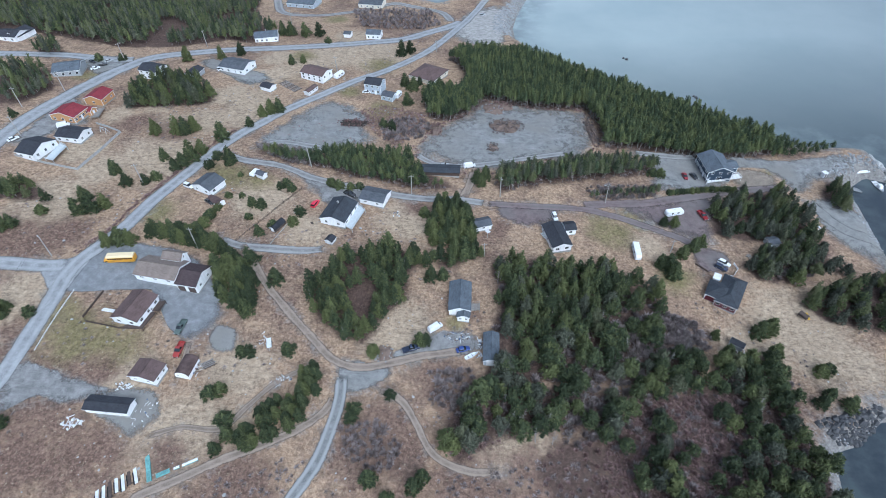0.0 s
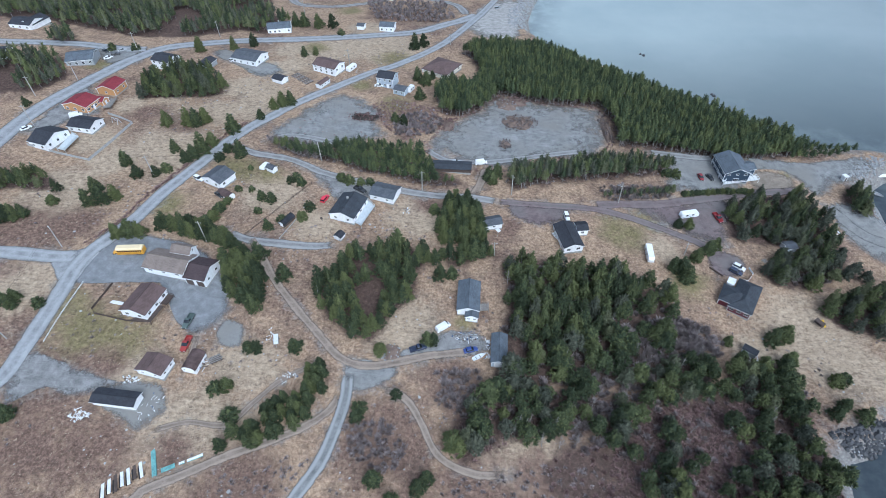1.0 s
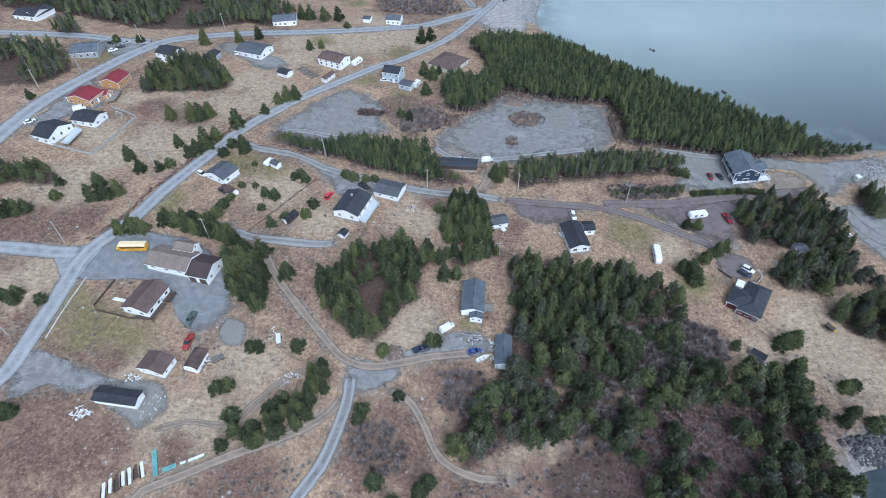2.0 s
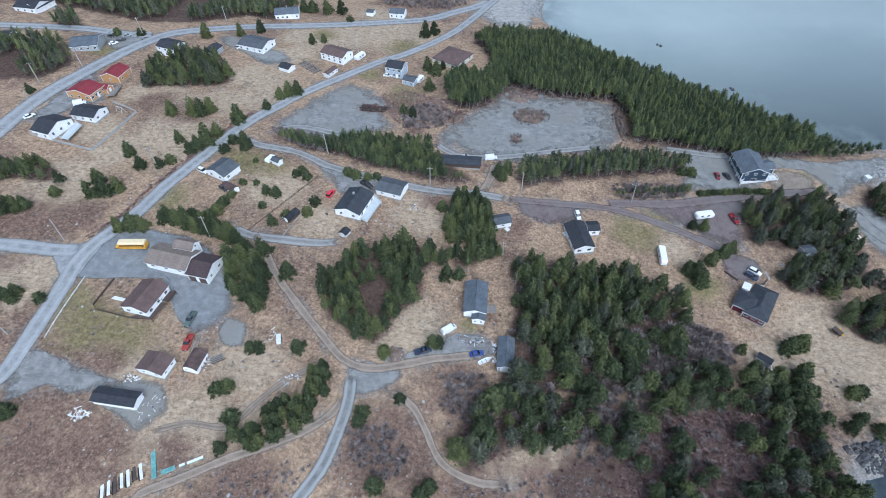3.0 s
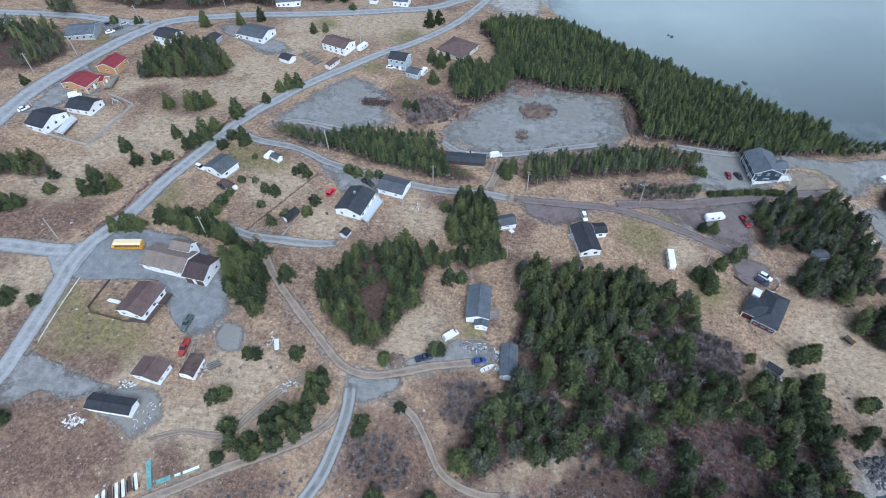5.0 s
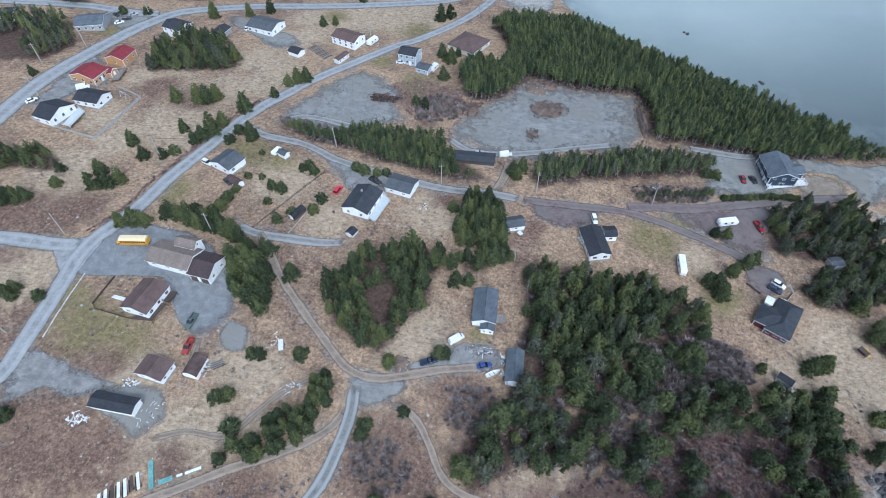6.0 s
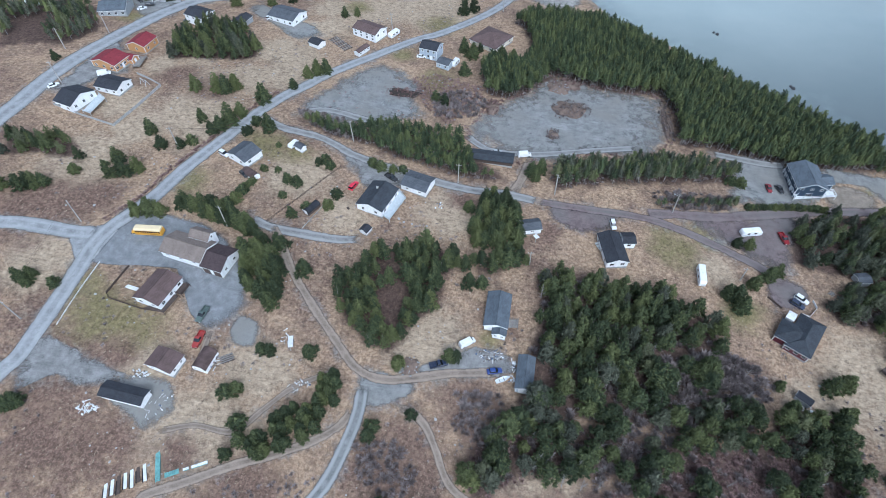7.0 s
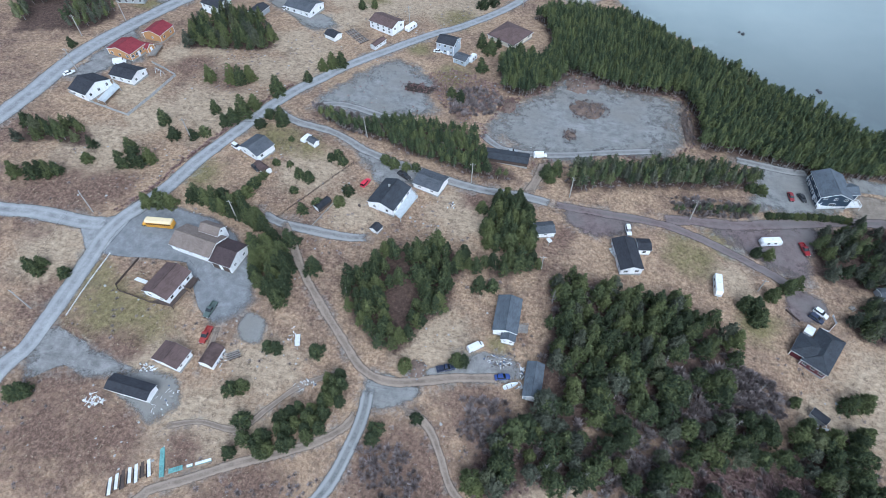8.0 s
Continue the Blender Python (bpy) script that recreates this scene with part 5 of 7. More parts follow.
building("ochre_garage", -162.5, 230.1, 81, 9.5, 9.3, 3.4, 1.7, YELLOW, R_RED, "ochre garage with a red metal roof", "garage", windows="s:2:0.9:0.9:1.3 w:1:0.9:0.9:1.3")
building("ochre_house", -168.0, 213.8, 77, 9.1, 12.7, 3.2, 1.8, YELLOW, R_RED, "ochre house with a red metal roof", "house", windows="w:3:1.1:1.1:1.1 s:4:1.1:1.1:1.1", doors="s:0:0.95")
building("white_house", -167.3, 186.0, 342, 9.7, 11.9, 3.2, 2.2, WHITE, R_BLACK, "white house with a charcoal roof and pale deck", "house", windows="e:3:0.9:1.1:1.6 s:2:1.1:1.0:1.2")
building("white_cottage", -158.7, 198.0, 349, 11.6, 8.7, 2.7, 1.5, WHITE, R_BLACK, "white cottage with a charcoal roof in a fenced yard", "house", windows="e:2:0.9:0.9:1.1 s:3:1.0:0.9:1.1")
building("tall_house", -148.7, 259.2, 340, 11.2, 9.1, 4.8, 1.6, WHITE, R_BLACK, "two-storey white house with a dark roof", "house", windows="s:3:1.0:1.0:1.1 s:3:1.0:1.0:3.4 e:2:0.9:0.9:3.4")
building("grey_house", -190.9, 259.2, 13, 13.2, 12.1, 3.0, 2.0, GREYSIDE, R_BLUE, "grey-sided house with a pale grey roof", "house", windows="s:4:1.1:1.2:1.0")
building("white_house", -111.0, 272.9, 341, 15.5, 11.7, 3.0, 1.8, WHITE, R_GREY, "long white house with a grey shingle roof", "house", windows="s:4:1.1:1.0:1.1 e:2:1.1:1.0:1.1", doors="s:1.5:0.95")
building("dark_shed", -130.0, 262.5, 75, 8.7, 6.7, 2.4, 1.2, GREYSIDE, R_BLACK, "grey shed with a charcoal roof under firs", "shed", doors="w:0:1.8")
building("garden_shed", -89.7, 250.5, 333, 6.6, 5.3, 2.2, 1.0, WHITE, R_BLACK, "small white shed with a dark roof", "shed", doors="e:0:0.9")
building("old_trailer", -68.2, 249.2, 63, 8.2, 3.3, 2.1, 0.7, FADED, R_BROWN, "old pale trailer home with a brown roof", "shed", windows="s:3:0.8:0.6:1.1", over=0.2)
building("white_house", -68.2, 266.2, 334, 14.1, 9.4, 4.0, 1.6, WHITE, R_BROWN, "white house with a brown roof beside the road", "house", windows="s:4:1.0:1.0:1.2 s:4:1.0:0.9:2.8 e:2:1.0:1.0:2.4")
building("tall_house", -36.5, 254.1, 344, 8.9, 7.8, 5.2, 1.7, BLUEGREY, R_BLACK, "two-storey pale blue house with a charcoal roof", "house", windows="s:3:0.9:1.1:1.1 s:3:0.9:1.1:3.6 e:2:0.9:1.1:3.6", doors="s:1.5:0.95")
building("low_wing", -29.0, 246.1, 337, 6.5, 5.6, 2.6, 1.0, BLUEGREY, R_GREY, "low pale blue wing with a grey roof", "house", windows="s:2:0.9:0.9:1.1")
building("brown_roofed_house", -9.7, 272.6, 328, 15.1, 15.5, 2.8, 2.8, CREAM, R_BROWN, "house with a wide brown hip roof by the wood", "house", kind="hip", windows="e:3:1.1:1.1:1.1 s:3:1.1:1.1:1.1", over=0.5)
building("white_house", -44.3, 329.3, 352, 9.2, 7.4, 3.2, 1.6, WHITE, R_BLUE, "small white house with a slate roof by the upper road", "house", windows="s:3:0.9:1.0:1.1 e:1:0.9:1.0:1.1", doors="s:1.5:0.9")
building("garden_shed", -60.4, 329.2, 349, 4.7, 5.0, 2.4, 0.8, WHITE, R_GREY, "small white shed by the upper road", "shed", doors="s:0:0.9")
building("white_house", -107.2, 319.0, 11, 13.7, 10.0, 3.2, 1.8, WHITE, R_BLUE, "white bungalow with a slate roof below the woods", "house", windows="s:5:1.0:1.0:1.1", doors="s:2.6:0.9", chimney=(0.0, 0.3))
building("white_house", -244.6, 301.4, 350, 14.1, 10.7, 3.0, 1.8, WHITE, R_BLACK, "white house with a dark roof beside the far road", "house", windows="s:3:1.1:1.0:1.1")
building("gable_wing", -241.9, 304.0, 75, 12.3, 11.2, 2.8, 1.9, WHITE, R_BLACK, "white gabled wing of a roadside house", "house", windows="w:2:0.9:1.0:1.1")
building("white_house", -53.2, 402.3, 347, 17.4, 11.9, 3.0, 1.4, CREAM, R_GREY, "cream house with a grey roof by the loop road", "house", windows="s:4:1.0:1.0:1.1")
building("blue_house", -102.0, 401.8, 346, 20.7, 15.1, 3.0, 1.8, BLUEGREY, R_BLUE, "long pale blue house beyond the loop road", "house", windows="s:4:1.0:1.0:1.1")
building("white_house", -230.5, 258.5, 5, 7.2, 8.8, 3.0, 1.5, WHITE, R_BLACK, "white house with a dark roof behind firs", "house", windows="s:2:1.0:1.0:1.1")
building("long_shed", -3.1, 186.8, 356, 16.5, 5.9, 1.9, 0.6, DARKWOOD, R_SLATE, "long low dark-roofed shed at the clearing's edge", "shed", trim=False)


def barrel_shed(x, y, rot, L, W, h, name, label, roof=R_BLACK, ends=WHITE):
    """A shed with a rounded roof and white end walls."""
    ob = new(name)
    ob.matrix_world = pose(x, y, z_at(x, y), 0, 0, rot)
    n = 12
    arc = [(W / 2 * math.cos(math.pi * i / n), h * 0.45 + h * 0.55 * math.sin(math.pi * i / n)) for i in range(n + 1)]
    prism("wall", [(-W / 2 + 0.12, -0.4), (W / 2 - 0.12, -0.4)] + [(u * 0.95, z - 0.05) for u, z in arc], -L / 2 + 0.15, L / 2 - 0.15, ends, ob, axis="y")
    prism("roof", arc + [(u * 0.96, z - 0.1) for u, z in arc[::-1]], -L / 2, L / 2, roof, ob, axis="y")
    m = side_matrix("w", L - 0.3, W)
    door(ob, m, 0.0, 1.2, 1.7)
    window(ob, m, -1.2, 1.0, 0.5, 0.5)
    return tagged(ob, label, "shed")


barrel_shed(-77.8, 89.8, 81, 6.6, 4.5, 3.0, "barrel_shed", "white shed with a rounded brown roof beside lumber", R_BROWN)
tank = [(-65.2, 146.5), (-61.7, 152.2)]
barrel_shed((tank[0][0] + tank[1][0]) / 2, (tank[0][1] + tank[1][1]) / 2, 62, 6.0, 2.8, 2.2, "round_hut", "small dark barrel-shaped hut with dark ends", ends=DARKWOOD)
barrel_shed(-88.9, 160.8, 149, 6.4, 3.2, 2.4, "round_hut", "small brown round-roofed hut with a white end", R_BROWN)
building("small_shed", -75.6, 177.6, 150, 4.2, 3.0, 2.0, 0.9, WHITE, R_GREY, "tiny white shed with a grey roof on a lawn", "shed", over=0.2)


# ---- decks, fences, walks ----
def deck(outline, height, material, label, rails=True):
    """A raised deck on posts: boards, posts and a rail with balusters."""
    ob = new("deck")
    p = [Vector(a) for a in outline]
    c = sum(p, Vector((0, 0))) / 4
    z0 = max(z_at(*q) for q in p)
    ob.matrix_world = pose(c.x, c.y, z0)
    q = [a - c for a in p]
    n = 9
    for i in range(n):
        a, b = (i + 0.04) / n, (i + 0.96) / n
        quad = [q[0].lerp(q[1], a), q[0].lerp(q[1], b), q[3].lerp(q[2], b), q[3].lerp(q[2], a)]
        bm = bmesh.new()
        top, low = [bm.verts.new((v.x, v.y, height)) for v in quad], [bm.verts.new((v.x, v.y, height - 0.06)) for v in quad]
        bm.faces.new(top), bm.faces.new(low[::-1])
        for k in range(4):
            bm.faces.new((top[k], low[k], low[(k + 1) % 4], top[(k + 1) % 4]))
        bmesh.ops.recalc_face_normals(bm, faces=bm.faces)
        part("plank", bm, material, ob)
    for v in q:
        boxed("post", material, ob, v.x - 0.06, v.x + 0.06, v.y - 0.06, v.y + 0.06, -0.6, height + (0.95 if rails else -0.06))
    if rails:
        for a, b in ((q[0], q[1]), (q[1], q[2]), (q[2], q[3])):
            bm = bmesh.new()
            ln, ang = (b - a).length, math.atan2((b - a).y, (b - a).x)
            m = pose((a.x + b.x) / 2, (a.y + b.y) / 2, height, 0, 0, math.degrees(ang))
            box(bm, -ln / 2, ln / 2, -0.04, 0.04, 0.88, 0.96, m=m)
            box(bm, -ln / 2, ln / 2, -0.03, 0.03, 0.1, 0.16, m=m)
            k = max(2, int(ln / 0.4))
            for i in range(k):
                u = -ln / 2 + ln * (i + 0.5) / k
                box(bm, u - 0.03, u + 0.03, -0.02, 0.02, 0.16, 0.88, m=m)
            part("railing", bm, material, ob)
    return tagged(ob, label, "deck")


WHITEWOOD = plain_material("white_painted_wood", (0.78, 0.79, 0.8), 0.6, wear=0.85)
deck([(111.3, 201.6), (111.2, 186.1), (113.8, 188.7), (114.2, 204.1)], 1.0, WHITEWOOD, "white painted deck along a navy house")
deck([(111.1, 185.8), (127.3, 189.1), (126.9, 192.1), (114.1, 189.8)], 1.0, WHITEWOOD, "white painted front deck of a navy house")
deck([(-159.0, 213.0), (-155.8, 213.6), (-156.6, 221.4), (-159.4, 221.0)], 0.8, WOOD, "weathered wooden deck beside an ochre house")
PALEWOOD = plain_material("pale_grey_painted_wood", (0.58, 0.62, 0.64), 0.7, wear=0.75)
deck([(-38.7, 150.3), (-36.0, 148.5), (-32.2, 159.5), (-35.2, 163.0)], 0.9, PALEWOOD, "grey wooden deck with railings beside a bungalow")
deck([(7.1, 117.6), (10.2, 117.8), (10.1, 114.9), (7.1, 114.6)], 0.8, WOOD, "weathered wooden deck beside a slate-roofed house")
deck([(-161.6, 180.2), (-157.9, 179.1), (-157.3, 188.8), (-161.5, 191.6)], 1.2, PALEWOOD, "pale painted deck with railings on a white house")
deck([(-101.2, 102.6), (-94.6, 101.6), (-92.9, 108.0), (-95.0, 108.4)], 0.7, DARKWOOD, "low dark wooden deck round the corner of a bungalow", rails=False)
deck([(-94.4, 108.8), (-92.0, 108.4), (-91.2, 112.2), (-93.8, 112.8)], 0.8, DARKWOOD, "dark wooden deck beside a brown-roofed bungalow")


def fence(line, height, material, label, solid=False, post_gap=2.4):
    """Posts with rails, or close boards between them."""
    ob = new("fence")
    p = curve_points(line, 999)
    c = sum((Vector(a) for a in line), Vector((0, 0))) / len(line)
    ob.matrix_world = pose(c.x, c.y, z_at(*c))
    base = z_at(*c)
    for a, b in zip(p, p[1:]):
        k = max(1, round((b - a).length / post_gap))
        for i in range(k):
            u, w = a.lerp(b, i / k), a.lerp(b, (i + 1) / k)
            zu, zw = z_at(*u) - base, z_at(*w) - base
            boxed("post", material, ob, u.x - c.x - 0.06, u.x - c.x + 0.06, u.y - c.y - 0.06, u.y - c.y + 0.06, zu - 0.4, zu + height)
            bm = bmesh.new()
            levels = ((0.08, height * 0.95),) if solid else ((height * 0.35, height * 0.35 + 0.12), (height * 0.8, height * 0.8 + 0.12))
            d = Vector((-(w - u).y, (w - u).x)).normalized() * 0.025
            for lo, hi in levels:
                ring = [(u + d, zu), (w + d, zw), (w - d, zw), (u - d, zu)]
                lowv = [bm.verts.new((q.x - c.x, q.y - c.y, z + lo)) for q, z in ring]
                topv = [bm.verts.new((q.x - c.x, q.y - c.y, z + hi)) for q, z in ring]
                bm.faces.new(topv), bm.faces.new(lowv[::-1])
                for s in range(4):
                    bm.faces.new((lowv[s], lowv[(s + 1) % 4], topv[(s + 1) % 4], topv[s]))
            bmesh.ops.recalc_face_normals(bm, faces=bm.faces)
            part("panel" if solid else "rail", bm, material, ob)
    return tagged(ob, label, "fence")


fence([(-174.7, 182.3), (-161.6, 178.6), (-147.3, 175.5), (-144.5, 188.5), (-142.2, 203.6), (-148.8, 206.9), (-155.2, 209.3)], 1.3, FENCEWOOD, "pale grey board fence round a yard", True)
fence([(-112.3, 115.8), (-114.4, 105.6), (-112.9, 104.1), (-102.4, 102.3), (-96.2, 102.4)], 0.9, DARKWOOD, "low dark wooden fence round a small lawn", True)
fence([(-121.5, 115.6), (-122.3, 106.6), (-122.7, 100.3), (-122.9, 93.2)], 0.6, TRIM, "low white rail fence along the road", False)
fence([(-58.6, 171.2), (-63.9, 162.6), (-70.8, 150.9), (-76.9, 140.8)], 0.9, DARKWOOD, "dark rail fence across a yard")
fence([(107.0, 141.2), (107.5, 138.4), (104.3, 134.8), (102.0, 135.4)], 1.0, TRIM, "white board fence beside a maroon house", True)
fence([(-64.4, 140.6), (-60.1, 151.7)], 0.5, FENCEWOOD, "low grey timber retaining wall beside a hut", True)
fence([(92.0, 140.3), (95.8, 136.7)], 0.9, DARKWOOD, "short dark fence beside a red driveway", True)
a, b = [Vector(p) for p in [(-112.0, 109.5), (-106.0, 108.3)]]
walk_way = new("garden_walk")
walk_way.matrix_world = pose((a.x + b.x) / 2, (a.y + b.y) / 2, z_at((a.x + b.x) / 2, (a.y + b.y) / 2), 0, 0, math.degrees(math.atan2((b - a).y, (b - a).x)))
for i in range(5):
    ln = (b - a).length
    boxed("slab", FADED, walk_way, -ln / 2 + i * ln / 5 + 0.03, -ln / 2 + (i + 1) * ln / 5 - 0.03, -0.6, 0.6, -0.1, 0.12, bevel=0.02)
tagged(walk_way, "pale concrete slab walk across a lawn", "path")


# ---- vehicles ----
def loft(name, sections, material, parent, label=""):
    """A hull through cross-sections: rows of (x, half width low, half width high, z low, z high)."""
    bm = bmesh.new()
    rings = []
    for x, wl, wh, zl, zh in sections:
        r = min(0.12, wh * 0.3)
        rings.append([bm.verts.new(p) for p in ((x, -wl, zl), (x, wl, zl), (x, max(wl, wh), zl + (zh - zl) * 0.45), (x, wh, zh - r), (x, wh - r, zh), (x, -wh + r, zh), (x, -wh, zh - r), (x, -max(wl, wh), zl + (zh - zl) * 0.45))])
    n = len(rings[0])
    for p, q in zip(rings, rings[1:]):
        for i in range(n):
            bm.faces.new((p[i], p[(i + 1) % n], q[(i + 1) % n], q[i]))
    bm.faces.new(rings[0][::-1])
    bm.faces.new(rings[-1])
    bmesh.ops.recalc_face_normals(bm, faces=bm.faces)
    return part(name, bm, material, parent, label)


def wheel(parent, x, y, r=0.33, w=0.22):
    bm = bmesh.new()
    bmesh.ops.create_cone(bm, cap_ends=True, segments=14, radius1=r, radius2=r, depth=w, matrix=pose(x, y, r, 90))
    bmesh.ops.bevel(bm, geom=[e for e in bm.edges if len(e.link_faces) == 2 and e.calc_face_angle(0) > 1], offset=0.04, segments=1, affect="EDGES")
    ty = part("wheel", bm, RUBBER, parent)
    bm = bmesh.new()
    bmesh.ops.create_cone(bm, cap_ends=True, segments=10, radius1=r * 0.55, radius2=r * 0.5, depth=w + 0.03, matrix=pose(x, y, r, 90))
    part("rim", bm, STEEL, ty)


PAINTS = {}


def paint(c):
    if c not in PAINTS:
        PAINTS[c] = paint_material("car_paint", c)
    return PAINTS[c]


LAMP = plain_material("headlight", (0.7, 0.72, 0.74), 0.2)
TAIL = plain_material("tail_light", (0.3, 0.02, 0.02), 0.3)
VGLASS = glass_material("car_glass", (0.015, 0.018, 0.022))


def car(x, y, rot, colour, label, kind="sedan", category="car"):
    """A road vehicle facing +x: body, cabin glass, roof, wheels, lamps."""
    ob = new({"sedan": "car", "suv": "car", "pickup": "pickup_truck", "van": "van"}[kind])
    ob.matrix_world = pose(x, y, z_at(x, y) + 0.12, 0, 0, rot)
    L, W, H = {"sedan": (4.5, 1.75, 1.45), "suv": (4.6, 1.85, 1.7), "pickup": (5.6, 1.95, 1.85), "van": (5.2, 1.95, 2.1)}[kind]
    h, w = L / 2, W / 2
    m = paint(colour)
    belt = H * (0.6 if kind != "van" else 0.55)
    body = [(-h, w * 0.86, w * 0.82, 0.38, belt * 0.95), (-h + 0.25, w * 0.97, w * 0.93, 0.25, belt), (-0.2, w, w * 0.95, 0.24, belt), (h * 0.45, w, w * 0.94, 0.25, belt * 0.98), (h - 0.3, w * 0.95, w * 0.88, 0.27, belt * 0.82), (h, w * 0.8, w * 0.7, 0.36, belt * 0.7)]
    if kind == "pickup":
        loft("body", [(0.0 - 0.55, w, w * 0.95, 0.3, belt)] + body[3:], m, ob)
        bm = bmesh.new()
        box(bm, -h, -0.6, -w * 0.97, -w * 0.97 + 0.12, 0.5, belt * 0.98)
        box(bm, -h, -0.6, w * 0.97 - 0.12, w * 0.97, 0.5, belt * 0.98)
        box(bm, -h, -h + 0.1, -w * 0.85, w * 0.85, 0.5, belt * 0.98)
        box(bm, -h + 0.1, -0.6, -w * 0.85, w * 0.85, 0.45, 0.62)
        part("cargo_bed", bm, m, ob)
        c0, c1 = -0.55, h * 0.42
    else:
        loft("body", body, m, ob)
        c0, c1 = {"sedan": (-h + 0.75, h * 0.42), "suv": (-h + 0.12, h * 0.42), "van": (-h + 0.06, h * 0.78)}[kind]
    cw = w * 0.9
    loft("cabin_glass", [(c0, cw, cw * 0.86, belt - 0.02, belt + 0.06), (c0 + 0.25, cw, cw * 0.84, belt - 0.02, H - 0.05), (c1 - 0.75, cw, cw * 0.84, belt - 0.02, H - 0.05), (c1, cw, cw * 0.86, belt - 0.04, belt + 0.05)], VGLASS if kind != "van" else m, ob)
    loft("roof", [(c0 + 0.22, cw * 0.86, cw * 0.84, H - 0.08, H), (c1 - 0.72, cw * 0.86, cw * 0.84, H - 0.08, H)], m, ob)
    if kind == "van":
        boxed("windscreen", VGLASS, ob, c1 - 0.72, c1 - 0.3, -cw * 0.8, cw * 0.8, belt, H - 0.25)
    for sx in (-h * 0.62, h * 0.62):
        for sy in (-w + 0.1, w - 0.1):
            wheel(ob, sx, sy)
    for sy in (-1, 1):
        boxed("headlight", LAMP, ob, h - 0.1, h + 0.02, sy * w * 0.62 - 0.16, sy * w * 0.62 + 0.16, belt * 0.5, belt * 0.66)
        boxed("tail_light", TAIL, ob, -h - 0.02, -h + 0.08, sy * w * 0.68 - 0.12, sy * w * 0.68 + 0.12, belt * 0.65, belt * 0.85)
    boxed("bumper", RUBBER, ob, h - 0.06, h + 0.06, -w * 0.7, w * 0.7, 0.3, 0.48, bevel=0.03)
    return tagged(ob, label, category)


def school_bus(x, y, rot):
    ob = new("school_bus")
    ob.matrix_world = pose(x, y, z_at(x, y) + 0.13, 0, 0, rot)
    yellow = paint((0.72, 0.36, 0.03))
    pale = paint((0.76, 0.62, 0.38))
    loft("body", [(-5.2, 1.2, 1.17, 0.5, 2.35), (-5.0, 1.24, 1.22, 0.45, 2.4), (3.6, 1.24, 1.22, 0.45, 2.4), (3.8, 1.2, 1.18, 0.5, 2.38)], yellow, ob)
    loft("roof", [(-5.15, 1.2, 0.8, 2.36, 2.98), (-4.9, 1.24, 0.95, 2.38, 3.08), (3.4, 1.24, 0.95, 2.38, 3.08), (3.8, 1.2, 0.85, 2.36, 2.98)], pale, ob, "pale yellow roof")
    loft("hood", [(3.75, 1.05, 1.0, 0.5, 1.55), (4.9, 0.98, 0.88, 0.5, 1.42), (5.2, 0.9, 0.75, 0.55, 1.25)], yellow, ob)
    for s in (-1, 1):
        for i in range(11):
            boxed("window", VGLASS, ob, -4.8 + i * 0.76, -4.8 + i * 0.76 + 0.6, s * 1.235 - 0.02, s * 1.235 + 0.02, 1.55, 2.25)
        for z in (0.85, 1.25):
            boxed("rub_rail", RUBBER, ob, -5.0, 3.6, s * 1.25 - 0.03, s * 1.25 + 0.03, z, z + 0.07)
        for wx in (-3.2, 4.2):
            wheel(ob, wx, s * 1.02, 0.5, 0.3)
        boxed("headlight", LAMP, ob, 5.12, 5.24, s * 0.6 - 0.15, s * 0.6 + 0.15, 0.8, 1.05)
    boxed("windscreen", VGLASS, ob, 3.77, 3.84, -1.05, 1.05, 1.6, 2.35)
    boxed("bumper", RUBBER, ob, 5.2, 5.34, -1.1, 1.1, 0.45, 0.7)
    tagged(ob, "yellow school bus parked in front of dark firs", "bus")


def trailer(x, y, rot, L, W, H, label, colour=(0.78, 0.79, 0.8), name="camper_trailer"):
    """A camper trailer: rounded shell, windows, door, roof vent, wheels, drawbar."""
    ob = new(name)
    ob.matrix_world = pose(x, y, z_at(x, y) + 0.12, 0, 0, rot)
    m = paint(colour)
    h, w = L / 2, W / 2
    loft("shell", [(-h, w * 0.85, w * 0.75, 0.75, H * 0.8), (-h + 0.4, w, w * 0.94, 0.5, H), (h - 0.7, w, w * 0.94, 0.5, H), (h, w * 0.85, w * 0.75, 0.65, H * 0.72)], m, ob)
    for s in (-1, 1):
        for u in (-0.5, 0.15):
            boxed("window", VGLASS, ob, u * h, u * h + 0.9, s * w - 0.03, s * w + 0.02, H * 0.55, H * 0.78)
        boxed("stripe", BLUEGREY, ob, -h + 0.5, h - 0.8, s * (w + 0.005) - 0.015, s * (w + 0.005) + 0.015, H * 0.38, H * 0.45)
        wheel(ob, -0.3, s * (w - 0.15))
    boxed("roof_vent", FADED, ob, -0.3, 0.3, -0.3, 0.3, H - 0.03, H + 0.18, bevel=0.04)
    boxed("door_leaf", TRIM, ob, h * 0.5, h * 0.5 + 0.7, -w - 0.025, -w + 0.02, 0.6, H * 0.85)
    boxed("drawbar", STEEL, ob, h - 0.1, h + 1.0, -0.08, 0.08, 0.5, 0.62)
    boxed("jockey_wheel", RUBBER, ob, h + 0.75, h + 0.95, -0.06, 0.06, 0.0, 0.5)
    return tagged(ob, label, "trailer")


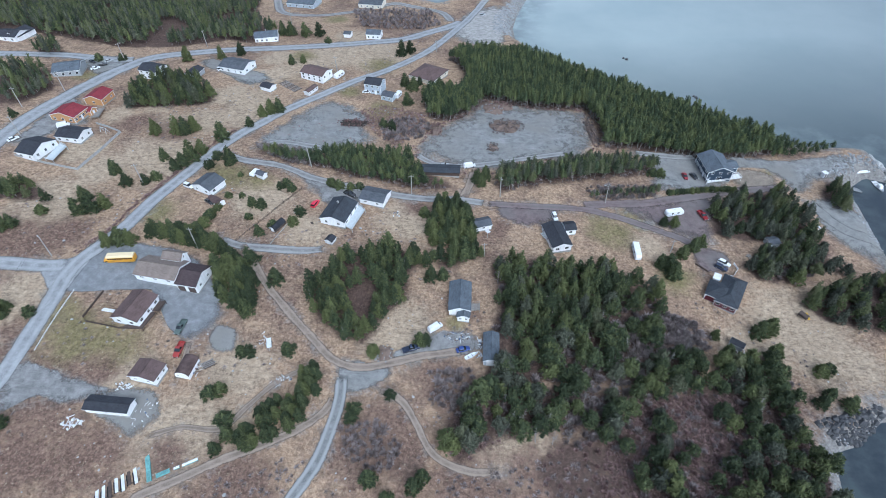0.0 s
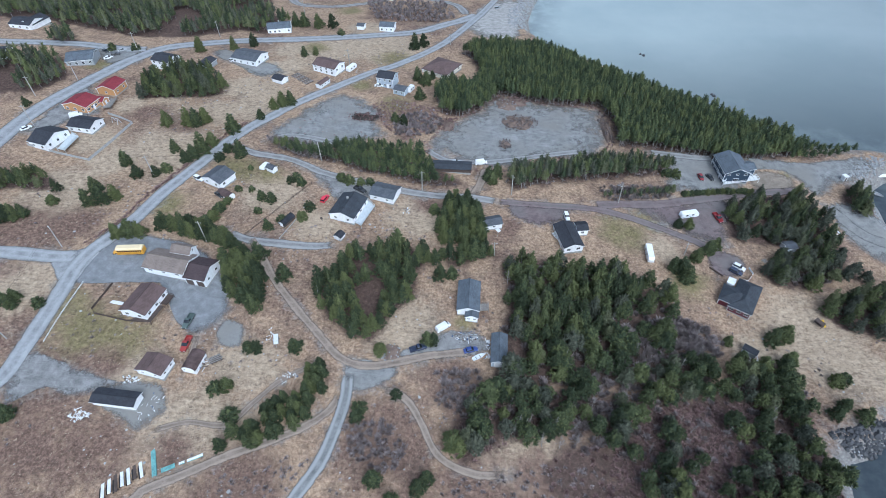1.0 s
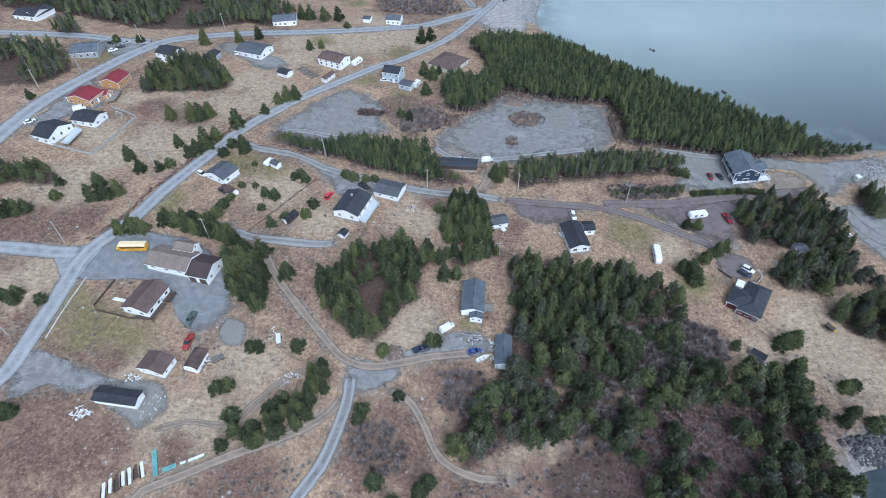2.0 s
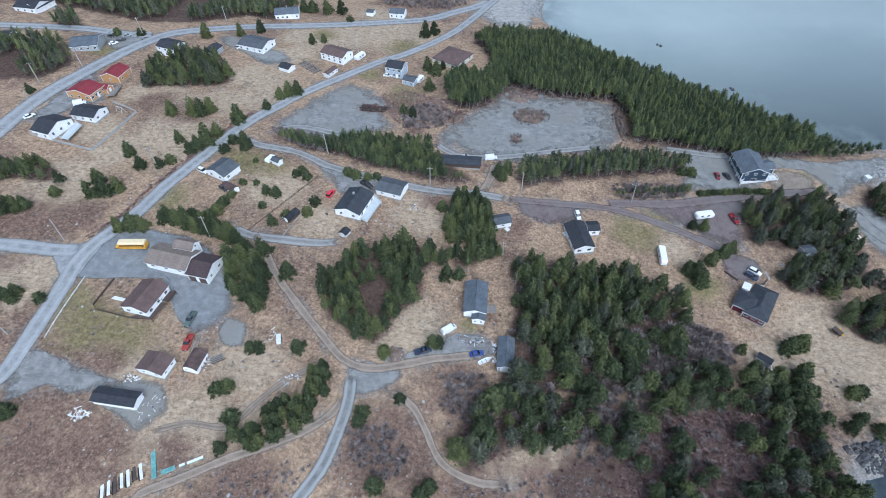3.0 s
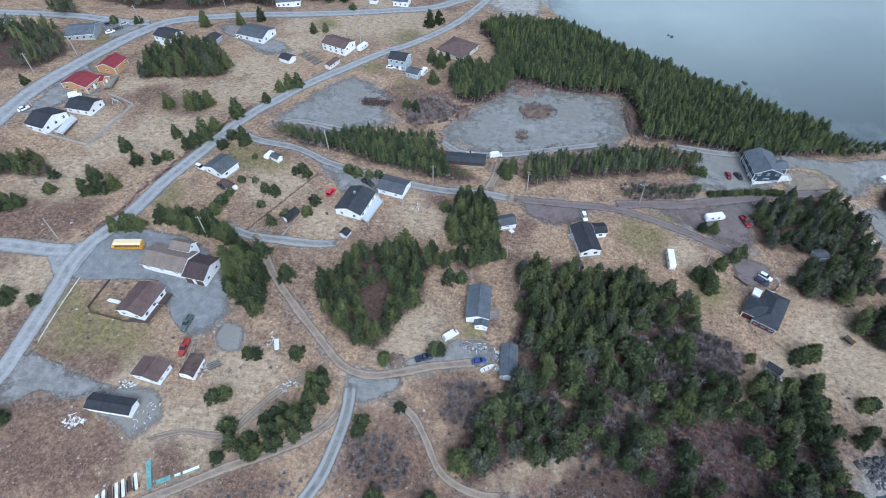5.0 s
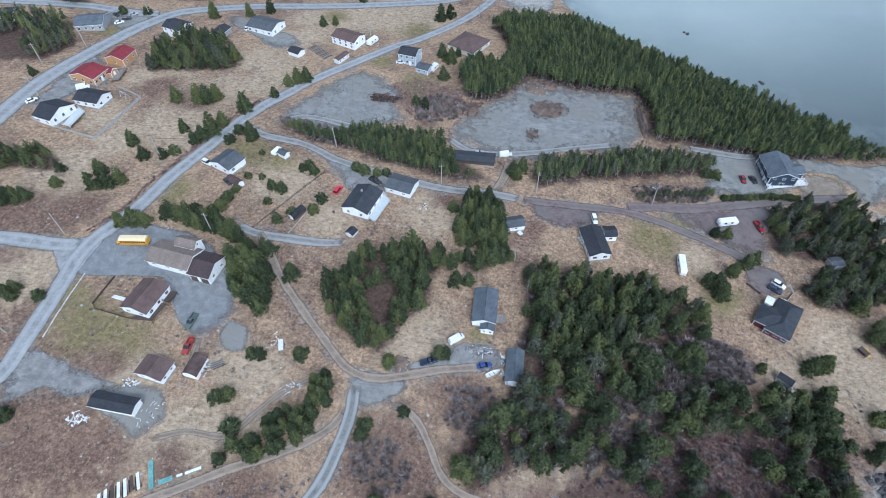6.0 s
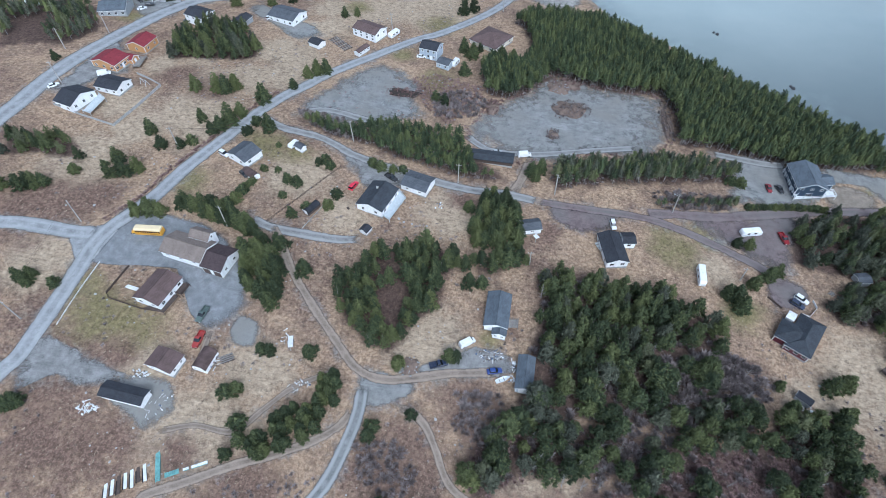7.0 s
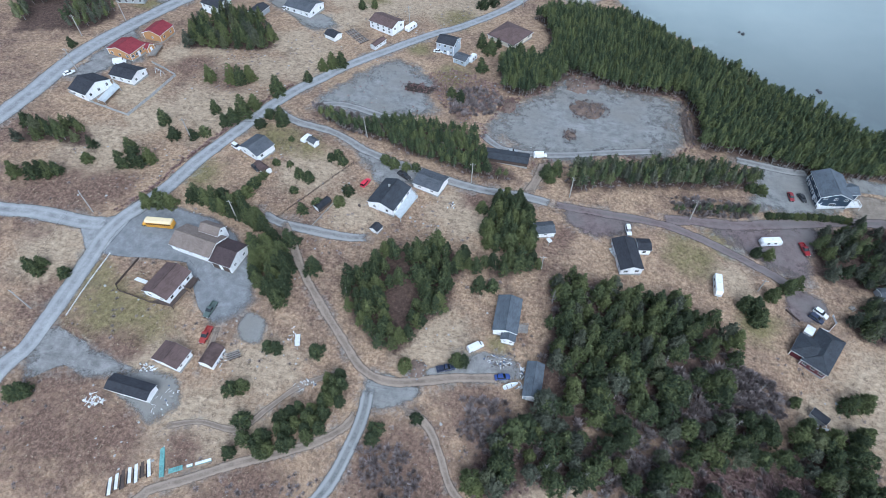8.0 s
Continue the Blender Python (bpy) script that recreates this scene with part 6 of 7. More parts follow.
def small_boat(x, y, rot, L, W, colour, label, z=None, cabin=False):
    """An open boat: hull with a sheer, thwarts, and perhaps a cabin."""
    ob = new("boat")
    ob.matrix_world = pose(x, y, z_at(x, y) if z is None else z, 0, 0, rot)
    m = paint(colour)
    bm = bmesh.new()
    rings = []
    for t in np.linspace(0, 1, 9):
        half = W / 2 * (1 - max(0, (t - 0.45) / 0.55) ** 2.2) * (0.82 + 0.18 * min(1, t * 3))
        half = max(half, 0.03)
        top = 0.62 + 0.3 * t * t
        keel = 0.05 + 0.35 * max(0, t - 0.7)
        u = -L / 2 + L * t
        rings.append([bm.verts.new(p) for p in ((u, -half, top), (u, -half * 0.8, top * 0.45), (u, 0, keel), (u, half * 0.8, top * 0.45), (u, half, top), (u, half * 0.86, top), (u, half * 0.6, 0.3 + keel * 0.5), (u, -half * 0.6, 0.3 + keel * 0.5), (u, -half * 0.86, top))])
    for p, q in zip(rings, rings[1:]):
        for i in range(9):
            bm.faces.new((p[i], p[(i + 1) % 9], q[(i + 1) % 9], q[i]))
    bm.faces.new(rings[0][::-1]), bm.faces.new(rings[-1])
    bmesh.ops.recalc_face_normals(bm, faces=bm.faces)
    part("hull", bm, m, ob)
    for t in (-0.25, 0.05):
        boxed("thwart", WOOD, ob, t * L - 0.12, t * L + 0.12, -W * 0.4, W * 0.4, 0.42, 0.47)
    if cabin:
        loft("cabin", [(0.0, W * 0.36, W * 0.33, 0.6, 2.0), (L * 0.22, W * 0.34, W * 0.28, 0.6, 1.9), (L * 0.28, W * 0.3, W * 0.2, 0.6, 1.2)], FADED, ob)
    return tagged(ob, label, "boat")


school_bus(-112.0, 129.2, 183)
SILVER, BLACKP, REDP, WHITEP, BLUEP, NAVYP, GREENP = (0.35, 0.36, 0.37), (0.03, 0.03, 0.033), (0.22, 0.016, 0.022), (0.75, 0.76, 0.77), (0.03, 0.06, 0.22), (0.025, 0.035, 0.07), (0.09, 0.12, 0.11)
car(-84.0, 103.5, 261, GREENP, "dark green pickup truck parked on grey paving", "pickup", "truck")
car(-82.1, 95.6, 266, (0.30, 0.04, 0.035), "old orange-red pickup truck beside a shed", "pickup", "truck")
car(-51.8, 162.5, 71, (0.6, 0.025, 0.06), "bright red car parked on a gravel driveway", "suv")
car(-39.1, 169.2, 329, BLACKP, "black pickup truck beside a hedge", "pickup", "truck")
car(-101.9, 169.0, 332, WHITEP, "white car parked beside a cottage", "suv")
car(-91.5, 160.6, 324, BLACKP, "dark car beside a cottage yard", "sedan")
car(42.0, 161.5, 278, WHITEP, "white car parked behind a charcoal-roofed house", "suv")
car(103.0, 166.0, 284, REDP, "red pickup truck with an open bed", "pickup", "truck")
car(103.1, 141.0, 320, WHITEP, "white car parked beside a maroon house", "suv")
car(101.2, 138.8, 322, NAVYP, "dark car parked beside a white one", "suv")
car(103.2, 190.4, 272, REDP, "red pickup truck beside a navy house", "sedan")
car(107.3, 190.7, 291, BLACKP, "black car beside a navy house", "sedan")
car(4.1, 100.3, 15, BLUEP, "blue car parked on a dirt yard", "sedan")
car(-12.3, 99.7, 21, NAVYP, "dark blue pickup parked on a dirt yard", "pickup", "truck")
car(-4.8, 107.8, 36, WHITEP, "white van beside a heap of junk", "van", "van")
car(-167.3, 205.9, 25, WHITEP, "white van parked before an ochre house", "van", "van")
car(-181.6, 193.5, 50, WHITEP, "white car parked beside the upper road", "sedan")
car(-186.2, 271.7, 329, BLACKP, "black car in a roadside yard", "sedan")
car(-179.5, 268.6, 31, BLACKP, "dark car in a roadside yard", "suv")
car(-178.9, 274.2, 34, SILVER, "silver car in a roadside yard", "sedan")
car(-180.9, 263.9, 33, WHITEP, "white car beside a grey house", "sedan")
car(-154.7, 257.6, 9, BLACKP, "black car before a tall white house", "sedan")
car(-119.3, 270.9, 48, WHITEP, "white car on a gravel drive", "suv")
car(25.1, 381.1, 45, SILVER, "silver car parked behind the beach", "suv")
car(-40.7, 251.4, 0, WHITEP, "white car beside a pale blue house", "sedan")
car(-71.2, 264.4, 320, BLACKP, "black car beside a white house", "sedan")
car(9.2, 191.3, 13, WHITEP, "white pickup at the clearing's edge", "van", "van")
car(-1.7, 191.0, 13, SILVER, "silver car behind a long grey shed", "sedan")
trailer(-78.8, 179.0, 66, 4.6, 2.0, 1.9, "small rounded white trailer on a lawn")
trailer(70.5, 144.4, 265, 8.2, 2.4, 2.7, "long white camper trailer on dry grass")
trailer(91.2, 166.3, 12, 7.5, 2.4, 2.6, "white camper trailer beside a fir bush")
trailer(-56.9, 268.0, 61, 7.0, 2.4, 2.7, "white camper trailer near the main road")
trailer(-24.7, 248.3, 67, 5.5, 2.3, 2.6, "white camper trailer beside a pale blue wing")
small_boat(6.8, 98.3, 29, 4.6, 1.6, (0.7, 0.73, 0.75), "small white boat lying on a dirt yard")
small_boat(194.4, 194.4, 269, 8.0, 2.8, (0.75, 0.76, 0.77), "white fishing boat afloat in the harbour", SEA - 0.25, True)
small_boat(182.8, 192.1, 317, 5.5, 2.4, (0.3, 0.31, 0.32), "grey workboat moored at the wharf", SEA - 0.2)


# ---- poles and wires ----
POLES = [(-135.1, 129.7), (-193.0, 220.4), (-183.2, 238.1), (-172.1, 276.9), (-137.2, 302.8), (-180.5, 196.8), (-119.4, 169.2), (-57.3, 186.4), (-14.8, 172.0), (21.1, 172.8), (64.3, 171.7), (13.0, 139.9), (84.1, 145.8), (-133.7, 93.4), (-88.9, 136.8), (-5.9, 308.4), (-58.4, 272.3), (-99.6, 350.0)]


def utility_pole(x, y, h=9.5, lamp=False):
    ob = new("utility_pole")
    g = rng(int(abs(x * 7 + y * 3)))
    ob.matrix_world = pose(x, y, z_at(x, y), g.uniform(-2, 2), g.uniform(-2, 2), g.uniform(0, 180))
    bm = bmesh.new()
    bmesh.ops.create_cone(bm, cap_ends=True, segments=10, radius1=0.22, radius2=0.16, depth=h + 0.8, matrix=pose(0, 0, h / 2 - 0.4))
    part("pole", bm, POLE, ob)
    boxed("crossarm", POLE, ob, -1.0, 1.0, -0.06, 0.06, h - 0.7, h - 0.55)
    for u in (-0.85, 0.0, 0.85):
        bm = bmesh.new()
        bmesh.ops.create_cone(bm, cap_ends=True, segments=8, radius1=0.06, radius2=0.04, depth=0.2, matrix=pose(u, 0, h - 0.45 + (0.45 if u == 0 else 0)))
        part("insulator", bm, FADED, ob)
    if lamp:
        bm = bmesh.new()
        box(bm, 0, 1.4, -0.04, 0.04, h - 1.3, h - 1.2)
        box(bm, 1.3, 1.9, -0.14, 0.14, h - 1.35, h - 1.18, bevel=0.05)
        part("street_light", bm, FADED, ob, "pale lamp head on an arm")
    tagged(ob, "weathered grey wooden utility pole beside the road", "utility pole", "utility poles")


for i, (x, y) in enumerate(POLES):
    utility_pole(x, y, 9.5 if i not in (11, 12, 15) else 6.5, i in (10, 0))


def wire(a, b, h, off):
    (x0, y0), (x1, y1) = POLES[a], POLES[b]
    cu = bpy.data.curves.new("power_line", "CURVE")
    cu.dimensions, cu.bevel_depth, cu.bevel_resolution = "3D", 0.018, 1
    s = cu.splines.new("POLY")
    s.points.add(14)
    for i in range(15):
        t = i / 14
        z = (z_at(x0, y0) + h) * (1 - t) + (z_at(x1, y1) + h) * t - 4 * t * (1 - t) * math.hypot(x1 - x0, y1 - y0) * 0.018
        s.points[i].co = (x0 + (x1 - x0) * t + off, y0 + (y1 - y0) * t, z, 1)
    cu.materials.append(RUBBER)
    tagged(new("power_line", cu), "thin dark overhead power line between poles", "power line", "power lines")


for a, b in ((13, 0), (0, 6), (6, 7), (7, 8), (8, 9), (9, 10), (5, 1), (1, 2), (2, 3), (3, 4)):
    for off in (-0.4, 0.4):
        wire(a, b, 9.1, off)


# ---- shore works, rocks, heaps ----
def rock_mesh(seed):
    g = rng(seed)
    bm = bmesh.new()
    bmesh.ops.create_icosphere(bm, subdivisions=1, radius=1)
    for v in bm.verts:
        v.co *= g.uniform(0.65, 1.15)
        v.co.z *= 0.9
    out = ([tuple(v.co) for v in bm.verts], [tuple(v.index for v in f.verts) for f in bm.faces])
    bm.free()
    return out


ROCKS = [rock_mesh(s) for s in range(6)]


def along(line, gap, width, seed):
    """Uneven spots in a band along a line."""
    g = rng(seed)
    out = []
    for p in curve_points(line, gap):
        for _ in range(max(1, int(width / gap))):
            out.append((p.x + g.uniform(-width, width) / 2, p.y + g.uniform(-width, width) / 2))
    return out


def sized(spots, lo, hi, seed):
    g = rng(seed)
    return [(x, y, lo + (hi - lo) * g.uniform() ** 2) for x, y in spots]


joined("riprap", ROCK, ROCKS, sized(along([(64.2, 440.6), (47.5, 401.6), (38.2, 371.8), (36.8, 344.9)], 1.0, 12, 1), 0.3, 1.1, 1), 1, "grey armour stones along the far beach", "rocks", 1)
joined("wet_rocks", DARKROCK, ROCKS, sized(scatter([(108.5, 79.5), (115.7, 80.4), (122.2, 83.1), (132.0, 85.1), (130.4, 80.5), (119.6, 72.8), (114.2, 72.5), (110.3, 76.1)], 0.8, 2), 0.3, 1.0, 2) + sized(scatter([(108.5, 79.5), (115.7, 80.4), (122.2, 83.1), (132.0, 85.1), (130.4, 80.5), (119.6, 72.8), (114.2, 72.5), (110.3, 76.1)], 2.2, 5), 0.6, 1.6, 6), 2, "dark wet rocks along the cove shore", "rocks", 1)
joined("shore_stones", ROCK, ROCKS, sized([q for q in scatter(BAY[10:20] + BAY[20:9:-1], 99, 3)] + along(COVE[1:8], 1.6, 9, 4), 0.2, 0.7, 3), 3, "grey stones on the cove beach", "rocks", 1)
break_line = curve_points([(190.7, 219.3), (198.8, 220.5), (202.1, 214.3), (201.6, 199.6), (200.1, 188.5)], 1.2)
g = rng(9)
br = [(p.x + g.uniform(-2.5, 2.5), p.y + g.uniform(-2.5, 2.5), g.uniform(0.6, 1.5)) for p in break_line for _ in range(6)]


def breakwater():
    vs, fs, base = [], [], 0
    for x, y, k in br:
        v, f = ROCKS[g.randint(6)]
        d = min((Vector((x, y)) - p).length for p in break_line)
        q = np.array(v) * k + (x, y, SEA + 1.6 - d * 0.55)
        vs.append(q)
        fs += [tuple(i + base for i in face) for face in f]
        base += len(v)
    ob = mesh_object("breakwater", np.concatenate(vs).tolist(), fs, FADEDROCK)
    tagged(ob, "pale boulder breakwater sheltering the harbour", "rocks", kind="stuff")


FADEDROCK = plain_material("pale_boulders", (0.45, 0.45, 0.44), 0.85, wear=0.55, scale=0.5)
breakwater()


def pier(line):
    ob = new("wharf")
    p = curve_points(line, 3.0)
    c = p[0]
    ob.matrix_world = pose(c.x, c.y, SEA)
    for i, (a, b) in enumerate(zip(p, p[1:])):
        ln, ang = (b - a).length, math.degrees(math.atan2((b - a).y, (b - a).x))
        m = pose((a.x + b.x) / 2 - c.x, (a.y + b.y) / 2 - c.y, 1.4, 0, 0, ang)
        bm = bmesh.new()
        for k in range(6):
            u = -ln / 2 + ln * k / 6
            box(bm, u + 0.02, u + ln / 6 - 0.02, -1.4, 1.4, -0.08, 0.0, m=m)
        part("deck_planks", bm, WOOD, ob)
        for s in (-1.2, 1.2):
            boxed("pile", DARKWOOD, ob, -0.14, 0.14, s - 0.14, s + 0.14, -4.5, 0.25, m=m)
            boxed("kerb_beam", WOOD, ob, -ln / 2, ln / 2, s - 0.1, s + 0.1, 0.02, 0.22, m=m)
    tagged(ob, "weathered timber wharf standing in the harbour", "wharf")


ob = new("concrete_slab")
ob.matrix_world = pose(188.5, 204.2, SEA + 2.2, 0, 0, 8)
boxed("top_slab", TRIM, ob, -5.5, 5.5, -2.6, 2.6, -0.1, 0.25, bevel=0.06)
boxed("footing", CONCRETE, ob, -5.2, 5.2, -2.3, 2.3, -4.0, -0.1)
tagged(ob, "white concrete slab at the head of the wharf", "slab")
light_box = new("beacon_hut")
light_box.matrix_world = pose(166.8, 194.4, z_at(166.8, 194.4), 0, 0, 20)
boxed("body", FADED, light_box, -0.9, 0.9, -0.9, 0.9, -0.2, 2.2, bevel=0.05)
boxed("roof", FADED, light_box, -1.1, 1.1, -1.1, 1.1, 2.2, 2.4, bevel=0.05)
boxed("door", DARKWOOD, light_box, -0.4, 0.4, -0.93, -0.88, 0.0, 1.8)
tagged(light_box, "small white hut beside the wharf road", "hut")
joined("wharf_stones", ROCK, ROCKS, sized(along([(172.0, 196.5), (178.0, 200.0), (183.0, 204.5), (188.0, 209.4), (192.4, 208.4), (195.2, 205.1)], 0.9, 6, 7), 0.25, 1.0, 8), 9, "grey and pale boulders round the wharf", "rocks", 1)
joined("harbour_stones", ROCK, ROCKS, sized(along([(176.0, 190.0), (174.5, 182.3), (173.5, 168.3), (172.0, 154.8)], 0.9, 5, 8), 0.2, 0.8, 9), 10, "grey stones along the harbour's edge", "rocks", 1)
pier([(171.4, 187.1), (182.2, 197.1), (201.3, 212.9)])
STICKS = [shrub_mesh(500 + s, 0.8, 1.3, 26) for s in range(3)]
BARE = [shrub_mesh(520 + s, 2.2, 1.7, 95) for s in range(4)]
LOW = [shrub_mesh(540 + s, 0.75, 1.1, 55) for s in range(4)]
TUFT = [shrub_mesh(560 + s, 0.3, 0.55, 9) for s in range(4)]


def heap(outline, h, seed, material, label, rocks=False, sticks=TWIGS):
    """A heap of brush or earth: a mound that carries sticks and stones."""
    p = np.array(outline)
    c = p.mean(0)
    r = np.abs(p - c).max(0) * 0.9
    g = rng(seed)
    ob = new("earth_heap" if rocks else "brush_heap")
    ob.matrix_world = pose(c[0], c[1], z_at(*c))
    vs, fs = [], []
    rings, seg = 6, 22
    for i in range(rings):
        for s in range(seg):
            a = 2 * math.pi * s / seg
            k = 1 - i / rings
            e = 0.9 + 0.5 * wobble(math.cos(a) * 1.6, math.sin(a) * 1.6, 1, seed) + 0.3 * wobble(math.cos(a) * 5, math.sin(a) * 5, 1, seed)
            vs.append((r[0] * k * e * math.cos(a), r[1] * k * e * math.sin(a), h * (1 - k * k) * g.uniform(0.7, 1.2) - (0.3 if i == 0 else 0)))
    vs.append((0, 0, h))
    for i in range(rings - 1):
        for s in range(seg):
            a, b = i * seg + s, i * seg + (s + 1) % seg
            fs.append((a, b, b + seg, a + seg))
    for s in range(seg):
        fs.append(((rings - 1) * seg + s, (rings - 1) * seg + (s + 1) % seg, len(vs) - 1))
    mesh_object("mound", vs, fs, material, ob)
    sv, sf, base = [], [], 0
    for _ in range(int(14 + 1.4 * r[0] * r[1])):
        a, k = g.uniform(0, 6.28), 1.1 * g.uniform(0, 1) ** 0.5
        v, f = (ROCKS if rocks else STICKS)[g.randint(3)]
        s = g.uniform(0.15, 0.4) if rocks else g.uniform(0.5, 1.2)
        q = np.array(v) * s + (r[0] * k * math.cos(a), r[1] * k * math.sin(a), h * max(0, 1 - k * k) + 0.05)
        sv.append(q)
        sf += [tuple(i + base for i in face) for face in f]
        base += len(v)
    tagged(mesh_object("rubble" if rocks else "brush", np.concatenate(sv).tolist(), sf, ROCK if rocks else sticks, ob), kind="stuff")
    tagged(ob, label, "heap")


EARTH = plain_material("brown_earth", (0.2, 0.147, 0.12), 0.95, wear=0.55, scale=0.8)
DARKEARTH = plain_material("dark_peat", (0.05, 0.04, 0.035), 0.95, wear=0.6, scale=0.8)
heap([(17.2, 216.8), (24.5, 229.0), (35.5, 231.6), (34.2, 226.0), (23.8, 217.4)], 1.8, 1, EARTH, "brown heap of brush and roots on gravel")
heap([(-52.7, 221.3), (-45.9, 225.1), (-34.9, 220.5), (-45.0, 218.4)], 1.0, 2, DARKEARTH, "low dark heap of peat on gravel", sticks=REDTWIGS)
heap([(15.3, 234.6), (18.4, 244.0), (26.9, 244.9), (29.1, 237.6)], 1.5, 3, EARTH, "stony earth bank below the spruces", True)

heap([(67.1, 237.2), (70.6, 235.0), (70.7, 218.4), (66.7, 208.4), (65.3, 217.9)], 1.6, 4, EARTH, "brown earth bank and roots at the clearing's edge")
heap([(16.6, 208.6), (21.5, 210.4), (23.0, 203.7), (18.8, 202.4)], 0.4, 5, EARTH, "low brown heap of roots on gravel")
heap([(-9.6, 224.0), (-1.9, 222.7), (-0.5, 216.6), (-9.1, 213.2)], 1.3, 6, EARTH, "brown brush bank at the clearing's edge", sticks=REDTWIGS)
heap([(17.5, 241.6), (24.4, 246.7), (32.4, 246.1), (33.3, 240.0), (21.3, 237.4)], 1.5, 7, EARTH, "long bank of roots and earth below spruces", sticks=REDTWIGS)
heap([(-25.0, 95.0), (-20.7, 96.4), (-18.4, 99.7), (-19.3, 102.3), (-21.0, 99.0)], 0.6, 8, EARTH, "small bank of bare brown earth", True)
CLEARING, EMPTY = LOTS[0][1], LOTS[1][1]
joined("lot_stones", ROCK, ROCKS, sized(scatter(CLEARING, 3.2, 31) + scatter(EMPTY, 2.4, 32), 0.06, 0.32, 33), 34, "loose pale stones on the gravel", "stones", 1)
SLASH = [(-42.4, 233.1), (-31.4, 239.8), (-10.0, 233.0), (-9.4, 219.6), (-22.9, 203.3), (-33.7, 214.1)]
joined("slash", REDTWIGS, STICKS, [(x, y, 1.0) for x, y in scatter(SLASH, 1.5, 38)], 39, "felled brown brush strewn over a cleared slope", "brush", 1)
joined("slash_stones", ROCK, ROCKS, sized(scatter(SLASH, 2.2, 43), 0.15, 0.5, 44), 45, "grey stones among felled brush", "stones", 1)
joined("lot_weeds", REDTWIGS, LOW, [(x, y, 0.7) for x, y in along(CLEARING + CLEARING[:1], 1.6, 4, 35)] + spots_in(EMPTY, 6, 36, 0.6), 37, "brown weeds along the gravel's edge", "weeds", 1)
main_line = curve_points(ROADS[0][1][10:17], 0.8)
ditch = []
g = rng(41)
for p, q in zip(main_line, main_line[1:]):
    n = Vector(((q - p).y, -(q - p).x)).normalized()
    for _ in range(2):
        o = p + n * (4.0 + g.uniform(-0.7, 0.9))
        ditch.append((o.x, o.y, g.uniform(0.4, 0.9)))
joined("ditch_brush", REDTWIGS, LOW, ditch, 42, "dark brown brush along the roadside ditch", "brush", 1)


def sea_rock(x, y, k, seed):
    v, f = rock_mesh(seed)
    ob = mesh_object("sea_rock", (np.array(v) * k).tolist(), f, DARKROCK)
    ob.location = (x, y, SEA + 0.1)
    tagged(ob, "dark rock breaking the calm sea", "rock", "sea rocks")


for i, (x, y) in enumerate([(111.0, 326.7), (112.8, 325.2), (139.0, 278.0), (139.9, 276.2)]):
    sea_rock(x, y, 1.0 + 0.4 * (i % 2), 60 + i)


def junk(outline, seed, label, n=26, big=1.0, pale=0.6):
    """A clutter of boards, boxes, tubs and sheets lying about."""
    g = rng(seed)
    p = np.array(outline)
    c = p.mean(0)
    ob = new("junk_pile")
    ob.matrix_world = pose(c[0], c[1], z_at(*c))
    spots = scatter(outline, 0.9 * big, seed)
    mats = [FADED, STEEL, WOOD, DARKWOOD, paint((0.05, 0.09, 0.18)), CONCRETE, EARTH]
    for i in range(min(n, len(spots))):
        x, y = spots[g.randint(len(spots))]
        m = pose(x - c[0], y - c[1], z_at(x, y) - z_at(*c), g.uniform(-8, 8), g.uniform(-8, 8), g.uniform(0, 180))
        kind = (0, 0, 0, 1, 2)[g.randint(5)]
        mat = mats[0] if g.uniform() < pale else mats[g.randint(len(mats))]
        if kind == 0:
            boxed("board", mat, ob, -g.uniform(0.6, 1.5) * big, g.uniform(0.6, 1.5) * big, -0.11 * big, 0.11 * big, 0.02, 0.1, m=m)
        elif kind == 1:
            boxed("crate", mat, ob, -0.4 * big, 0.4 * big, -0.3 * big, 0.3 * big, -0.05, g.uniform(0.3, 0.8) * big, bevel=0.04, m=m)
        else:
            bm = bmesh.new()
            bmesh.ops.create_cone(bm, cap_ends=True, segments=12, radius1=0.36 * big, radius2=0.33 * big, depth=0.6, matrix=m @ pose(0, 0, 0.28))
            part("tub", bm, mat, ob)
    tagged(ob, label, "junk")


junk([(-1.8, 105.0), (0.3, 107.6), (5.5, 106.8), (6.9, 103.6), (0.9, 103.2)], 1, "cluttered junk and equipment beside a house", 60, 0.65, 0.12)
junk([(-106.4, 72.0), (-104.5, 74.5), (-100.6, 72.4), (-103.9, 69.8)], 2, "heap of white scrap lying on dry grass", 48, 0.7, 0.95)
junk([(-97.3, 83.9), (-93.2, 84.9), (-90.9, 83.0), (-94.9, 82.0)], 3, "scattered pale boards beside a garage", 34, 0.55, 0.6)
junk([(-77.2, 87.7), (-76.1, 92.1), (-73.1, 90.8), (-74.5, 88.0)], 4, "stacked lumber and scrap beside a shed", 60, 0.6, 0.4)
junk([(95.4, 106.7), (99.0, 103.3), (97.3, 101.2), (94.2, 103.0)], 5, "white frames and scrap beside a shack", 44, 0.8, 0.75)
junk([(-21.8, 160.8), (-18.2, 161.2), (-18.0, 158.4), (-21.5, 158.0)], 7, "white and grey yard things on dry grass", 12, 0.6, 0.6)
junk([(-88.0, 80.5), (-83.0, 79.0), (-83.5, 71.5), (-88.5, 70.5)], 8, "pale stones and scrap strewn on gravel", 24, 0.45, 0.6)
junk([(9.0, 104.8), (10.4, 104.8), (10.3, 98.0), (9.0, 98.4)], 9, "white frames leaning beside a garage", 24, 0.8, 0.85)
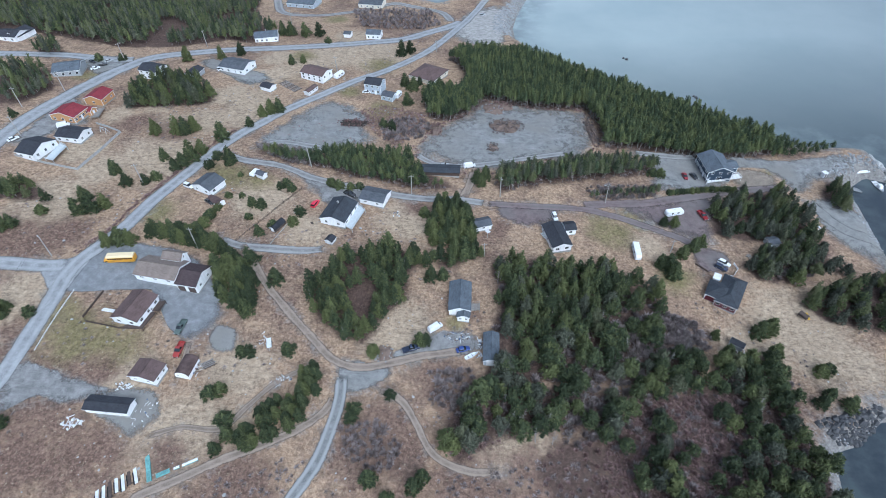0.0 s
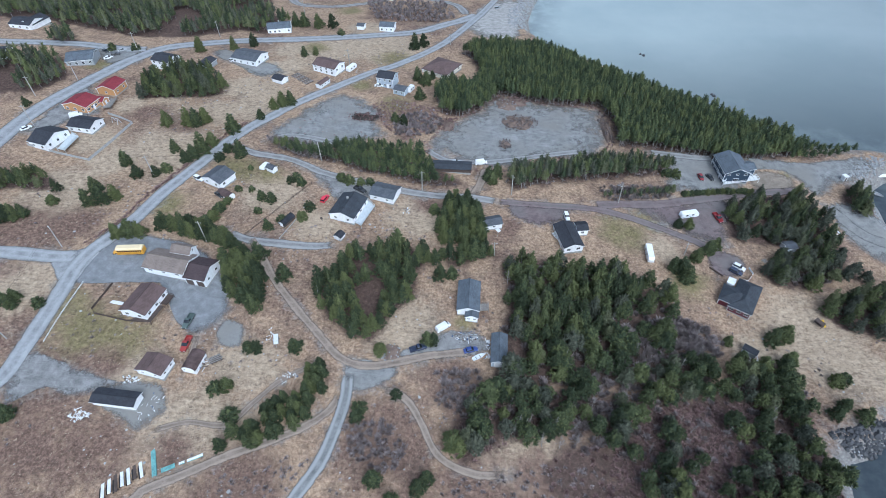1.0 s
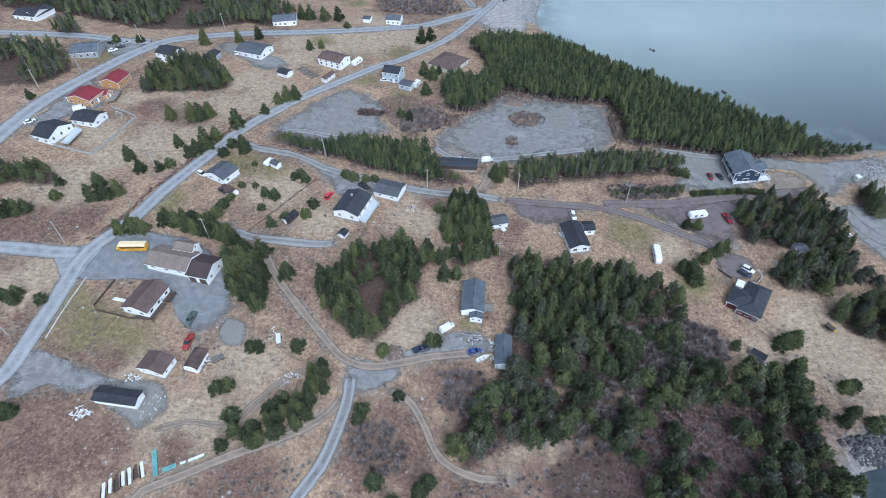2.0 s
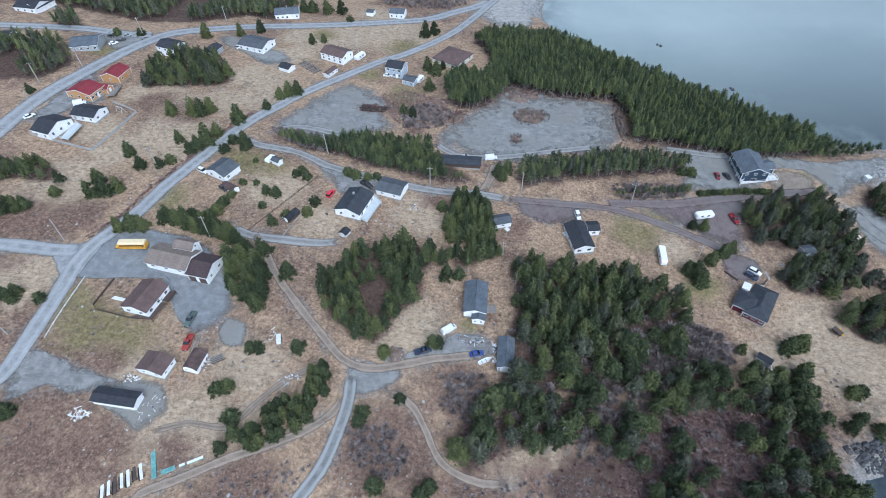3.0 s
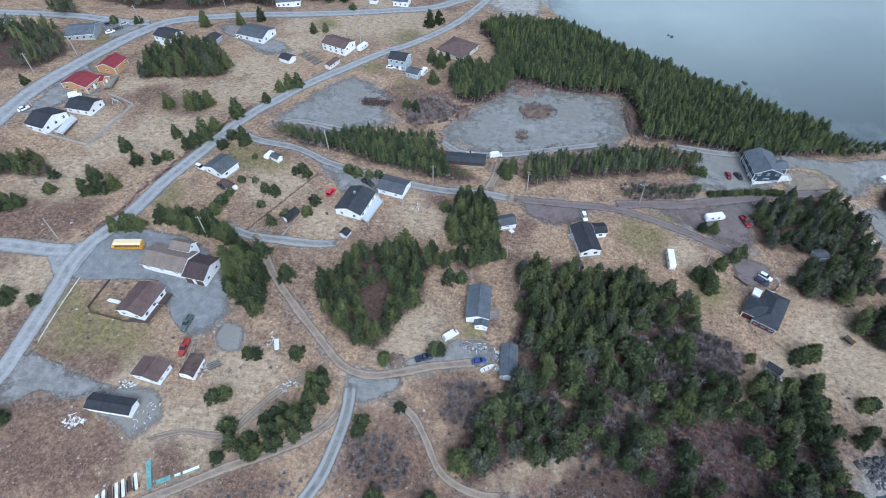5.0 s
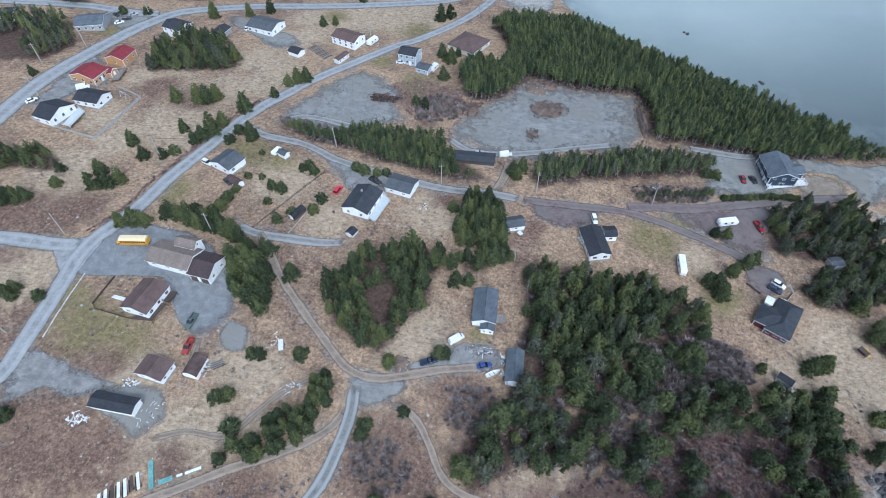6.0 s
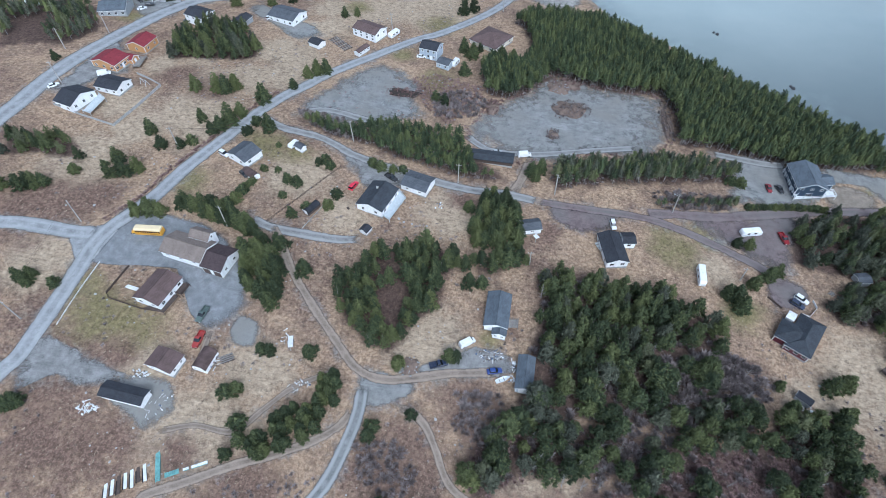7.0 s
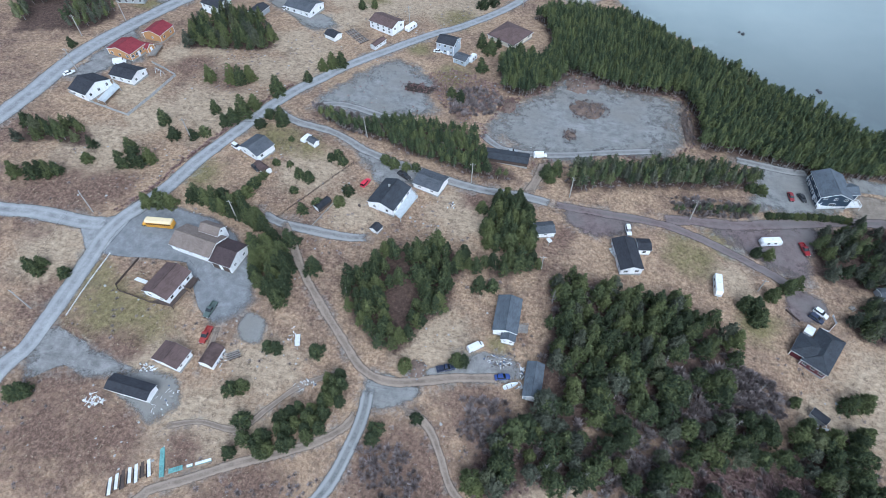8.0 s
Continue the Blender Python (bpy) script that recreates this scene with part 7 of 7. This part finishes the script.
junk([(-59.5, 104.0), (-57.5, 104.5), (-57.0, 98.5), (-59.0, 98.0)], 10, "small scrap strewn on dry grass", 14, 0.5, 0.6)
junk([(-53.3, 86.9), (-48.9, 89.9), (-47.1, 87.7), (-51.3, 85.2)], 6, "pale rubbish beside a hedge", 36, 0.5, 0.6)

junk([(145.0, 163.0), (150.0, 165.0), (151.0, 158.0), (146.0, 157.0)], 11, "pale scrap beside the harbour yard", 30, 0.9, 0.7)

TEAL = plain_material("faded_teal_paint", (0.20, 0.42, 0.41), 0.7, wear=0.55)


def gangway(a, b, split, width, label):
    """Painted decking sections lying end to end: side stringers, cross boards."""
    a, b = Vector(a), Vector(b)
    ob = new("gangway")
    c = (a + b) / 2
    ob.matrix_world = pose(c.x, c.y, z_at(*c) + 0.05, 0, 0, math.degrees(math.atan2((b - a).y, (b - a).x)))
    ln = (b - a).length
    n = int(ln / 0.45)
    for i in range(n):
        u = -ln / 2 + ln * i / n
        boxed("board", TRIM if i / n < split else TEAL, ob, u, u + ln / n - 0.04, -width / 2, width / 2, 0.18, 0.25)
    for s in (-1, 1):
        boxed("stringer", TEAL, ob, -ln / 2, ln / 2, s * width / 2 - 0.05, s * width / 2 + 0.05, -0.1, 0.17)
    tagged(ob, label, "gangway")


gang = [(-82.4, 67.3), (-77.8, 57.4)]
gangway(gang[0], gang[1], 0.27, 1.1, "long white and teal painted gangway on the grass")
gang = [(-77.1, 59.2), (-67.7, 63.9)]
ga, gb = Vector(gang[0]), Vector(gang[1])
gangway(ga.lerp(gb, 0.33), ga, 0.0, 1.1, "short faded teal gangway beside a track")
gangway(ga.lerp(gb, 0.42), ga.lerp(gb, 0.56), 1.0, 0.6, "short white painted plank walk")
gangway(ga.lerp(gb, 0.62), gb, 1.0, 0.7, "white painted plank walk beside a hedge")

rack = [(-89.6, 53.7), (-82.2, 59.4)]
ra, rb = Vector(rack[0]), Vector(rack[1])
for i in range(7):
    c = ra.lerp(rb, i / 6)
    ob = new("dock_section")
    ob.matrix_world = pose(c.x, c.y, z_at(*c), 0, 0, 105 + 8 + i)
    ln = 5.2 if i % 2 == 0 else 4.0
    for s in (-0.2, 0.2):
        boxed("float_board", FADED if i not in (2, 5) else DARKWOOD, ob, -ln / 2, ln / 2, s - 0.19, s + 0.19, 0.22, 0.32)
    for u in (-0.4, 0.4):
        boxed("crossbeam", DARKWOOD, ob, u * ln - 0.1, u * ln + 0.1, -0.65, 0.65, -0.05, 0.22)
    boxed("bumper_strip", RUBBER, ob, -ln / 2, ln / 2, 0.45, 0.75, 0.0, 0.2)
    tagged(ob, "white dock section stored on dry grass" if i not in (2, 5) else "dark timber dock section stored on dry grass", "dock section", "stored dock sections")


# ---- small yard things ----
def placed(name, x, y, rot, label, category, group=""):
    ob = new(name)
    ob.matrix_world = pose(x, y, z_at(x, y), 0, 0, rot)
    return tagged(ob, label, category, group)


ob = placed("picnic_table", 114.1, 145.0, 37, "weathered wooden picnic table on grass", "table")
for i in range(4):
    boxed("top_board", WOOD, ob, -0.9, 0.9, -0.38 + i * 0.2, -0.2 + i * 0.2, 0.72, 0.76)
for s in (-1, 1):
    boxed("bench", WOOD, ob, -0.9, 0.9, s * 0.75 - 0.13, s * 0.75 + 0.13, 0.42, 0.46)
    bm = bmesh.new()
    box(bm, s * 0.6 - 0.04, s * 0.6 + 0.04, -0.8, 0.8, 0.36, 0.42)
    box(bm, s * 0.6 - 0.04, s * 0.6 + 0.04, -0.45, -0.35, -0.1, 0.72)
    box(bm, s * 0.6 - 0.04, s * 0.6 + 0.04, 0.35, 0.45, -0.1, 0.72)
    part("trestle", bm, WOOD, ob)

ob = placed("flat_trailer", -56.2, 99.5, 286, "long pale flat trailer on dry grass", "trailer")
boxed("bed", FADED, ob, -1.9, 1.9, -0.75, 0.75, 0.45, 0.55)
for s in (-1, 1):
    boxed("side_rail", STEEL, ob, -1.9, 1.9, s * 0.75 - 0.04, s * 0.75 + 0.04, 0.55, 0.8)
    wheel(ob, -0.3, s * 0.85, 0.3, 0.2)
boxed("drawbar", STEEL, ob, 1.9, 2.9, -0.06, 0.06, 0.4, 0.5)
boxed("prop", STEEL, ob, 2.7, 2.8, -0.05, 0.05, -0.1, 0.42)

ob = placed("playhouse", 123.2, 118.2, 301, "brown wooden play platform on grass", "playhouse")
for sx in (-1.4, 1.4):
    for sy in (-0.7, 0.7):
        boxed("post", DARKWOOD, ob, sx - 0.07, sx + 0.07, sy - 0.07, sy + 0.07, -0.2, 1.9)
for i in range(7):
    boxed("board", DARKWOOD, ob, -1.5 + i * 0.43, -1.5 + i * 0.43 + 0.4, -0.8, 0.8, 1.0, 1.06)
boxed("side_panel", DARKWOOD, ob, -1.45, 1.45, 0.7, 0.75, 1.1, 1.6)
boxed("roof", DARKWOOD, ob, -1.6, 1.6, -0.9, 0.9, 1.9, 1.98)

ob = placed("slide", 125.1, 118.5, 280, "yellow plastic slide on grass", "slide")
YPLASTIC = plain_material("yellow_plastic", (0.65, 0.42, 0.02), 0.45)
bm = bmesh.new()
box(bm, -1.3, 1.3, -0.28, 0.28, -0.03, 0.03)
box(bm, -1.3, 1.3, -0.33, -0.27, -0.03, 0.16)
box(bm, -1.3, 1.3, 0.27, 0.33, -0.03, 0.16)
bmesh.ops.transform(bm, matrix=pose(0, 0, 0.6, 0, 24, 0), verts=bm.verts)
part("chute", bm, YPLASTIC, ob)
boxed("ladder", STEEL, ob, -1.25, -1.15, -0.25, 0.25, -0.1, 1.1)

small_boat(36.5, 151.0, 292, 4.2, 1.5, (0.62, 0.63, 0.62), "pale open boat lying on grass")

ob = placed("lumber_rack", -72.3, 91.6, 31, "low rack of grey weathered lumber", "lumber")
g = rng(77)
for i in range(12):
    x0 = g.uniform(-2.2, -1.6)
    boxed("board", WOOD if i % 3 else DARKWOOD, ob, x0, x0 + g.uniform(3.0, 4.2), -1.3 + i * 0.22, -1.15 + i * 0.22, 0.25, 0.25 + g.uniform(0.06, 0.25))
for u in (-1.3, 0, 1.3):
    boxed("bearer", DARKWOOD, ob, u - 0.08, u + 0.08, -1.4, 1.5, -0.1, 0.25)

ob = placed("notice_board", 14.6, 149.2, 307, "white board on a post beside a shed", "sign")
boxed("post", POLE, ob, -0.06, 0.06, -0.06, 0.06, -0.3, 3.2)
boxed("panel", FADED, ob, -0.9, 0.9, -0.7, 0.7, 3.2, 3.35)

bx, by, br_ = -80.0, 254.8, 320
for i in range(9):
    u = -6 + i * 1.5
    cr, sr = math.cos(radians(br_)), math.sin(radians(br_))
    ob = placed("lumber_stack", bx + u * cr, by + u * sr, br_ + 90, "low stack of grey lumber on bare ground", "lumber", "stacks of lumber")
    for k in range(3):
        boxed("board", WOOD if (i + k) % 2 else DARKWOOD, ob, -2.4, 2.4, -0.4 + k * 0.28, -0.16 + k * 0.28, 0.12, 0.32 + 0.08 * ((i * k) % 3))
    for q in (-1.6, 1.6):
        boxed("bearer", DARKWOOD, ob, q - 0.07, q + 0.07, -0.45, 0.45, -0.1, 0.12)

ob = placed("wheelbarrow", -51.3, 151.9, 304, "dark wheelbarrow standing on grass", "wheelbarrow")
loft("tray", [(-0.6, 0.25, 0.4, 0.35, 0.62), (0.0, 0.3, 0.45, 0.3, 0.62), (0.7, 0.15, 0.3, 0.42, 0.65)], DARKWOOD, ob)
wheel(ob, 0.85, 0, 0.2, 0.1)
boxed("leg", STEEL, ob, -0.5, -0.44, -0.3, 0.3, 0, 0.36)
boxed("handle", WOOD, ob, -1.3, -0.55, -0.3, -0.25, 0.5, 0.55)
boxed("handle", WOOD, ob, -1.3, -0.55, 0.25, 0.3, 0.5, 0.55)

ob = placed("play_set", -148.9, 203.3, 337, "pale timber swing frame in a fenced yard", "play set")
for s in (-1.6, 1.6):
    for q in (-1, 1):
        bm = bmesh.new()
        box(bm, s - 0.06, s + 0.06, -0.06, 0.06, -0.2, 2.5)
        bmesh.ops.transform(bm, matrix=pose(0, q * 0.9, 0, q * 20), verts=bm.verts)
        part("leg", bm, PALEWOOD, ob)
boxed("beam", PALEWOOD, ob, -1.8, 1.8, -0.07, 0.07, 2.2, 2.35)
for u in (-0.7, 0.7):
    boxed("swing_seat", RUBBER, ob, u - 0.25, u + 0.25, -0.1, 0.1, 0.5, 0.54)
    boxed("rope", STEEL, ob, u - 0.24, u - 0.22, -0.01, 0.01, 0.54, 2.2)
    boxed("rope", STEEL, ob, u + 0.22, u + 0.24, -0.01, 0.01, 0.54, 2.2)

# ---- bare shrubs, dead trees, tufts ----
SHRUBS = [[(-6.8, 92.1), (5.3, 94.9), (8.6, 85.9), (1.9, 78.6), (-6.5, 83.2)], [(-31.5, 73.2), (-20.8, 77.1), (-13.7, 68.1), (-17.9, 61.9), (-28.7, 64.2)], [(-84.5, 201.7), (-66.9, 199.5), (-51.0, 191.0), (-59.5, 186.1), (-77.6, 193.2)], [(73.0, 118.3), (83.6, 114.7), (88.8, 106.6), (77.6, 99.9), (66.0, 105.0)], [(-32.4, 221.8), (-14.4, 228.8), (-6.2, 219.9), (-16.0, 207.4), (-28.6, 208.2)], [(58.1, 181.4), (87.1, 183.9), (87.5, 176.4), (58.9, 172.5)], [(127.3, 152.5), (144.2, 150.9), (135.9, 137.1), (119.9, 133.5)]]
joined("bare_shrubs", TWIGS, BARE, [s for i, p in enumerate(SHRUBS) for s in spots_in(p, 1.7, 60 + i, 0.8, keep=0.8)], 11, "leafless purple-grey shrubs", "shrubs", 1)
joined("far_shrubs", TWIGS, BARE, spots_in([(-67.8, 391.2), (-12.0, 395.0), (-3.7, 357.1), (-18.1, 344.1), (-54.7, 349.3)], 3.2, 70, 1.0), 12, "brown leafless thicket beside the loop road", "shrubs", 1)
joined("red_heath", REDTWIGS, LOW, spots_in(RED_GAP, 1.7, 71, 0.9) + spots_in(SOUTH_WOOD, 2.4, 79, 0.9), 13, "reddish-brown heath and bramble under the trees", "heath", 1)
joined("red_brush", REDTWIGS, BARE, spots_in(RED_BRUSH, 3.8, 72, 0.55) + spots_in(RED_GAP, 3.4, 73, 0.6), 21, "reddish-purple leafless brush", "shrubs", 1)
joined("twig_thicket", TWIGS, BARE, spots_in(TWIG_GAP, 2.4, 74, 1.1) + spots_in(TWIG_STRIP, 2.6, 77, 1.0) + spots_in(CENTRE_WOOD, 4.2, 75, 1.2) + spots_in(SOUTH_WOOD, 4.2, 76, 0.9), 22, "grey leafless brush between the firs", "shrubs", 1)
joined("grey_heath", TWIGS, LOW, [s for i, p in enumerate(([(-4.2, 61.3), (30.3, 67.7), (45.6, 64.1), (42.6, 56.6), (-4.0, 54.4)], [(-63.0, 57.8), (-44.2, 66.2), (-37.7, 63.6), (-44.6, 53.4), (-61.5, 52.4)], NE_WOOD, ROW_WEST, ROW_EAST)) for s in spots_in(p, 2.8, 75 + i, 0.9)], 14, "low grey-brown brush among grass", "heath", 1)
joined("dead_trees", PALEBARK, DEAD, [s for i, p in enumerate((CENTRE_WOOD, SOUTH_WOOD, [(8.3, 72.6), (14.9, 76.2), (31.6, 78.9), (37.4, 72.8), (24.2, 70.4)], ROW_EAST, NE_WOOD)) for s in spots_in(p, (13, 11, 4, 9, 40)[i], 90 + i, 0.9)], 16, "dead bare pale-barked trees", "trees", 1, lean=6)
TUFTS = twig_material("straw_tufts", (0.16, 0.12, 0.085), (0.46, 0.38, 0.28))
FIELDS = [[(-170.9, 156.8), (-123.8, 162.5), (-89.5, 177.0), (-55.3, 163.5), (-24.7, 163.4), (-6.6, 147.0), (-42.3, 135.5), (-68.4, 107.1), (-34.5, 82.9), (-36.8, 58.0), (-72.1, 50.5), (-117.0, 47.9), (-136.7, 83.9), (-132.1, 105.7), (-127.1, 124.6), (-150.1, 119.8)], [(-21.9, 129.6), (9.8, 134.9), (12.7, 105.3), (-25.9, 94.5)], [(-28.8, 90.5), (8.8, 93.2), (-4.4, 68.7), (14.4, 65.3), (-1.0, 54.5), (-35.9, 52.6), (-31.2, 83.2)], [(78.6, 132.9), (94.9, 119.9), (120.4, 114.9), (141.8, 113.0), (121.7, 87.8), (106.5, 83.8), (108.1, 103.5), (90.2, 110.9)], [(-146.7, 217.0), (-76.9, 275.5), (-38.3, 313.4), (-12.1, 326.1), (-49.6, 252.4), (-93.9, 192.0), (-118.0, 181.1), (-141.8, 194.3)]]


def off_road(spots):
    x, y = np.array([s[0] for s in spots]), np.array([s[1] for s in spots])
    keep = np.ones(len(x), bool)
    for _, line, width, *_ in ROADS:
        keep &= edge_distance(line, x, y, False) > width / 2 + 0.5
    for _, poly, *_ in LOTS:
        keep &= ~inside(poly, x, y)
    return [s for s, k in zip(spots, keep) if k]


joined("grass_tufts", TUFTS, TUFT, off_road([s for i, p in enumerate(FIELDS) for s in spots_in(p, 1.9, 100 + i, 1.0, keep=0.8)]), 17, "tufts of dry straw-coloured grass", "grass", 1)
joined("heath_clumps", TWIGS, LOW, off_road([q for i, f in enumerate(FIELDS) for q in spots_in(f, 2.8, 110 + i, 0.6, keep=0.5) if wobble(q[0], q[1], 0.045, 4) + 0.5 * wobble(q[0], q[1], 0.2, 6) > 0.12]), 18, "low brown heath clumps on the grass", "heath", 1)
joined("field_stones", FADEDROCK, ROCKS, off_road([q for q in sized([q for i, f in enumerate(FIELDS) for q in scatter(f, 3.0, 120 + i)], 0.08, 0.4, 121) if wobble(q[0], q[1], 0.06, 9) + 0.5 * wobble(q[0], q[1], 0.25, 7) > 0.22]), 19, "small pale stones and bits strewn over the grass", "stones", 1)
